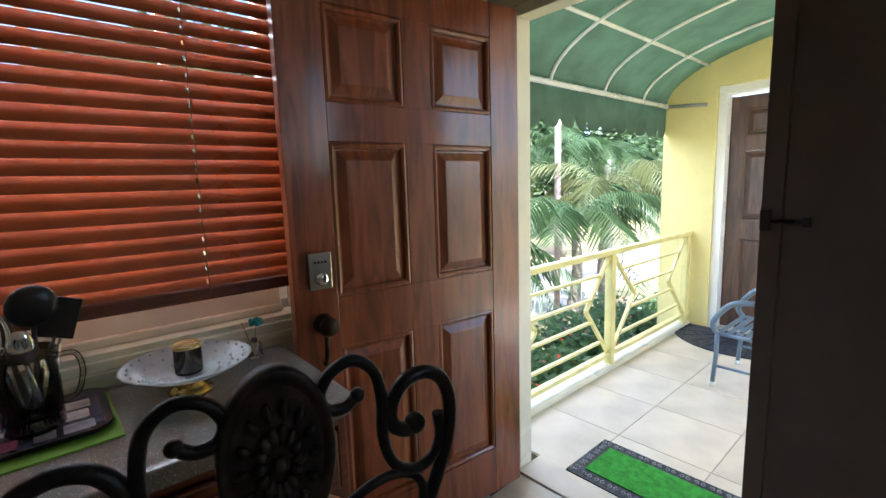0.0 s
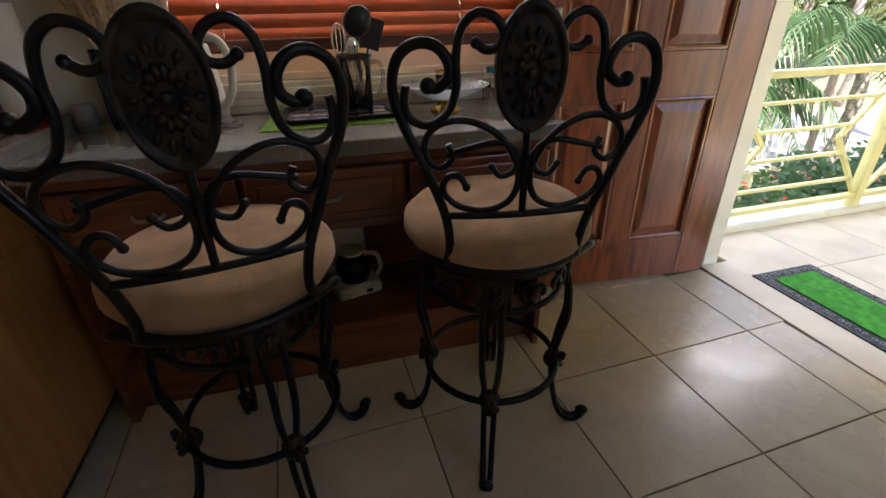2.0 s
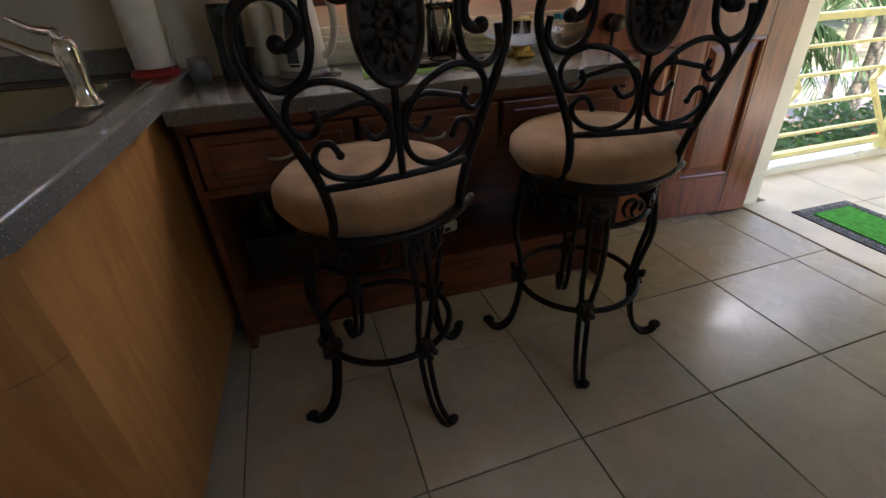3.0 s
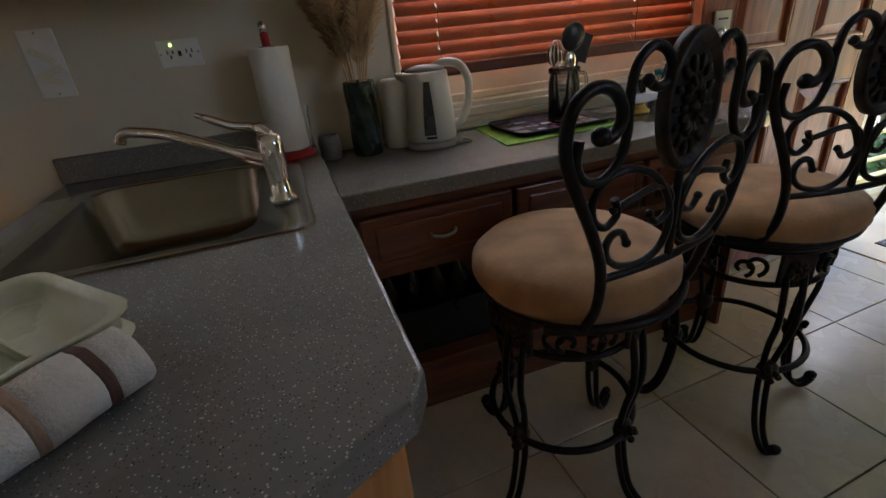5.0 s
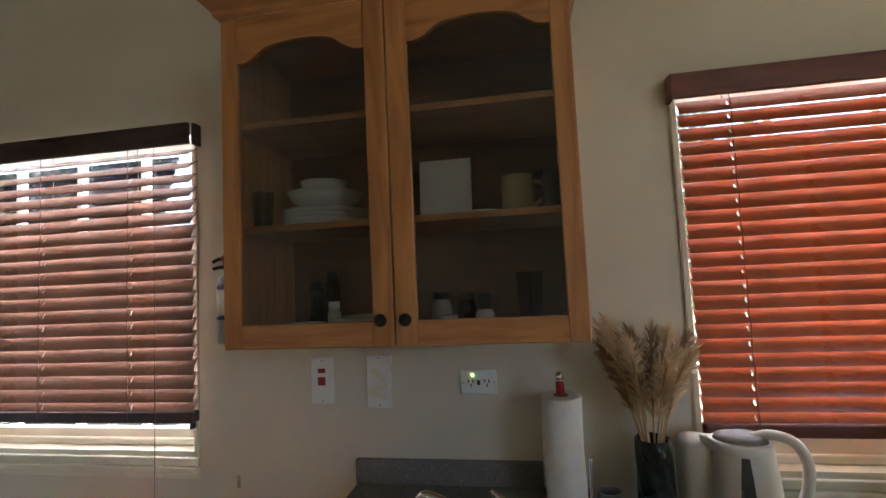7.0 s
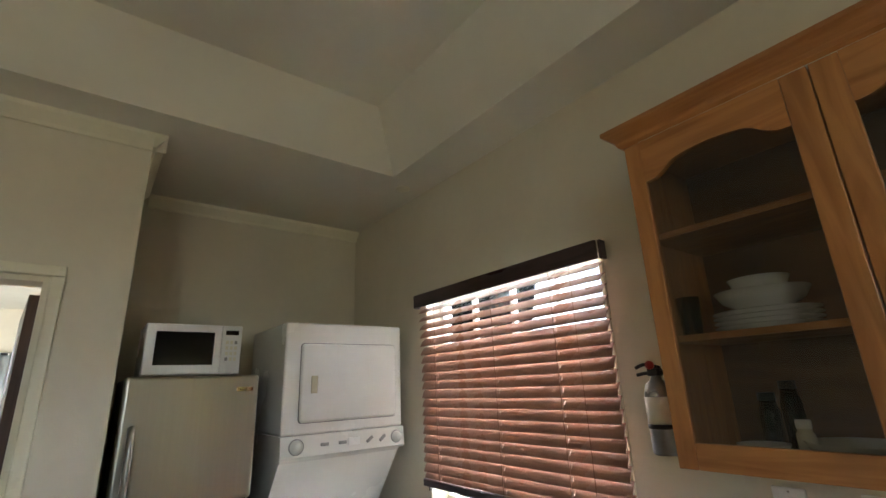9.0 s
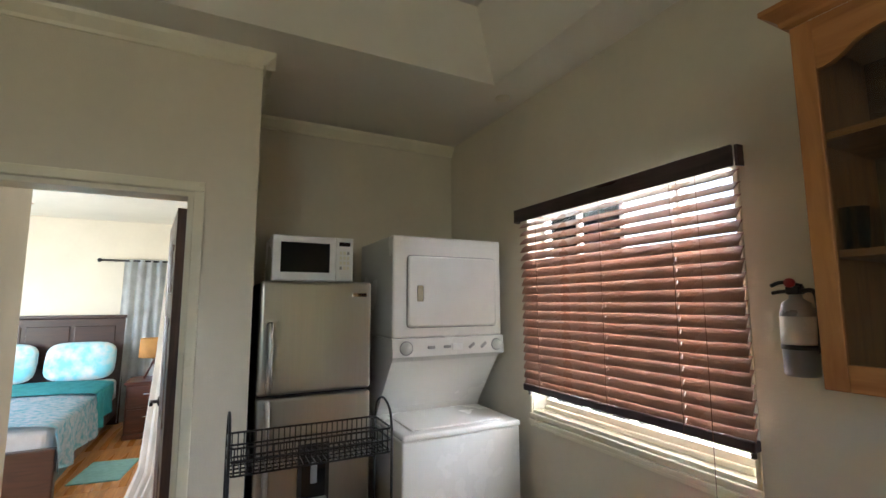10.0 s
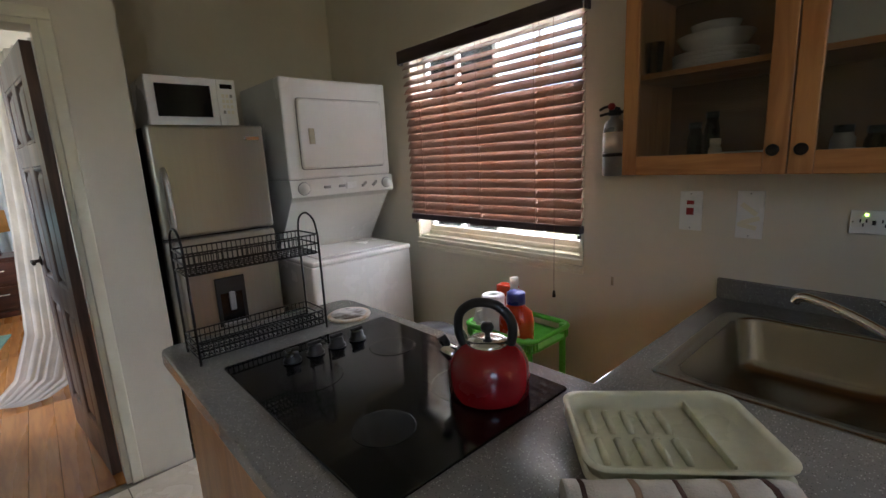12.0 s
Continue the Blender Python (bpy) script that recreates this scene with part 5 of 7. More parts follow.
panel_leaf(nb, 0.80, 2.0, 0.04, DARKWOOD, rows=((0.20, 0.805), (0.955, 1.545), (1.665, 1.90)), stile=(0.11, 0.11), mid=0.11)
cs = thing("trim_neighbour_door", "white painted frame of the neighbouring door", "trim", BP, kind="structure")
part("jamb", box(bmesh.new(), U + 0.03, U + 0.199, 0.098, 0.165, 0.0, 2.03, 0.004), WHITE, cs)
part("jamb", box(bmesh.new(), U + 0.03, U + 0.199, -0.733, -0.706, 0.0, 2.03, 0.004), WHITE, cs)
part("head", box(bmesh.new(), U + 0.03, U + 0.199, -0.733, 0.165, 2.031, 2.099, 0.004), WHITE, cs)

rl = thing("balcony_railing", "pale yellow metal railing with a geometric pattern", "railing", BP @ pose(0, 0.335, 0.036))
RH = 0.80


def bar(nm, a, b, w=0.022, parent=None):
    """A flat painted bar from a to b in the plane of the railing (along, up)."""
    d = Vector((b[0] - a[0], 0, b[1] - a[1]))
    n = Vector((-d.z, 0, d.x)).normalized() * w / 2
    lo = [Vector((a[0], -0.012, a[1])) - n, Vector((a[0], -0.012, a[1])) + n, Vector((b[0], -0.012, b[1])) + n, Vector((b[0], -0.012, b[1])) - n]
    return part(nm, loft(bmesh.new(), [lo, [p + Vector((0, 0.024, 0)) for p in lo]], smooth=False), RAIL, parent or rl)


part("top_rail", box(bmesh.new(), 0.13, U - 0.002, -0.028, 0.028, RH - 0.005, RH + 0.032, 0.006), RAIL, rl)
part("bottom_rail", box(bmesh.new(), 0.13, U - 0.002, -0.022, 0.022, 0.055, 0.085, 0.004), RAIL, rl)
for x in (0.16, 1.36, 2.70):
    part("post", box(bmesh.new(), x - 0.03, x + 0.03, -0.027, 0.027, 0.0, RH - 0.0055, 0.004), RAIL, rl)
for x0, x1 in ((0.19, 1.33), (1.39, 2.67)):
    w = x1 - x0
    bar("pattern_bar", (x0, RH - 0.01), (x0 + w * 0.26, 0.45))
    bar("pattern_bar", (x1, RH - 0.01), (x0 + w * 0.74, 0.45))
    bar("pattern_bar", (x0, 0.09), (x0 + w * 0.26, 0.45))
    bar("pattern_bar", (x1, 0.09), (x0 + w * 0.74, 0.45))
    for z in (0.19, 0.36, 0.52, 0.67):
        k = 0.26 * (1 - abs(z - 0.45) / 0.36)
        bar("pattern_bar", (x0 + w * max(k, 0.02), z), (x1 - w * max(k, 0.02), z), 0.016)

# ---- awning over the balcony ----
aw = thing("awning", "green canvas barrel awning on a white metal frame", "awning", BP)


def arch(f):
    """Across (local y) and up, from the eaves (0) to the crown (1)."""
    a = radians(90 * f)
    return 0.58 - 1.60 * (1 - math.cos(a)), 2.0 + 0.48 * math.sin(a)


bm = bmesh.new()
loft(bm, [[(x, *arch(k / 16)) for k in range(17)] + [(x, arch(k / 16)[0], arch(k / 16)[1] + 0.004) for k in range(16, -1, -1)] for x in [0.14 + (U - 0.141) * i / 12 for i in range(13)]])
part("canopy", bm, AWNING, aw, "faded green canvas canopy")
bm = bmesh.new()
n = 112
rows = []
for i in range(n + 1):
    x = 0.14 + (U - 0.141) * i / n
    ph = (x / 0.185) % 1.0
    drop = 0.285 - 0.075 * (abs(2 * ph - 1) ** 5)
    wav = 0.012 * math.sin(x * 9) + 0.006 * math.sin(x * 31)
    rows.append([(x, 0.585, 2.0), (x, 0.592 + wav * 0.5, 1.88), (x, 0.595 + wav, 2.0 - drop), (x, 0.599 + wav, 2.0 - drop), (x, 0.596 + wav * 0.5, 1.88), (x, 0.589, 2.0)])
loft(bm, rows)
part("valance", bm, AWNING, aw, "hanging scalloped canvas edge")
part("eaves_tube", tube(bmesh.new(), [(0.13, 0.57, 1.985), (U - 0.002, 0.57, 1.985)], 0.018, 10), WHITE, aw)
lac = part("lacing", tube(bmesh.new(), [(0.14 + (U - 0.18) * k / 240, 0.57 + 0.021 * math.cos(k * 0.8), 1.985 + 0.021 * math.sin(k * 0.8)) for k in range(241)], 0.0022, 5), WHITE, aw)
for f in (0.42, 0.80):
    y, z = arch(f)
    part("purlin", tube(bmesh.new(), [(0.13, y, z - 0.014), (U - 0.002, y, z - 0.014)], 0.013, 8), WHITE, aw)
for x in (0.25, 0.98, 1.66, 2.30):
    part("rib", tube(bmesh.new(), [(x, arch(k / 14)[0], arch(k / 14)[1] - 0.022) for k in range(15)], 0.012, 8), WHITE, aw)
part("wall_rail", tube(bmesh.new(), [(U - 0.02, 0.57, 1.985), (U - 0.02, 0.24, 1.96)], 0.015, 8), GREYPL, aw)

# unseen flat slab beside the canopy, added to keep the sun off the balcony
solid("balcony_sun_block", B(0.12, U + 0.2, -2.4, -1.02, 2.50, 2.66), YELLOW, "unseen yellow slab added to shade the balcony", "roof", kind="structure", m=BP)

# ---- mats and patio chair ----
MATG = mat("bright_green_turf", (0.05, 0.36, 0.03), 0.95, var=0.2, scale=40, fine=0.2, bump=0.8, bump_scale=400)
MATB = mat("dark_rubber", (0.035, 0.038, 0.05), 0.6, var=0.25, scale=40, bump=0.3, bump_scale=100)
SCROLL = mat("grey_scroll_relief", (0.30, 0.30, 0.32), 0.7, var=0.1)
dm = thing("door_mat", "bright green door mat with a dark scrolled rubber border", "mat", pose(1.933, 0.925, 0.004, 0, 0, 0.5))
part("border", box(bmesh.new(), -0.18, 0.18, -0.375, 0.375, 0, 0.008, 0.003), MATB, dm)
part("turf", box(bmesh.new(), -0.118, 0.118, -0.312, 0.312, 0.0082, 0.014, 0.003), MATG, dm, "green turf pile")
scr = mesh_of(tube(bmesh.new(), [(0.013 * math.cos(a * 0.55) * (1 - a / 16), 0.013 * math.sin(a * 0.55) * (1 - a / 16), 0) for a in range(14)], 0.0028, 5), SCROLL, "scroll")
for k in range(24):
    for x in (-0.149, 0.149):
        piece("scroll", scr, dm, pose(x, -0.36 + 0.0313 * k, 0.0095, 0, 0, 180 * (k % 2)))
for k in range(9):
    for y in (-0.343, 0.343):
        piece("scroll", scr, dm, pose(-0.12 + 0.03 * k, y, 0.0095, 0, 0, 90 + 180 * (k % 2)))
hm = thing("half_round_mat", "dark half-round rubber mat at the neighbouring door", "mat", BP @ pose(U - 0.01, -0.18, 0.001))
pts = [(-0.60 * math.sin(radians(180 * k / 28)), -0.58 * math.cos(radians(180 * k / 28))) for k in range(29)]
part("base", prism(bmesh.new(), pts[::-1], 0, 0.010, 0.003), MATB, hm)
for k in range(1, 12):
    a = radians(15 * k)
    part("rib", tube(bmesh.new(), [(-0.08 * math.sin(a), -0.09 * math.cos(a), 0.011), (-0.25 * math.sin(a), -0.26 * math.cos(a), 0.012), (-0.55 * math.sin(a + 0.06), -0.53 * math.cos(a + 0.06), 0.011)], 0.007, 5), MATB, hm)
PATIO = mat("blue_grey_metal_paint", (0.16, 0.22, 0.30), 0.35, 0.3, var=0.1)
pc = thing("patio_chair", "blue-grey painted metal patio chair with curved arms", "chair", pose(3.44, 0.922, 0.0, 0, 0, 180))
for sx in (-0.25, 0.25):
    part("arm", tube(bmesh.new(), curve([(sx, -0.22, 0.36), (sx, -0.25, 0.42), (sx, -0.19, 0.52), (sx, -0.12, 0.57), (sx, 0.02, 0.585), (sx, 0.22, 0.58)], 6), 0.017, 8), PATIO, pc)
    f = part("front_leg", tube(bmesh.new(), [(sx, -0.235, 0.018), (sx, -0.222, 0.20), (sx, -0.22, 0.37)], 0.014, 8), PATIO, pc)
    part("foot_cap", spun(bmesh.new(), [(0, 0), (0.018, 0), (0.018, 0.03), (0, 0.03)], (sx, -0.235, 0), 12), WHITE, f, "white foot cap")
    part("back_leg", tube(bmesh.new(), [(sx, 0.26, 0.0), (sx, 0.22, 0.35), (sx, 0.27, 0.85)], 0.014, 8), PATIO, pc)
    part("side_rail", tube(bmesh.new(), [(sx, -0.22, 0.36), (sx, 0.23, 0.34)], 0.012, 8), PATIO, pc)
    part("low_stretcher", tube(bmesh.new(), [(sx, -0.228, 0.14), (sx, 0.245, 0.14)], 0.009, 8), PATIO, pc)
for k in range(9):
    y = -0.21 + 0.05 * k
    part("seat_slat", box(bmesh.new(), -0.25, 0.25, y - 0.016, y + 0.016, 0.358, 0.366, 0.002), PATIO, pc)
for k in range(7):
    x = -0.21 + 0.07 * k
    part("back_slat", tube(bmesh.new(), [(x, 0.225, 0.37), (x, 0.272, 0.84)], 0.008, 6), PATIO, pc)
part("back_rail", tube(bmesh.new(), [(-0.25, 0.27, 0.85), (0.25, 0.27, 0.85)], 0.014, 8), PATIO, pc)

# ---- garden ----
GRASS = mat("garden_ground", (0.16, 0.17, 0.07), 0.95, var=0.3, scale=0.6, fine=0.3, bump=0.6, bump_scale=30, colour2=(0.22, 0.17, 0.10))
PAVE = mat("pale_driveway", (0.42, 0.37, 0.33), 0.9, var=0.12, scale=1.2, fine=0.1, bump=0.4, bump_scale=60)
GZ = -1.1
solid("ground", B(-400, 400, -400, 400, GZ - 0.5, GZ), GRASS, "garden ground round the building", "ground", kind="structure")
solid("driveway", B(3.2, 30, 5.2, 8.4, GZ + 0.001, GZ + 0.012), PAVE, "pale paved driveway beyond the garden", "driveway", kind="structure")
LEAF = see_through("palm_leaf", (0.085, 0.145, 0.055), 0.45, 0.45)
LEAFB = see_through("palm_leaf_yellowing", (0.17, 0.19, 0.075), 0.45, 0.45)
SHRUB = see_through("shrub_leaf", (0.07, 0.14, 0.032), 0.35, 0.4)
TRUNK = mat("palm_trunk", (0.30, 0.26, 0.20), 0.9, var=0.25, scale=12, bump=0.6, bump_scale=40, stretch=(1, 1, 3))


def frond(verts, faces, base, az, length, rise, droop, rng, width=0.26):
    """One feathered palm frond added to vertex and face lists."""
    n = 34
    d = Vector((math.cos(az), math.sin(az), 0))
    side = Vector((-d.y, d.x, 0))
    line = []
    for k in range(n + 1):
        t = k / n
        line.append(base + d * (length * t * (1 - 0.22 * t)) + Vector((0, 0, length * (rise * t - droop * t * t))))
    for k in range(n):
        a, b = line[k], line[k + 1]
        w = 0.008 * (1 - 0.8 * k / n)
        i = len(verts)
        verts += [a + side * w, a - side * w, b - side * w, b + side * w]
        faces.append((i, i + 1, i + 2, i + 3))
    for k in range(3, n):
        t = k / n
        ax = (line[min(k + 1, n)] - line[k - 1]).normalized()
        up = side.cross(ax)
        ln = length * width * (math.sin(math.pi * min(1, 0.12 + 0.86 * t)) ** 0.7) * rng.uniform(0.85, 1.1)
        for s in (-1, 1):
            tip = (side * s * 0.80 + ax * 0.55 - Vector((0, 0, 0.35 + 0.2 * rng.random())) + up * rng.uniform(-0.1, 0.15)).normalized()
            mid = line[k] + tip * ln * 0.5 + Vector((0, 0, 0.05 * ln))
            end = line[k] + tip * ln - Vector((0, 0, 0.12 * ln))
            wv = ax * 0.013
            i = len(verts)
            verts += [line[k] - wv * 0.5, line[k] + wv * 0.5, mid + wv, end, mid - wv]
            faces.append((i, i + 1, i + 2, i + 3, i + 4))


def palm(label, x, y, height, fronds, size, seed, leaf):
    rng = random.Random(seed)
    ob = thing("palm", label, "palm", pose(x, y, GZ), "garden palms")
    line = [(0.05 * math.sin(k * 0.7 + seed), 0.05 * math.cos(k * 0.6 + seed), height * k / 10) for k in range(11)]
    part("trunk", tube(bmesh.new(), line, [0.10 - 0.004 * k + 0.008 * (k % 2) for k in range(11)], 10), TRUNK, ob)
    verts, faces = [], []
    top = Vector(line[-1])
    for k in range(fronds):
        az = 2 * math.pi * (k * 0.381966) + rng.uniform(-0.2, 0.2)
        frond(verts, faces, top + Vector((0, 0, rng.uniform(-0.1, 0.1))), az, size * rng.uniform(0.8, 1.15), rng.uniform(0.25, 0.95), rng.uniform(0.55, 1.05), rng)
    me = bpy.data.meshes.new("crown")
    me.from_pydata([tuple(v) for v in verts], [], faces)
    me.materials.append(leaf)
    c = new("crown", me)
    c.parent = ob
    c["label"] = "arching feathered fronds"
    return ob


palm("arching feathery garden palm close to the balcony", 4.2, 4.6, 1.5, 17, 2.1, 3, LEAF)
palm("feathery garden palm with green fronds", 6.0, 4.0, 1.9, 16, 2.0, 5, LEAF)
palm("feathery garden palm with yellowing fronds", 5.3, 6.2, 2.6, 17, 2.3, 8, LEAFB)
palm("feathery garden palm with green fronds", 7.8, 6.4, 2.6, 16, 2.3, 11, LEAF)
palm("tall palm beyond the driveway", 9.5, 9.6, 3.6, 17, 2.6, 14, LEAF)
palm("tall palm beyond the driveway", 6.5, 10.6, 3.2, 17, 2.6, 21, LEAFB)
palm("low palm beside the building", 2.6, 5.6, 1.6, 15, 2.0, 25, LEAF)
palm("tall palm beyond the driveway", 12.5, 8.6, 3.4, 17, 2.6, 31, LEAF)
palm("feathery garden palm beside the railing", 7.4, 4.3, 2.3, 16, 2.0, 41, LEAFB)
palm("feathery garden palm beside the driveway", 9.8, 5.6, 2.9, 16, 2.2, 45, LEAF)
solid("lamp_post", tube(bmesh.new(), [(0, 0, 0), (0, 0, 4.6)], 0.055, 12), mat("pinkish_post_paint", (0.48, 0.36, 0.33), 0.6), "tall plain pinkish post in the garden", "post", m=pose(6.9, 4.95, GZ))


def leaves(name, label, spots, leaf, count, size, seed, flowers=None):
    """A bed of shrubs: many small leaves in uneven mounds."""
    rng = random.Random(seed)
    verts, faces = [], []
    for cx, cy, r, h in spots:
        for _ in range(count):
            a, q = rng.uniform(0, 2 * math.pi), math.sqrt(rng.random())
            z = GZ + h * (0.25 + 0.75 * math.sqrt(max(0, 1 - q * q))) * rng.uniform(0.55, 1.0)
            p = Vector((cx + r * q * math.cos(a), cy + r * q * math.sin(a), z))
            d = Vector((rng.uniform(-1, 1), rng.uniform(-1, 1), rng.uniform(-0.3, 0.7))).normalized()
            s = d.orthogonal().normalized()
            ln = size * rng.uniform(0.7, 1.3)
            i = len(verts)
            verts += [p, p + d * ln * 0.5 + s * ln * 0.24, p + d * ln, p + d * ln * 0.5 - s * ln * 0.24]
            faces.append((i, i + 1, i + 2, i + 3))
    me = bpy.data.meshes.new(name)
    me.from_pydata([tuple(v) for v in verts], [], faces)
    me.materials.append(leaf)
    return tagged(new(name, me), label, "shrubs", kind="stuff")


rng = random.Random(4)
leaves("shrub_bed", "dense green shrubs below the balcony railing", [(1.9 + 0.42 * k + rng.uniform(-0.1, 0.1), 2.62 + rng.uniform(-0.15, 0.35), 0.42, 1.02 + rng.uniform(-0.18, 0.16)) for k in range(11)], SHRUB, 1500, 0.075, 2)
leaves("shrub_flowers", "small red flowers among the shrubs", [(1.9 + 0.42 * k, 2.65, 0.45, 1.14) for k in range(11)], mat("red_petals", (0.60, 0.06, 0.03), 0.6), 16, 0.05, 6)
leaves("far_trees", "far trees closing the garden", [(1 + 2.1 * k + rng.uniform(-0.6, 0.6), 14 + rng.uniform(-1.0, 1.5), 2.1, 7.2 + rng.uniform(-1.6, 1.4)) for k in range(16)], see_through("tree_leaf", (0.075, 0.125, 0.04), 0.4, 0.5), 2200, 0.42, 9)

# ---- bedroom ----
BW, BS, BC = -8.75, -3.7, 2.70
solid("wall_bedroom_north", B(BW - 0.15, XB - 0.151, -0.005, 0.134, -0.05, 3.3), WALL, "cream painted bedroom wall", "wall", kind="structure")
solid("wall_bedroom_west", B(BW - 0.15, BW, BS - 0.15, -0.006, -0.05, 3.3), WALL, "cream painted bedroom wall behind the bed", "wall", kind="structure")
# the hole is unseen, made for the bedroom fill lamp
wall_with("wall_bedroom_south", "x", BW, XD - 0.14, BS - 0.15, BS, -0.05, 3.3, [(-7.4, -4.9, 0.9, 2.2)], WALL, "cream painted bedroom wall with an added unseen opening")
solid("wall_bedroom_entry", B(-4.60, XD - 0.141, -1.12, -1.0, -0.05, BC - 0.001), WALL, "cream painted wall beside the bedroom door", "wall", kind="structure")
solid("ceiling_bedroom", B(BW - 0.15, XD - 0.141, BS - 0.15, -0.006, BC, BC + 0.06), CEIL, "white bedroom ceiling", "ceiling", kind="structure")
solid("floor_bedroom", B(BW, XD - 0.0005, BS, -0.0055, -0.1, -0.018), GROUT, "floor under the bedroom boards", "floor", kind="structure")
# added lamp in the unseen south opening, lights the bedroom
area_lamp("bedroom_fill_light", (-6.1, BS - 0.05, 1.6), (-6.1, 0, 0.8), 2.4, 1.25, 17, (0.86, 0.91, 1.0))
bf = thing("floor_bedroom_boards", "glossy orange-brown floor boards", "floor", kind="structure")
bd = bmesh.new()
box(bd, -0.649, 0.649, -0.0615, 0.0615, -0.0175, 0.0, 0.0015, 1)
bd_me = mesh_of(bd, BEDFLOOR, "floor_board")
y = -0.07
while y > -2.75:
    x = XD - 0.68
    while x > BW + 0.5:
        piece("floor_board", bd_me, bf, pose(x, y, 0, 0, 0, 0))
        x -= 1.3
    y -= 0.124

bdoor = thing("door_4", "dark six-panel bedroom door standing open", "door", pose(XD - 0.115, -0.155, 0.012, 0, 0, 186.5), kind="structure")
panel_leaf(bdoor, 0.79, 2.0, 0.04, DARKWOOD, rows=((0.20, 0.80), (0.92, 1.50), (1.60, 1.88)), stile=(0.11, 0.11), mid=0.10)
lv = part("lever_handle", spun(bmesh.new(), [(0.026, 0), (0.026, 0.006), (0.010, 0.010), (0.010, 0.045), (0, 0.046)], (0.735, 0.04, 1.0), 16, Matrix.Rotation(radians(-90), 4, 'X')), BRONZE, bdoor, "dark lever handle")
part("lever", tube(bmesh.new(), [(0.735, 0.08, 1.0), (0.64, 0.082, 1.0)], 0.009, 8), BRONZE, lv)

BEDWOOD = wood("very_dark_bed_wood", (0.045, 0.018, 0.013), (0.022, 0.009, 0.007), 0.35, "y", 3, 0.3)
NSWOOD = wood("dark_red_nightstand_wood", (0.085, 0.026, 0.016), (0.045, 0.013, 0.009), 0.35, "y", 3, 0.3)
TURQ = mat("turquoise_blanket", (0.06, 0.42, 0.46), 0.9, var=0.1, scale=12, bump=0.5, bump_scale=200)
QUILT = mat("pale_patterned_quilt", (0.52, 0.56, 0.60), 0.9, var=0.3, scale=22, fine=0.15, bump=0.9, bump_scale=40, colour2=(0.16, 0.42, 0.50))
PILLOW = mat("patterned_pillow", (0.20, 0.55, 0.62), 0.9, var=0.3, scale=9, fine=0.1, colour2=(0.60, 0.58, 0.55))
SHEET = mat("white_sheet", (0.72, 0.72, 0.72), 0.9, var=0.05, scale=10)
bed = thing("bed", "dark wooden double bed with turquoise and patterned bedding", "bed")
Y1, Y0 = -1.10, -2.62
hb = part("headboard", box(bmesh.new(), -8.70, -8.63, Y0 - 0.03, Y1 + 0.03, 0.0, 1.38, 0.01), BEDWOOD, bed)
for k in range(3):
    part("headboard_panel", box(bmesh.new(), -8.6295, -8.615, Y0 + 0.05 + 0.48 * k, Y0 + 0.48 + 0.48 * k, 0.75, 1.28, 0.006), BEDWOOD, hb)
part("headboard_cap", box(bmesh.new(), -8.72, -8.61, Y0 - 0.04, Y1 + 0.04, 1.381, 1.42, 0.008), BEDWOOD, hb)
part("side_rail", box(bmesh.new(), -8.625, -5.90, Y1 - 0.03, Y1, 0.14, 0.36, 0.006), BEDWOOD, bed)
part("side_rail", box(bmesh.new(), -8.625, -5.90, Y0, Y0 + 0.03, 0.14, 0.36, 0.006), BEDWOOD, bed)
part("footboard", box(bmesh.new(), -5.895, -5.82, Y0 - 0.02, Y1 + 0.04, 0.0, 0.46, 0.012), BEDWOOD, bed)
part("mattress", box(bmesh.new(), -8.61, -5.91, Y0 + 0.04, Y1 - 0.01, 0.30, 0.60, 0.06, 4), SHEET, bed)


def draped(x0, x1, z, out, low, wave, seed):
    """A bedcover over the mattress that hangs down its sides, with soft folds."""
    bm = bmesh.new()
    rng = random.Random(seed)
    ph = rng.uniform(0, 6)
    ns, rows = 22, []
    for i in range(ns + 1):
        x = x0 + (x1 - x0) * i / ns
        prof = [(Y0 + 0.02 - out, z - low), (Y0 + 0.03 - out, z - 0.06), (Y0 + 0.07, z), (-1.86, z + 0.02), (Y1 - 0.05, z), (Y1 + out - 0.01, z - 0.07)]
        hang = low + 0.03 * math.sin(8 * x + ph)
        prof += [(Y1 + out + 0.02 * math.sin(14 * x + ph), z - hang * 0.6), (Y1 + out + 0.035 * math.sin(14 * x + ph), z - hang)]
        c = curve([(x, a, b) for a, b in prof], 4)
        rows.append(c)
    vs = [[bm.verts.new(p + Vector((0, 0, wave * math.sin(9 * p.x + 7 * p.y + ph)))) for p in r] for r in rows]
    for a, b in zip(vs, vs[1:]):
        for k in range(len(a) - 1):
            bm.faces.new((a[k], b[k], b[k + 1], a[k + 1])).smooth = True
    bmesh.ops.solidify(bm, geom=list(bm.faces), thickness=0.012)
    return bm


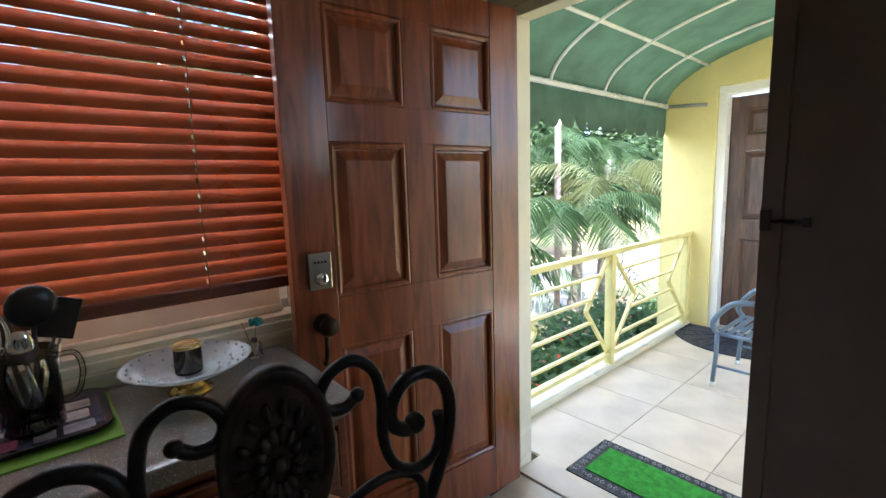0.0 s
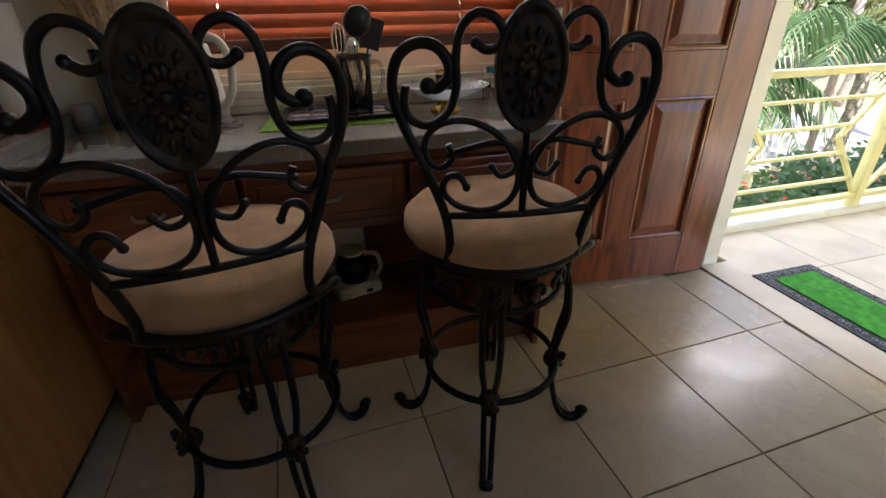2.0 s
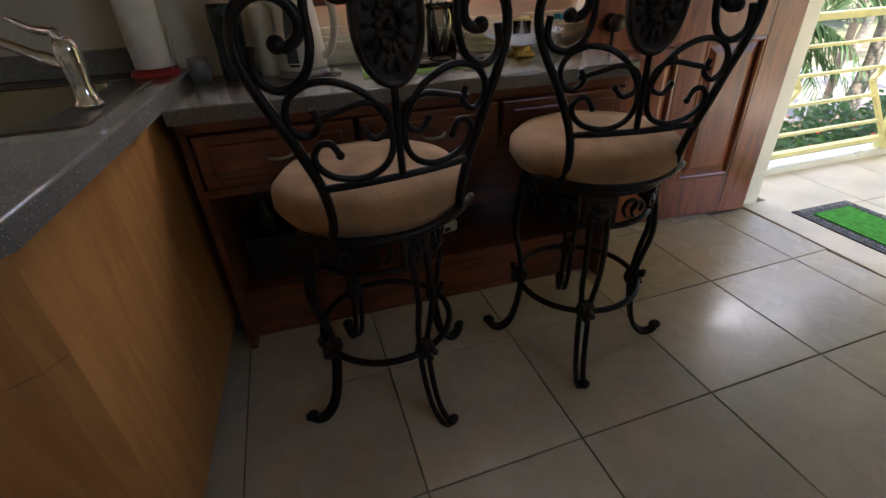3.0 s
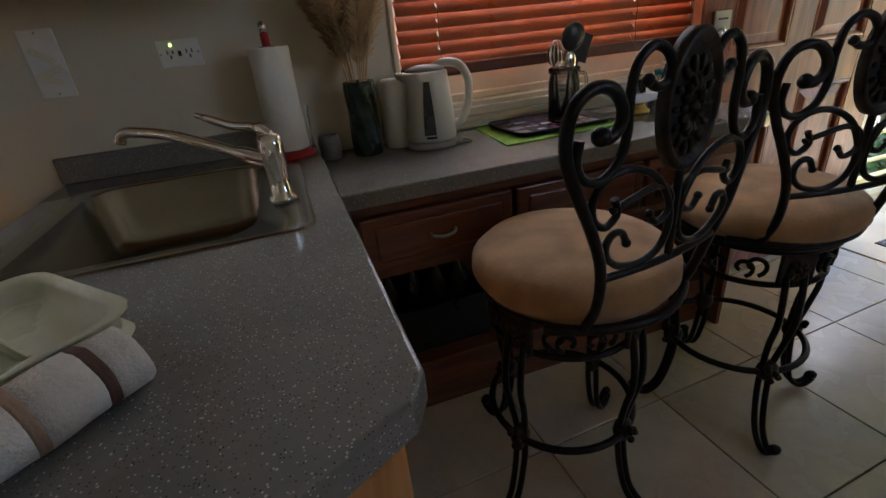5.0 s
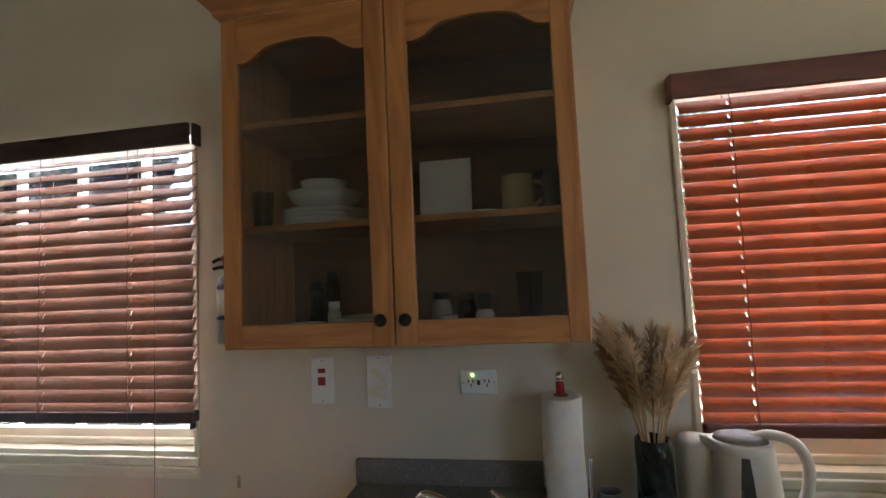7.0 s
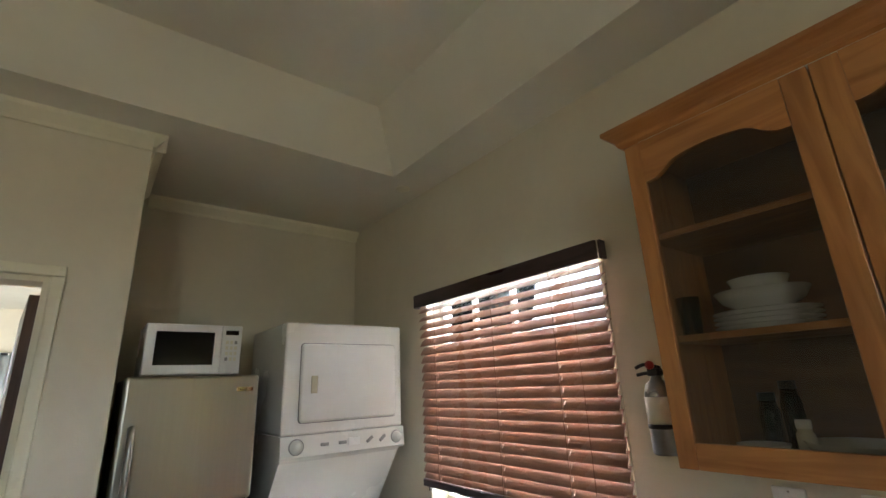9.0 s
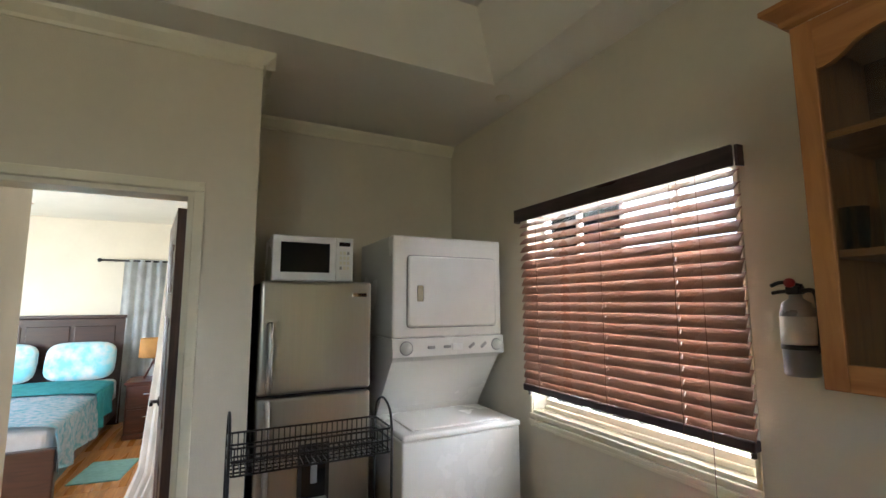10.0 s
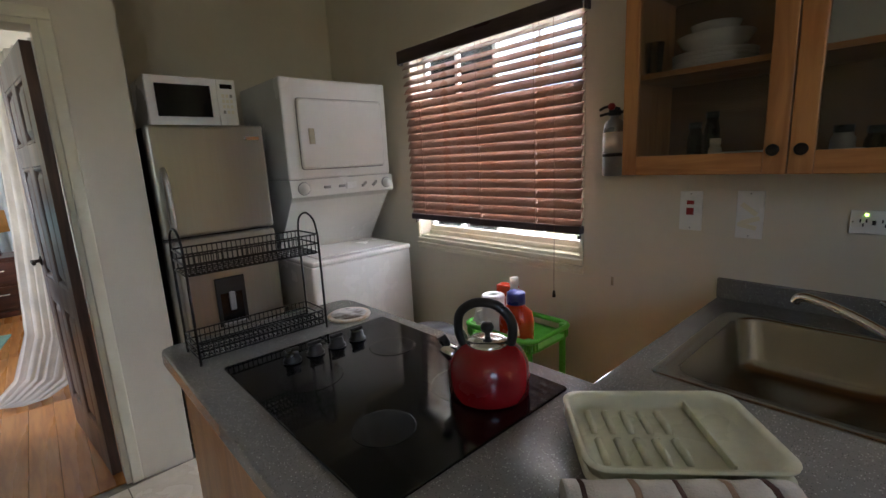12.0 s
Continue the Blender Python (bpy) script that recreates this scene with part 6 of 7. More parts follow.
solid("quilt", draped(-7.5, -5.83, 0.635, 0.035, 0.40, 0.006, 3), QUILT, "patterned pale blue quilt over the foot of the bed", "quilt")
solid("blanket", draped(-8.05, -7.15, 0.655, 0.05, 0.36, 0.004, 5), TURQ, "turquoise blanket folded across the bed", "blanket")
for k, (y, rx) in enumerate(((-1.47, 0), (-2.25, 0))):
    bm = bmesh.new()
    ball(bm, (0, 0, 0), 1.0, 24, (0.085, 0.36, 0.23))
    for v in bm.verts:
        v.co.y = math.copysign(abs(v.co.y / 0.36) ** 0.5 * 0.36, v.co.y)
        v.co.z = math.copysign(abs(v.co.z / 0.25) ** 0.5 * 0.25, v.co.z)
    solid("pillow", bm, PILLOW, "turquoise and white patterned pillow against the headboard", "pillow", "bed pillows", m=pose(-8.40, y, 0.86, 0, -18, 0))

ns = thing("nightstand", "dark red-brown nightstand with two drawers", "nightstand", pose(-7.98, -0.66, 0))
part("carcass", box(bmesh.new(), -0.24, 0.235, -0.235, 0.235, 0.06, 0.62, 0.006), NSWOOD, ns)
part("top", box(bmesh.new(), -0.26, 0.26, -0.255, 0.255, 0.6205, 0.65, 0.008), NSWOOD, ns)
part("base", box(bmesh.new(), -0.25, 0.25, -0.245, 0.245, 0.0, 0.0595, 0.008), NSWOOD, ns)
for z in (0.10, 0.36):
    dr = part("drawer", box(bmesh.new(), 0.2355, 0.254, -0.215, 0.215, z, z + 0.235, 0.006), NSWOOD, ns)
    part("drawer_pull", tube(bmesh.new(), [(0.262, -0.06, z + 0.15), (0.272, -0.05, z + 0.15), (0.272, 0.05, z + 0.15), (0.262, 0.06, z + 0.15)], 0.007, 8), CHROME, dr, "silver pull")
SHADE = see_through("orange_lamp_shade", (0.72, 0.40, 0.13), 0.5, 0.8)
lp = thing("table_lamp", "tripod table lamp with an orange drum shade", "lamp", pose(-7.98, -0.66, 0.6505))
for k in range(3):
    a = radians(120 * k + 30)
    part("leg", tube(bmesh.new(), [(0.09 * math.cos(a), 0.09 * math.sin(a), 0.0), (-0.02 * math.cos(a), -0.02 * math.sin(a), 0.27)], 0.012, 8), NSWOOD, lp)
part("shade", spun(bmesh.new(), [(0.165, 0.26), (0.155, 0.49), (0.152, 0.49), (0.162, 0.26)], (0, 0, 0), 32), SHADE, lp)
part("shade_top", spun(bmesh.new(), [(0, 0.475), (0.153, 0.475), (0.153, 0.478), (0, 0.478)], (0, 0, 0), 32), SHADE, lp)
solid("rug", box(bmesh.new(), -0.30, 0.30, -0.20, 0.20, 0, 0.012, 0.004), mat("pale_turquoise_rug", (0.25, 0.48, 0.48), 0.95, var=0.1, scale=20, bump=0.6, bump_scale=200), "small pale turquoise rug beside the bed", "rug", m=pose(-6.65, -0.86, 0.0005, 0, 0, -8))


def curtain(name, label, rows, mt, n=60, fold=0.03, folds=9):
    """A hanging cloth between (x, y, z) end pairs from top to bottom, with folds."""
    bm = bmesh.new()
    vs = []
    for a, b, depth in rows:
        a, b = Vector(a), Vector(b)
        d = (b - a)
        nrm = Vector((-d.y, d.x, 0)).normalized()
        vs.append([bm.verts.new(a + d * (k / n) + nrm * fold * depth * (math.sin(2 * math.pi * folds * k / n) + 0.3 * math.sin(2 * math.pi * folds * 2.3 * k / n + 1))) for k in range(n + 1)])
    for r, s in zip(vs, vs[1:]):
        for k in range(n):
            bm.faces.new((r[k], r[k + 1], s[k + 1], s[k])).smooth = True
    bmesh.ops.solidify(bm, geom=list(bm.faces), thickness=0.003)
    return solid(name, bm, mt, label, "curtain")


GREYC = see_through("grey_sheer_cloth", (0.82, 0.84, 0.84), 0.45, 0.8)
WHITEC = see_through("off_white_cloth", (0.84, 0.81, 0.75), 0.4, 0.8)
cx = BW + 0.09
curtain("grey_curtain", "pale grey curtain hanging to the floor behind the nightstand", [((cx, -1.14, 2.17), (cx, -0.12, 2.17), 0.7), ((cx, -1.15, 1.4), (cx, -0.12, 1.4), 1), ((cx, -1.18, 0.02), (cx, -0.12, 0.02), 1.1)], GREYC)
rod = thing("curtain_rod", "black curtain rod with rings and finials", "curtain rod")
part("rod", tube(bmesh.new(), [(cx, -1.40, 2.15), (cx, -0.05, 2.15)], 0.014, 8), BLACK, rod)
part("finial", ball(bmesh.new(), (cx, -1.42, 2.15), 0.028, 10), BLACK, rod)
part("bracket", box(bmesh.new(), BW, cx, -1.26, -1.245, 2.135, 2.15), BLACK, rod)
for k in range(6):
    part("ring", tube(bmesh.new(), [(cx + 0.026 * math.cos(a * 0.52), -1.08 + 0.17 * k, 2.15 + 0.026 * math.sin(a * 0.52)) for a in range(12)], 0.006, 6, True), CHROME, rod)
curtain("white_curtain", "off-white curtain trailing on the bedroom floor", [((-5.45, -0.36, 2.25), (-4.65, -0.10, 2.25), 0.8), ((-5.35, -0.40, 1.2), (-4.75, -0.12, 1.2), 1.2), ((-5.25, -0.46, 0.40), (-4.80, -0.16, 0.40), 1.0), ((-5.16, -0.56, 0.12), (-4.85, -0.24, 0.12), 0.7), ((-5.08, -0.66, 0.035), (-4.88, -0.40, 0.03), 0.3), ((-4.98, -0.70, 0.03), (-4.86, -0.52, 0.03), 0.15)], WHITEC, fold=0.016, folds=7)
fan = thing("ceiling_fan", "ceiling fan with light wooden blades", "ceiling fan", pose(-5.75, -1.95, 0))
FANW = wood("light_fan_wood", (0.55, 0.32, 0.14), (0.42, 0.22, 0.09), 0.4, "x", 3, 0.2)
part("down_rod", tube(bmesh.new(), [(0, 0, 2.50), (0, 0, BC)], 0.014, 8), WHITE, fan)
part("motor", spun(bmesh.new(), [(0, 2.36), (0.08, 2.37), (0.11, 2.42), (0.10, 2.48), (0.03, 2.52), (0, 2.52)], (0, 0, 0), 24), WHITE, fan)
for k in range(5):
    part("blade", loft(bmesh.new(), [[(x, s * w + 0.0, z) for s, z in ((-1, 0.0), (1, 0.012), (1, 0.018), (-1, 0.006))] for x, w in ((0.10, 0.045), (0.35, 0.065), (0.62, 0.07), (0.68, 0.05))], smooth=False), FANW, fan, at=pose(0, 0, 2.42, 0, 0, 72 * k + 65))
sp = thing("light_switch", "white light switch beside the bedroom door", "switch")
part("plate", box(bmesh.new(), -4.36, -4.28, -0.9995, -0.99, 1.21, 1.33, 0.003), WHITE, sp)
part("rocker", box(bmesh.new(), -4.33, -4.31, -0.9898, -0.985, 1.25, 1.29, 0.002), WHITE, sp)

# ---- things on the window worktop ----
TK = ZK + 0.0005
kpl = mat("ivory_plastic", (0.66, 0.63, 0.54), 0.35, var=0.05, scale=6)
ek = thing("electric_kettle", "ivory plastic cordless electric kettle with a grey water gauge", "kettle", pose(-0.490, 1.465, TK, 0, 0, -22))
part("power_base", spun(bmesh.new(), [(0, 0), (0.082, 0), (0.085, 0.006), (0.080, 0.018), (0, 0.02)], (0, 0, 0), 32), GREYPL, ek)
bm = bmesh.new()
loft(bm, [[(rx * math.cos(2 * math.pi * k / 32) + cx, ry * math.sin(2 * math.pi * k / 32), z) for k in range(32)] for rx, ry, cx, z in ((0.076, 0.076, 0, 0.0205), (0.079, 0.079, 0, 0.03), (0.077, 0.076, 0, 0.09), (0.071, 0.068, 0, 0.16), (0.068, 0.061, -0.002, 0.205), (0.075, 0.058, -0.010, 0.222), (0.070, 0.052, -0.008, 0.228))])
body = part("body", bm, kpl, ek)
part("spout_lip", loft(bmesh.new(), [[(-0.055, -0.03, 0.19), (-0.055, 0.03, 0.19), (-0.055, 0.03, 0.225), (-0.055, -0.03, 0.225)], [(-0.095, -0.010, 0.214), (-0.095, 0.010, 0.214), (-0.098, 0.010, 0.229), (-0.098, -0.010, 0.229)]]), kpl, body)
part("lid", loft(bmesh.new(), [[(rx * math.cos(2 * math.pi * k / 28) + cx, ry * math.sin(2 * math.pi * k / 28), z) for k in range(28)] for rx, ry, cx, z in ((0.062, 0.047, -0.006, 0.2282), (0.058, 0.044, -0.004, 0.238), (0.035, 0.028, 0.004, 0.246))]), GREYPL, ek, "grey hinged lid")
part("handle", tube(bmesh.new(), curve([(0.02, 0, 0.236), (0.06, 0, 0.248), (0.105, 0, 0.236), (0.128, 0, 0.19), (0.122, 0, 0.12), (0.098, 0, 0.07), (0.074, 0, 0.058)], 6), 0.0135, 10, flat=0.9), kpl, ek)
part("water_gauge", loft(bmesh.new(), [[(0.002 + dx * w, -r, z) for dx, r in ((-1, y0), (1, y0), (1, y0 - 0.004), (-1, y0 - 0.004))] for w, y0, z in ((0.019, 0.0795, 0.045), (0.017, 0.0775, 0.09), (0.013, 0.0715, 0.155), (0.010, 0.0665, 0.185), (0.009, 0.0645, 0.202))], smooth=False), mat("dark_gauge", (0.07, 0.07, 0.065), 0.3), ek, "dark translucent water gauge")
part("maker_mark", box(bmesh.new(), -0.012, 0.022, -0.0810, -0.0785, 0.034, 0.041, 0.001), BLACK, ek)
part("cable", tube(bmesh.new(), curve([(-0.075, 0.02, 0.008), (-0.10, 0.06, 0.006), (-0.13, 0.11, 0.03), (-0.135, 0.145, 0.10)], 6), 0.003, 6), kpl, ek)
part("cord_loop", tube(bmesh.new(), curve([(0.07, -0.03, 0.008), (0.11, -0.03, 0.005), (0.125, 0.0, 0.005), (0.10, 0.03, 0.006)], 6), 0.004, 6), GREYPL, ek)
solid("white_canister", spun(bmesh.new(), [(0, 0), (0.050, 0), (0.052, 0.008), (0.050, 0.20), (0.040, 0.212), (0, 0.214)], (0, 0, 0), 28), kpl, "plain white canister behind the kettle", "canister", m=pose(-0.580, 1.535, TK))

vs = thing("vase", "dark green ribbed glass vase filled with dried grasses", "vase", pose(-0.700, 1.49, TK))
VG = mat("dark_green_glass", (0.018, 0.030, 0.022), 0.12, var=0.3, scale=20, bump=0.6, bump_scale=70)
bm = bmesh.new()
loft(bm, [[((0.046 + 0.0022 * math.sin(8 * 2 * math.pi * k / 64 + z * 40)) * s * math.cos(2 * math.pi * k / 64), (0.046 + 0.0022 * math.sin(8 * 2 * math.pi * k / 64 + z * 40)) * s * math.sin(2 * math.pi * k / 64), z) for k in range(64)] for s, z in [(0.90, 0), (0.98, 0.006)] + [(1.0 + 0.02 * math.sin(i), 0.02 + 0.02 * i) for i in range(10)] + [(0.98, 0.222), (0.90, 0.222), (0.88, 0.10)]], cap1=True)
part("glass", bm, VG, vs)
STRAW = mat("dried_straw", (0.55, 0.40, 0.22), 0.9, var=0.15, scale=30)
PLUME = see_through("dried_plume", (0.66, 0.50, 0.30), 0.3, 0.9)
PLUMED = see_through("brown_dried_plume", (0.42, 0.28, 0.17), 0.3, 0.9)
rng = random.Random(12)
for k in range(15):
    a, lean = 2 * math.pi * k * 0.382, rng.uniform(0.03, 0.15)
    d = Vector((math.cos(a), math.sin(a) * 0.75, 0))
    h = rng.uniform(0.38, 0.53)
    line = curve([Vector((0, 0, 0.06)) - d * 0.01, d * lean * 0.25 + Vector((0, 0, 0.20)), d * lean * 0.7 + Vector((0, 0, h * 0.8)), d * lean * 1.15 + Vector((0, 0, h))], 6)
    stem = part("stem", tube(bmesh.new(), line, 0.0022, 5), STRAW, vs)
    verts, faces = [], []
    top = line[len(line) // 2:]
    for j in range(230):
        t = rng.random()
        i = min(int(t * (len(top) - 1)), len(top) - 2)
        p = top[i].lerp(top[i + 1], rng.random())
        ax = (top[i + 1] - top[i]).normalized()
        o = Vector((rng.gauss(0, 1), rng.gauss(0, 1), rng.gauss(0, 0.4))).normalized()
        spread = 0.030 * math.sin(math.pi * min(1, 0.15 + 0.8 * t)) + 0.006
        tip = p + ax * rng.uniform(0.02, 0.05) + o * spread
        wv = ax.cross(o).normalized() * 0.0016
        q = len(verts)
        verts += [p - wv, p + wv, p.lerp(tip, 0.6) + wv + Vector((0, 0, 0.004)), tip]
        faces.append((q, q + 1, q + 2, q + 3))
    me = bpy.data.meshes.new("plume")
    me.from_pydata([tuple(v) for v in verts], [], faces)
    me.materials.append(PLUME if k % 3 else PLUMED)
    o = new("plume", me)
    o.parent = stem
solid("stone_cup", spun(bmesh.new(), [(0, 0), (0.026, 0), (0.032, 0.01), (0.034, 0.05), (0.031, 0.075), (0.028, 0.075), (0.03, 0.05), (0.026, 0.012), (0, 0.01)], (0, 0, 0), 24), mat("grey_glazed_clay", (0.20, 0.19, 0.17), 0.3, var=0.15, scale=15), "small dark grey glazed cup beside the vase", "cup", m=pose(-0.818, 1.505, TK))

pt = thing("paper_towel_holder", "paper towel roll on a red stand with a chrome knob", "paper towel", pose(-0.935, 1.475, ZS + 0.0005) @ Matrix.Diagonal((0.97, 0.97, 1.13, 1)))
RED = mat("bright_red_plastic", (0.42, 0.02, 0.02), 0.35, var=0.08)
part("base", spun(bmesh.new(), [(0, 0), (0.072, 0), (0.075, 0.006), (0.070, 0.016), (0.03, 0.02), (0, 0.02)], (0, 0, 0), 32), RED, pt)
PAPER = mat("white_paper", (0.80, 0.78, 0.72), 0.95, var=0.04, scale=20, bump=0.5, bump_scale=60)
bm = bmesh.new()
loft(bm, [[((0.056 + 0.002 * math.sin(k * 0.9 + z * 30)) * math.cos(2 * math.pi * k / 36), (0.056 + 0.002 * math.sin(k * 0.7 + z * 22)) * math.sin(2 * math.pi * k / 36), z) for k in range(36)] for z in (0.021, 0.026, 0.08, 0.14, 0.20, 0.262, 0.268)])
part("paper_roll", bm, PAPER, pt)
part("core", spun(bmesh.new(), [(0, 0.2685), (0.020, 0.2685), (0.020, 0.270), (0, 0.270)], (0, 0, 0), 20), mat("grey_card", (0.25, 0.22, 0.18), 0.9), pt)
part("rod", spun(bmesh.new(), [(0, 0.27), (0.012, 0.27), (0.012, 0.30), (0, 0.30)], (0, 0, 0), 16), RED, pt)
part("knob", ball(bmesh.new(), (0, 0, 0.312), 0.014, 14), CHROME, pt)
part("tension_arm", tube(bmesh.new(), curve([(0.066, -0.015, 0.016), (0.068, -0.016, 0.09), (0.070, -0.016, 0.125)], 5), 0.005, 8), CHROME, pt)

GREENMAT = mat("lime_green_mat", (0.20, 0.42, 0.04), 0.7, var=0.08, scale=14, bump=0.4, bump_scale=180)
pm = [(-0.285, 1.60), (-0.315, 1.275), (0.125, 1.285), (0.118, 1.575)]
solid("placemat", prism(bmesh.new(), pm, TK, TK + 0.004, 0.001), GREENMAT, "lime green placemat on the worktop", "placemat")
TRAYM = mat("printed_tray_top", (0.62, 0.58, 0.54), 0.2, var=0.4, scale=24, colour2=(0.05, 0.04, 0.07), coat=0.3)
ty = thing("serving_tray", "glossy dark tray printed with a patchwork of pictures", "tray", pose(-0.07, 1.445, TK + 0.0045, 0, 0, 1))
part("base", loft(bmesh.new(), [[(x, y, z) for x, y in round_rect(w, h, r, 5)] for w, h, r, z in ((0.33, 0.225, 0.03, 0.0), (0.345, 0.24, 0.03, 0.002), (0.36, 0.255, 0.035, 0.014), (0.365, 0.26, 0.035, 0.014), (0.36, 0.255, 0.035, 0.017), (0.34, 0.235, 0.03, 0.005))]), BLACK, ty)
part("print", prism(bmesh.new(), round_rect(0.335, 0.228, 0.03, 5), 0.0052, 0.0058), mat("tray_ground", (0.06, 0.05, 0.09), 0.2, var=0.3, scale=20), ty)
rng = random.Random(3)
cols = [(0.60, 0.55, 0.50), (0.55, 0.40, 0.26), (0.65, 0.62, 0.60), (0.30, 0.08, 0.16), (0.45, 0.44, 0.50), (0.62, 0.52, 0.40)]
pmats = [mat("tray_picture", c, 0.2, var=0.25, scale=30) for c in cols]
for i in range(5):
    for j in range(3):
        x, y = -0.128 + 0.064 * i + rng.uniform(-0.006, 0.006), -0.07 + 0.07 * j + rng.uniform(-0.006, 0.006)
        w, h = rng.uniform(0.022, 0.055), rng.uniform(0.02, 0.05)
        part("picture_patch", prism(bmesh.new(), round_rect(w, h, 0.004, 2, x, y), 0.006, 0.0063), rng.choice(pmats), ty)

jr = thing("utensil_jug", "clear glass jug holding black kitchen utensils", "jug", pose(-0.015, 1.435, TK + 0.011))
part("glass", spun(bmesh.new(), [(0, 0), (0.048, 0), (0.052, 0.006), (0.052, 0.13), (0.046, 0.155), (0.050, 0.175), (0.047, 0.175), (0.043, 0.155), (0.049, 0.13), (0.049, 0.010), (0, 0.008)], (0, 0, 0), 32), GLASS, jr)
part("rim_band", spun(bmesh.new(), [(0.050, 0.158), (0.053, 0.163), (0.053, 0.172), (0.050, 0.176)], (0, 0, 0), 32), GLASS, jr)
part("jug_handle", tube(bmesh.new(), curve([(0.048, 0, 0.15), (0.080, 0, 0.148), (0.090, 0, 0.11), (0.078, 0, 0.06), (0.050, 0, 0.045)], 6), 0.006, 8), GLASS, jr)


def utensil(kind, x, y, tipx, tipy, h, label, mt=BLACK):
    ob = thing("utensil", label, "utensil", pose(-0.015 + x, 1.435 + y, TK + 0.0195), "utensils in the jug")
    top = Vector((tipx - x, tipy - y, h))
    part("handle", tube(bmesh.new(), [(0, 0, 0), tuple(top * 0.45), tuple(top)], [0.007, 0.0065, 0.0035], 8), mt, ob)
    if kind == "ladle":
        bm = bmesh.new()
        ball(bm, (0, 0, 0), 0.042, 16, (1.0, 0.35, 1.1))
        part("head", bm, mt, ob, at=Matrix.Translation(top * 1.10) @ Matrix.Rotation(radians(40), 4, 'Y'))
    elif kind == "spatula":
        part("head", box(bmesh.new(), -0.032, 0.032, -0.003, 0.003, -0.005, 0.085, 0.002), mt, ob, at=Matrix.Translation(top) @ Matrix.Rotation(radians(18), 4, 'Y'))
    elif kind == "spoon":
        bm = bmesh.new()
        ball(bm, (0, 0, 0), 0.026, 14, (0.85, 0.3, 1.25))
        part("head", bm, mt, ob, at=Matrix.Translation(top * 1.06))
    elif kind == "whisk":
        for k in range(5):
            a = math.pi * k / 5
            part("whisk_wire", tube(bmesh.new(), [tuple(top + Vector((0.022 * math.cos(a) * math.sin(t), 0.022 * math.sin(a) * math.sin(t), 0.045 - 0.045 * math.cos(t) * (1 if t < math.pi else 1)))) for t in [math.pi * 2 * i / 20 for i in range(21)]], 0.0012, 5), CHROME, ob)
    return ob


utensil("ladle", 0.01, 0.005, 0.022, -0.01, 0.235, "black plastic ladle standing in the jug")
utensil("spatula", -0.02, -0.01, 0.052, 0.0, 0.185, "black spatula standing in the jug")
utensil("spoon", 0.0, 0.02, -0.03, 0.02, 0.195, "black serving spoon standing in the jug")
utensil("whisk", -0.015, 0.01, -0.038, -0.01, 0.165, "steel whisk with a black handle in the jug")
utensil("spoon", 0.018, -0.012, 0.0, -0.035, 0.175, "steel serving spoon standing in the jug", CHROME)
utensil("spoon", 0.025, 0.012, 0.065, 0.02, 0.20, "thin steel skewer spoon standing in the jug", CHROME)

gb = thing("fruit_bowl", "wide textured glass bowl on a gold foot", "bowl", pose(0.280, 1.424, TK))
FROST = see_through("textured_glass", (0.80, 0.86, 0.90), 0.6, 0.12)
part("foot", spun(bmesh.new(), [(0, 0), (0.050, 0), (0.052, 0.006), (0.040, 0.016), (0.034, 0.026), (0.038, 0.036), (0, 0.036)], (0, 0, 0), 32), mat("gold_metal", (0.62, 0.42, 0.12), 0.25, 0.9, var=0.08), gb, "gold foot")
bm = bmesh.new()
loft(bm, [[(r * (1 + 0.006 * math.sin(k * 4)) * math.cos(2 * math.pi * k / 64), r * (1 + 0.006 * math.sin(k * 4)) * math.sin(2 * math.pi * k / 64), z) for k in range(64)] for r, z in ((0.03, 0.0365), (0.06, 0.042), (0.10, 0.058), (0.145, 0.082), (0.148, 0.084), (0.142, 0.086), (0.10, 0.066), (0.06, 0.050), (0.02, 0.045))])
part("dish", bm, FROST, gb)
for rr in (0.07, 0.10, 0.13):
    zz = 0.0475 + (rr - 0.06) * 0.47
    for k in range(int(rr * 190)):
        a = 2 * math.pi * k / int(rr * 190)
        part("glass_bead", ball(bmesh.new(), (rr * math.cos(a), rr * math.sin(a), zz + 0.003), 0.0035, 6), FROST, gb)
cd = thing("candle_jar", "small candle in a glass jar with a gold rim", "candle", pose(0.280, 1.424, TK + 0.052))
part("jar", spun(bmesh.new(), [(0, 0), (0.030, 0), (0.032, 0.004), (0.032, 0.068), (0.030, 0.068), (0.029, 0.006), (0, 0.005)], (0, 0, 0), 28), GLASS, cd)
part("wax", spun(bmesh.new(), [(0, 0.0055), (0.0285, 0.0055), (0.0285, 0.055), (0, 0.053)], (0, 0, 0), 28), mat("ivory_wax", (0.62, 0.60, 0.44), 0.5), cd)
part("gold_rim", spun(bmesh.new(), [(0.0325, 0.064), (0.034, 0.067), (0.034, 0.074), (0.030, 0.076), (0.029, 0.070)], (0, 0, 0), 28), mat("pale_gold", (0.62, 0.50, 0.22), 0.25, 0.9), cd)
db = thing("scent_bottle", "small glass scent bottle with a blue paper flower", "bottle", pose(0.48, 1.545, TK))
part("bottle", box(bmesh.new(), -0.019, 0.019, -0.019, 0.019, 0, 0.048, 0.005), GLASS, db)
part("neck", spun(bmesh.new(), [(0.009, 0.0485), (0.009, 0.06), (0.007, 0.06), (0.007, 0.0485)], (0, 0, 0), 16), GLASS, db)
part("stick", tube(bmesh.new(), [(0, 0, 0.005), (-0.03, 0, 0.115)], 0.002, 6), STRAW, db)
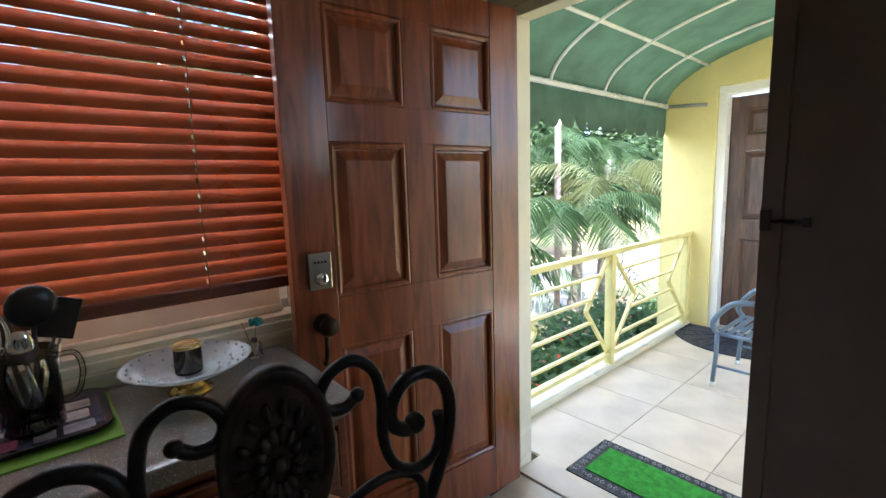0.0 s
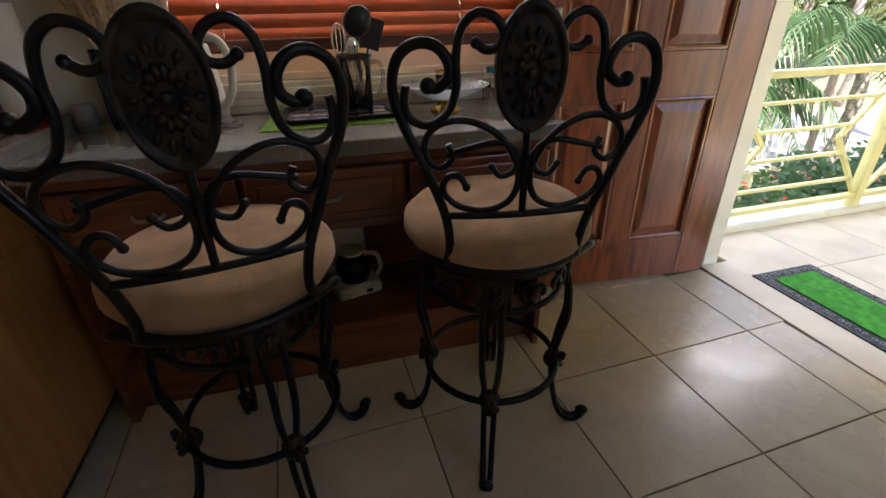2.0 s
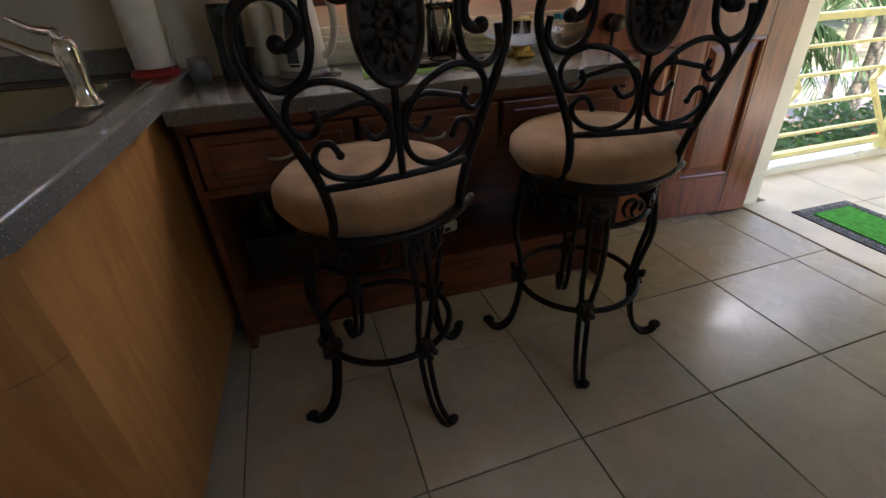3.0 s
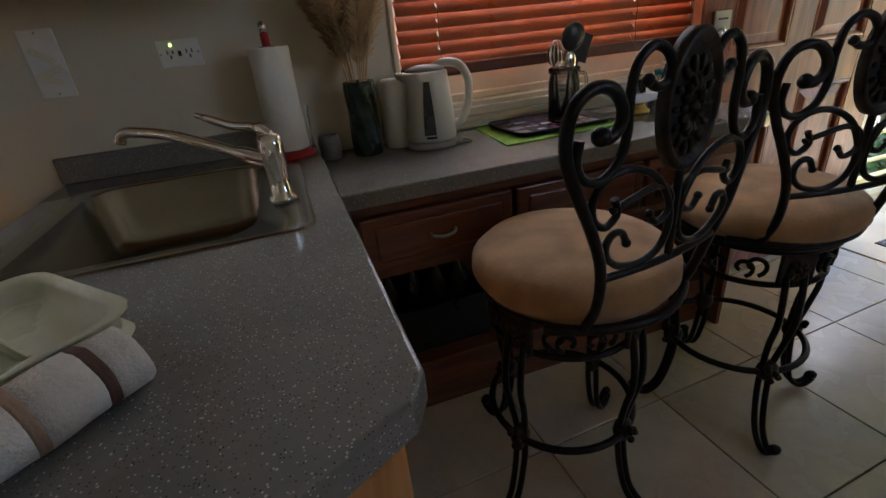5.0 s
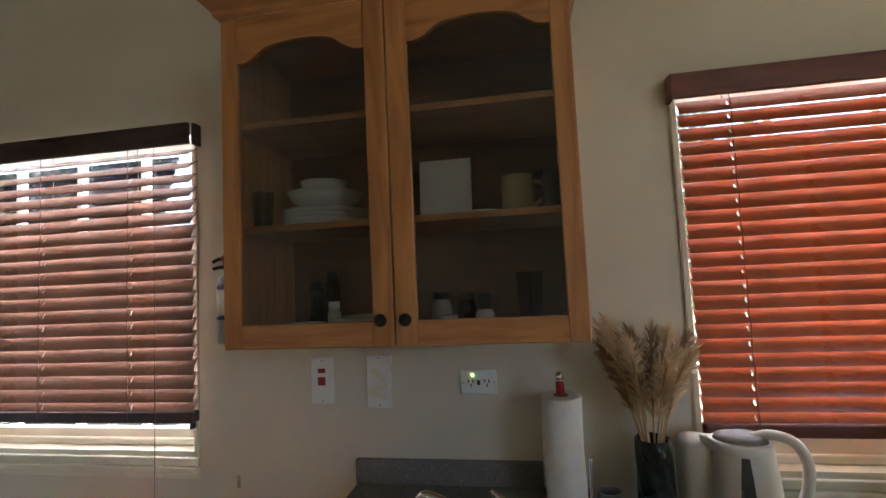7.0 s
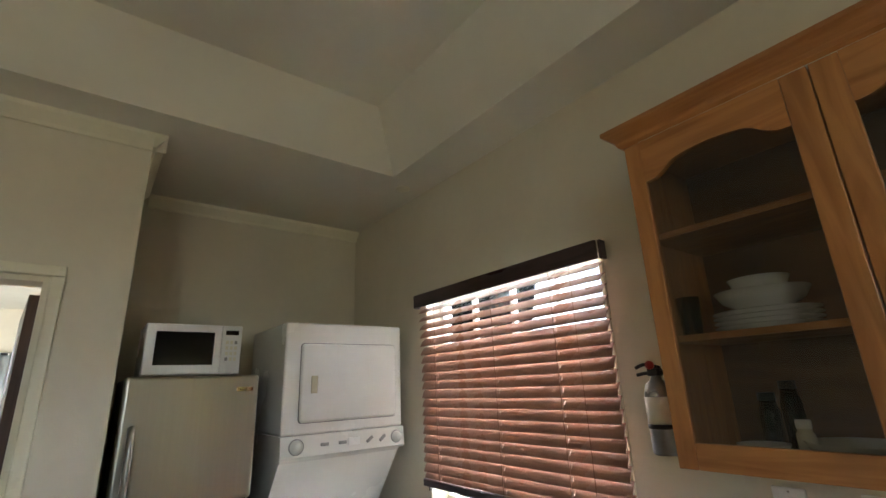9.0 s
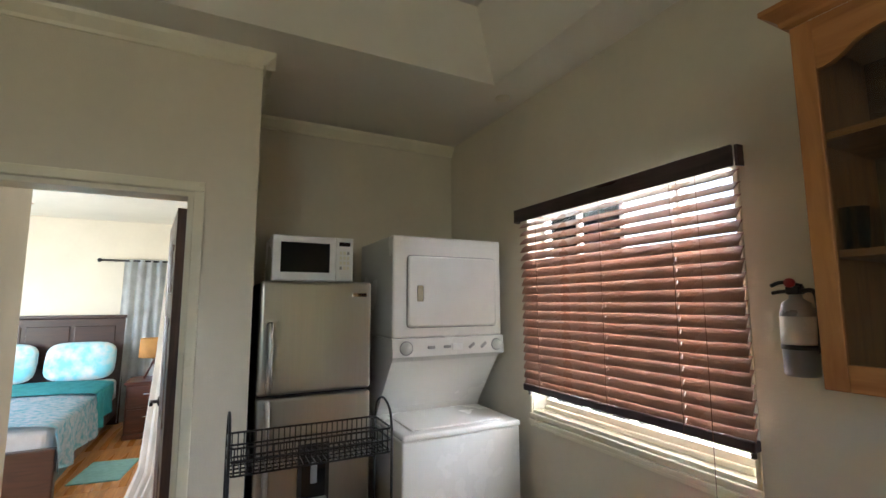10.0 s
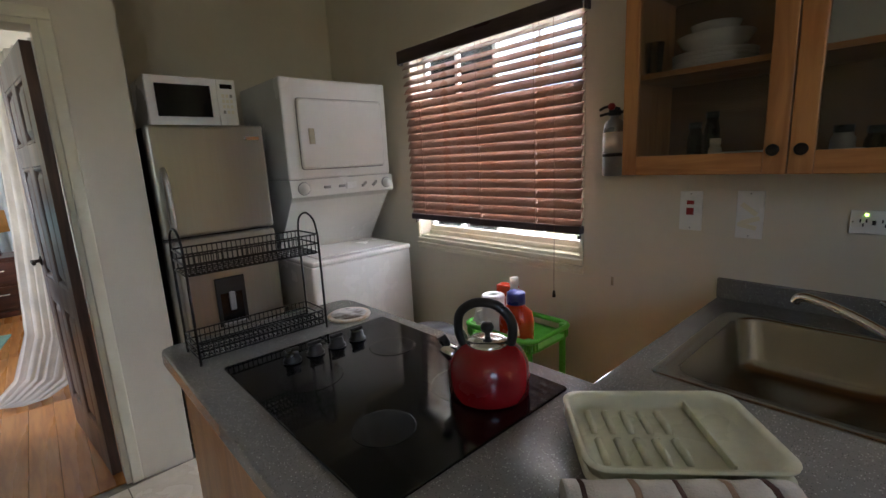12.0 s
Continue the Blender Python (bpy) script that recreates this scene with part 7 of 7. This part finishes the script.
part("stick", tube(bmesh.new(), [(0, 0, 0.005), (0.008, 0, 0.095)], 0.0015, 6), STRAW, db)
bm = bmesh.new()
for k in range(12):
    a = 2 * math.pi * k / 12
    ball(bm, (0.010 + 0.013 * math.cos(a), 0.013 * math.sin(a), 0.105 + 0.004 * (k % 3)), 0.008, 6)
ball(bm, (0.010, 0, 0.112), 0.010, 8)
part("paper_flower", bm, mat("turquoise_paper", (0.05, 0.40, 0.46), 0.8), db, "turquoise paper flower")

# ---- under the desk ----
cm = thing("coffee_maker", "white drip coffee maker with a glass jug on the desk shelf", "coffee maker", pose(-0.105, 1.465, 0.2005, 0, 0, 14) @ Matrix.Diagonal((1, 1, 1.1, 1)))
part("base", box(bmesh.new(), -0.085, 0.085, -0.115, 0.085, 0, 0.045, 0.012, 3), kpl, cm)
part("tower", box(bmesh.new(), -0.08, 0.08, 0.02, 0.085, 0.0455, 0.25, 0.012, 3), kpl, cm)
part("filter_housing", box(bmesh.new(), -0.08, 0.08, -0.10, 0.085, 0.2505, 0.31, 0.015, 3), kpl, cm)
jug = part("jug", spun(bmesh.new(), [(0, 0.046), (0.055, 0.046), (0.064, 0.07), (0.062, 0.11), (0.045, 0.145), (0.043, 0.145), (0.059, 0.11), (0.061, 0.07), (0, 0.05)], (0, -0.045, 0), 28), GLASS, cm)
# black filling made tall to stand in for the dark reflections in the jug
part("coffee", spun(bmesh.new(), [(0, 0.0505), (0.058, 0.0505), (0.0585, 0.07), (0.057, 0.105), (0, 0.105)], (0, -0.045, 0), 28), BLACK, jug)
part("jug_lid", spun(bmesh.new(), [(0, 0.1455), (0.046, 0.1455), (0.044, 0.157), (0, 0.16)], (0, -0.045, 0), 28), kpl, jug)
part("jug_handle", tube(bmesh.new(), curve([(0.04, -0.075, 0.145), (0.075, -0.105, 0.145), (0.085, -0.112, 0.10), (0.07, -0.10, 0.065)], 6), 0.009, 8), kpl, jug)
part("switch", box(bmesh.new(), 0.02, 0.045, -0.1185, -0.115, 0.012, 0.026, 0.001), BLACK, cm)
cr = thing("bottle_crate", "dark plastic crate of bottles under the desk", "crate", pose(-0.60, 1.40, 0.2005))
for a in ((-0.19, 0.19, -0.14, 0.14, 0, 0.012), (-0.19, 0.19, -0.14, -0.128, 0.0125, 0.17), (-0.19, 0.19, 0.128, 0.14, 0.0125, 0.17), (-0.19, -0.178, -0.1275, 0.1275, 0.0125, 0.17), (0.178, 0.19, -0.1275, 0.1275, 0.0125, 0.17)):
    part("crate_wall", box(bmesh.new(), *a, 0.002), BLACK, cr)
for k in range(4):
    solid("bottle", spun(bmesh.new(), [(0, 0), (0.036, 0), (0.038, 0.01), (0.038, 0.17), (0.014, 0.225), (0.014, 0.27), (0, 0.27)], (0, 0, 0), 20), DKGLASS if k % 2 else BLACK, "dark glass bottle standing in the crate", "bottle", "bottles in the crate", m=pose(-0.73 + 0.085 * k, 1.39, 0.213))

# ---- by the washing machine ----
can = thing("waste_bin", "black plastic pedal bin with a domed lid", "bin", pose(-2.62, 1.04, 0))
part("body", spun(bmesh.new(), [(0, 0), (0.15, 0), (0.165, 0.02), (0.18, 0.56), (0, 0.56)], (0, 0, 0), 32), BLACK, can)
part("lid", spun(bmesh.new(), [(0.186, 0.561), (0.19, 0.58), (0.175, 0.62), (0.12, 0.655), (0, 0.668)], (0, 0, 0), 32), BLACK, can)
GREENP = mat("bright_green_plastic", (0.10, 0.48, 0.03), 0.4, var=0.08)
gs = thing("green_stand", "bright green plastic basket stand against the wall", "stand", pose(-2.36, 1.37, 0))
for sx in (-0.17, 0.17):
    for sy in (-0.13, 0.13):
        part("leg", tube(bmesh.new(), [(sx, sy, 0.0), (sx, sy, 0.66)], 0.016, 8), GREENP, gs)
for z in (0.30, 0.60):
    part("shelf", prism(bmesh.new(), round_rect(0.40, 0.32, 0.05, 5), z, z + 0.012), GREENP, gs)
    part("shelf_rim", tube(bmesh.new(), [(x, y, z + 0.055) for x, y in round_rect(0.40, 0.32, 0.05, 5)], 0.013, 8, True), GREENP, gs)
    for k in range(20):
        x, y = round_rect(0.40, 0.32, 0.05, 4)[k]
        part("rim_rod", tube(bmesh.new(), [(x, y, z + 0.005), (x, y, z + 0.055)], 0.006, 6), GREENP, gs)


def bottle(nm, label, x, y, z, prof, mt, cap, cap_mt, squash=0.7):
    ob = thing(nm, label, "bottle", pose(x, y, z, 0, 0, 25))
    bm = bmesh.new()
    spun(bm, prof, (0, 0, 0), 28)
    for v in bm.verts:
        v.co.y *= squash
    part("body", bm, mt, ob)
    part("cap", spun(bmesh.new(), cap, (0, 0, prof[-1][1] + 0.0005), 24), cap_mt, ob)
    return ob


ORANGE = mat("orange_red_plastic", (0.55, 0.045, 0.012), 0.3, var=0.05)
BLUECAP = mat("blue_cap", (0.03, 0.035, 0.22), 0.35)
dt = bottle("detergent_bottle", "orange-red laundry detergent bottle with a blue cap", -2.305, 1.30, 0.6125, [(0, 0), (0.072, 0), (0.080, 0.01), (0.082, 0.09), (0.072, 0.14), (0.042, 0.165), (0.038, 0.175), (0, 0.175)], ORANGE, [(0, 0), (0.043, 0), (0.042, 0.05), (0.036, 0.055), (0, 0.055)], BLUECAP)
part("label_patch", loft(bmesh.new(), [[(-0.03, -0.0575, 0.04), (0.03, -0.0575, 0.04), (0.02, -0.0572, 0.10), (-0.02, -0.0572, 0.10)], [(-0.03, -0.060, 0.04), (0.03, -0.060, 0.04), (0.02, -0.0592, 0.10), (-0.02, -0.0592, 0.10)]], smooth=False), WHITE, dt, "white label patch")
bottle("softener_bottle", "cream plastic bottle with a white cap", -2.395, 1.40, 0.6125, [(0, 0), (0.04, 0), (0.044, 0.01), (0.044, 0.16), (0.020, 0.205), (0.018, 0.22), (0, 0.22)], kpl, [(0, 0), (0.022, 0), (0.020, 0.04), (0, 0.042)], WHITE, 1.0)
solid("orange_box", box(bmesh.new(), -0.05, 0.05, -0.03, 0.03, 0, 0.205, 0.003), ORANGE, "orange cardboard box behind the bottles", "box", m=pose(-2.47, 1.44, 0.6125, 0, 0, 12))
solid("toilet_roll", spun(bmesh.new(), [(0.020, 0), (0.052, 0), (0.054, 0.004), (0.054, 0.19), (0.052, 0.195), (0.020, 0.195), (0.020, 0.0)], (0, 0, 0), 28), PAPER, "white paper roll standing in the basket", "paper roll", m=pose(-2.435, 1.29, 0.6125))
for k in range(3):
    solid("paper_packet", box(bmesh.new(), -0.045, 0.045, -0.004, 0.004, 0, 0.085, 0.002), PAPER, "crumpled white paper packet", "packet", "paper packets", m=pose(-2.49 + 0.012 * k, 1.26 + 0.02 * k, 0.655, 10 * k - 8, 12 - 14 * k, 20 + 15 * k))
solid("wall_mark", box(bmesh.new(), -2.008, -1.996, YW - 0.002, YW - 0.0004, 0.855, 0.895, 0.0005), mat("brown_scuff", (0.44, 0.37, 0.26), 0.8, var=0.3), "brown scuff mark on the wall", "scuff", kind="structure")
for x in (WL[0] + 0.0, WL[1] + 0.006):
    solid("blind_hook", box(bmesh.new(), x - 0.006, x + 0.006, YW - 0.030, YW - 0.0125, 1.055, 1.075, 0.002), BRONZE, "small dark hold-down hook under the blind", "hook", "blind hooks")

# ---- ceiling spot ----
sl = thing("ceiling_spotlight", "small round recessed spotlight, switched off", "spotlight", pose(-3.38, 1.465, ZC))
part("ring", spun(bmesh.new(), [(0.030, 0), (0.046, 0), (0.045, -0.006), (0.030, -0.004)], (0, 0, 0), 28), TRIM, sl)
part("bulb_face", spun(bmesh.new(), [(0, -0.001), (0.0298, -0.001), (0.0298, -0.0025), (0, -0.0025)], (0, 0, 0), 24), BLACK, sl)

# ---- skirting ----
solid("baseboard_east", box(bmesh.new(), XE - 0.014, XE - 0.0005, YS, DOOR_Y0 - 1.0, 0.0, 0.09, 0.004), TRIM, "cream skirting board", "baseboard", kind="structure")
solid("baseboard_west", box(bmesh.new(), XD + 0.0005, XD + 0.014, YS, BD0 - 0.05, 0.0, 0.09, 0.004), TRIM, "cream skirting board", "baseboard", kind="structure")

# ---- floor tiles ----
T = 0.4475
tiles = thing("floor_tiles", "large beige ceramic floor tiles with dark joints", "floor", pose(0.966, 0.505, 0, 0, 0, 2.7), kind="structure")
bm = bmesh.new()
box(bm, -T / 2 + 0.0022, T / 2 - 0.0022, -T / 2 + 0.0022, T / 2 - 0.0022, -0.0078, 0.0, 0.0014, 1)
tile_me = mesh_of(bm, TILE, "tile")
inv = pose(0.966, 0.505, 0, 0, 0, 2.7)
for i in range(-12, 3):
    for j in range(-8, 3):
        c = inv @ Vector(((i + 0.5) * T, (j + 0.5) * T, 0))
        if XD - 0.05 < c.x < XE - 0.16 and YS < c.y < YW + 0.1:
            piece("tile", tile_me, tiles, pose((i + 0.5) * T, (j + 0.5) * T, 0))
        elif XE - 0.16 <= c.x < XE + 0.2 and -0.6 < c.y < YW - 0.1:
            bm = bmesh.new()
            box(bm, -T / 2 + 0.0022, min(T / 2 - 0.0022, XE - 0.012 - c.x), -T / 2 + 0.0022, T / 2 - 0.0022, -0.0078, 0.0, 0.0014, 1)
            part("tile", bm, TILE, tiles, at=pose((i + 0.5) * T, (j + 0.5) * T, 0))
btiles = thing("balcony_tiles", "pale square balcony tiles", "floor", BP, kind="structure")
bm = bmesh.new()
box(bm, -T / 2 + 0.002, T / 2 - 0.002, -T / 2 + 0.002, T / 2 - 0.002, -0.0058, 0.0, 0.001, 1)
bt_me = mesh_of(bm, BTILE, "tile")
for i in range(7):
    for j in range(6):
        x = 0.125 + T / 2 + T * i
        if x < U + 0.1:
            piece("tile", bt_me, btiles, pose(x, 0.30 - T / 2 - T * j, 0))
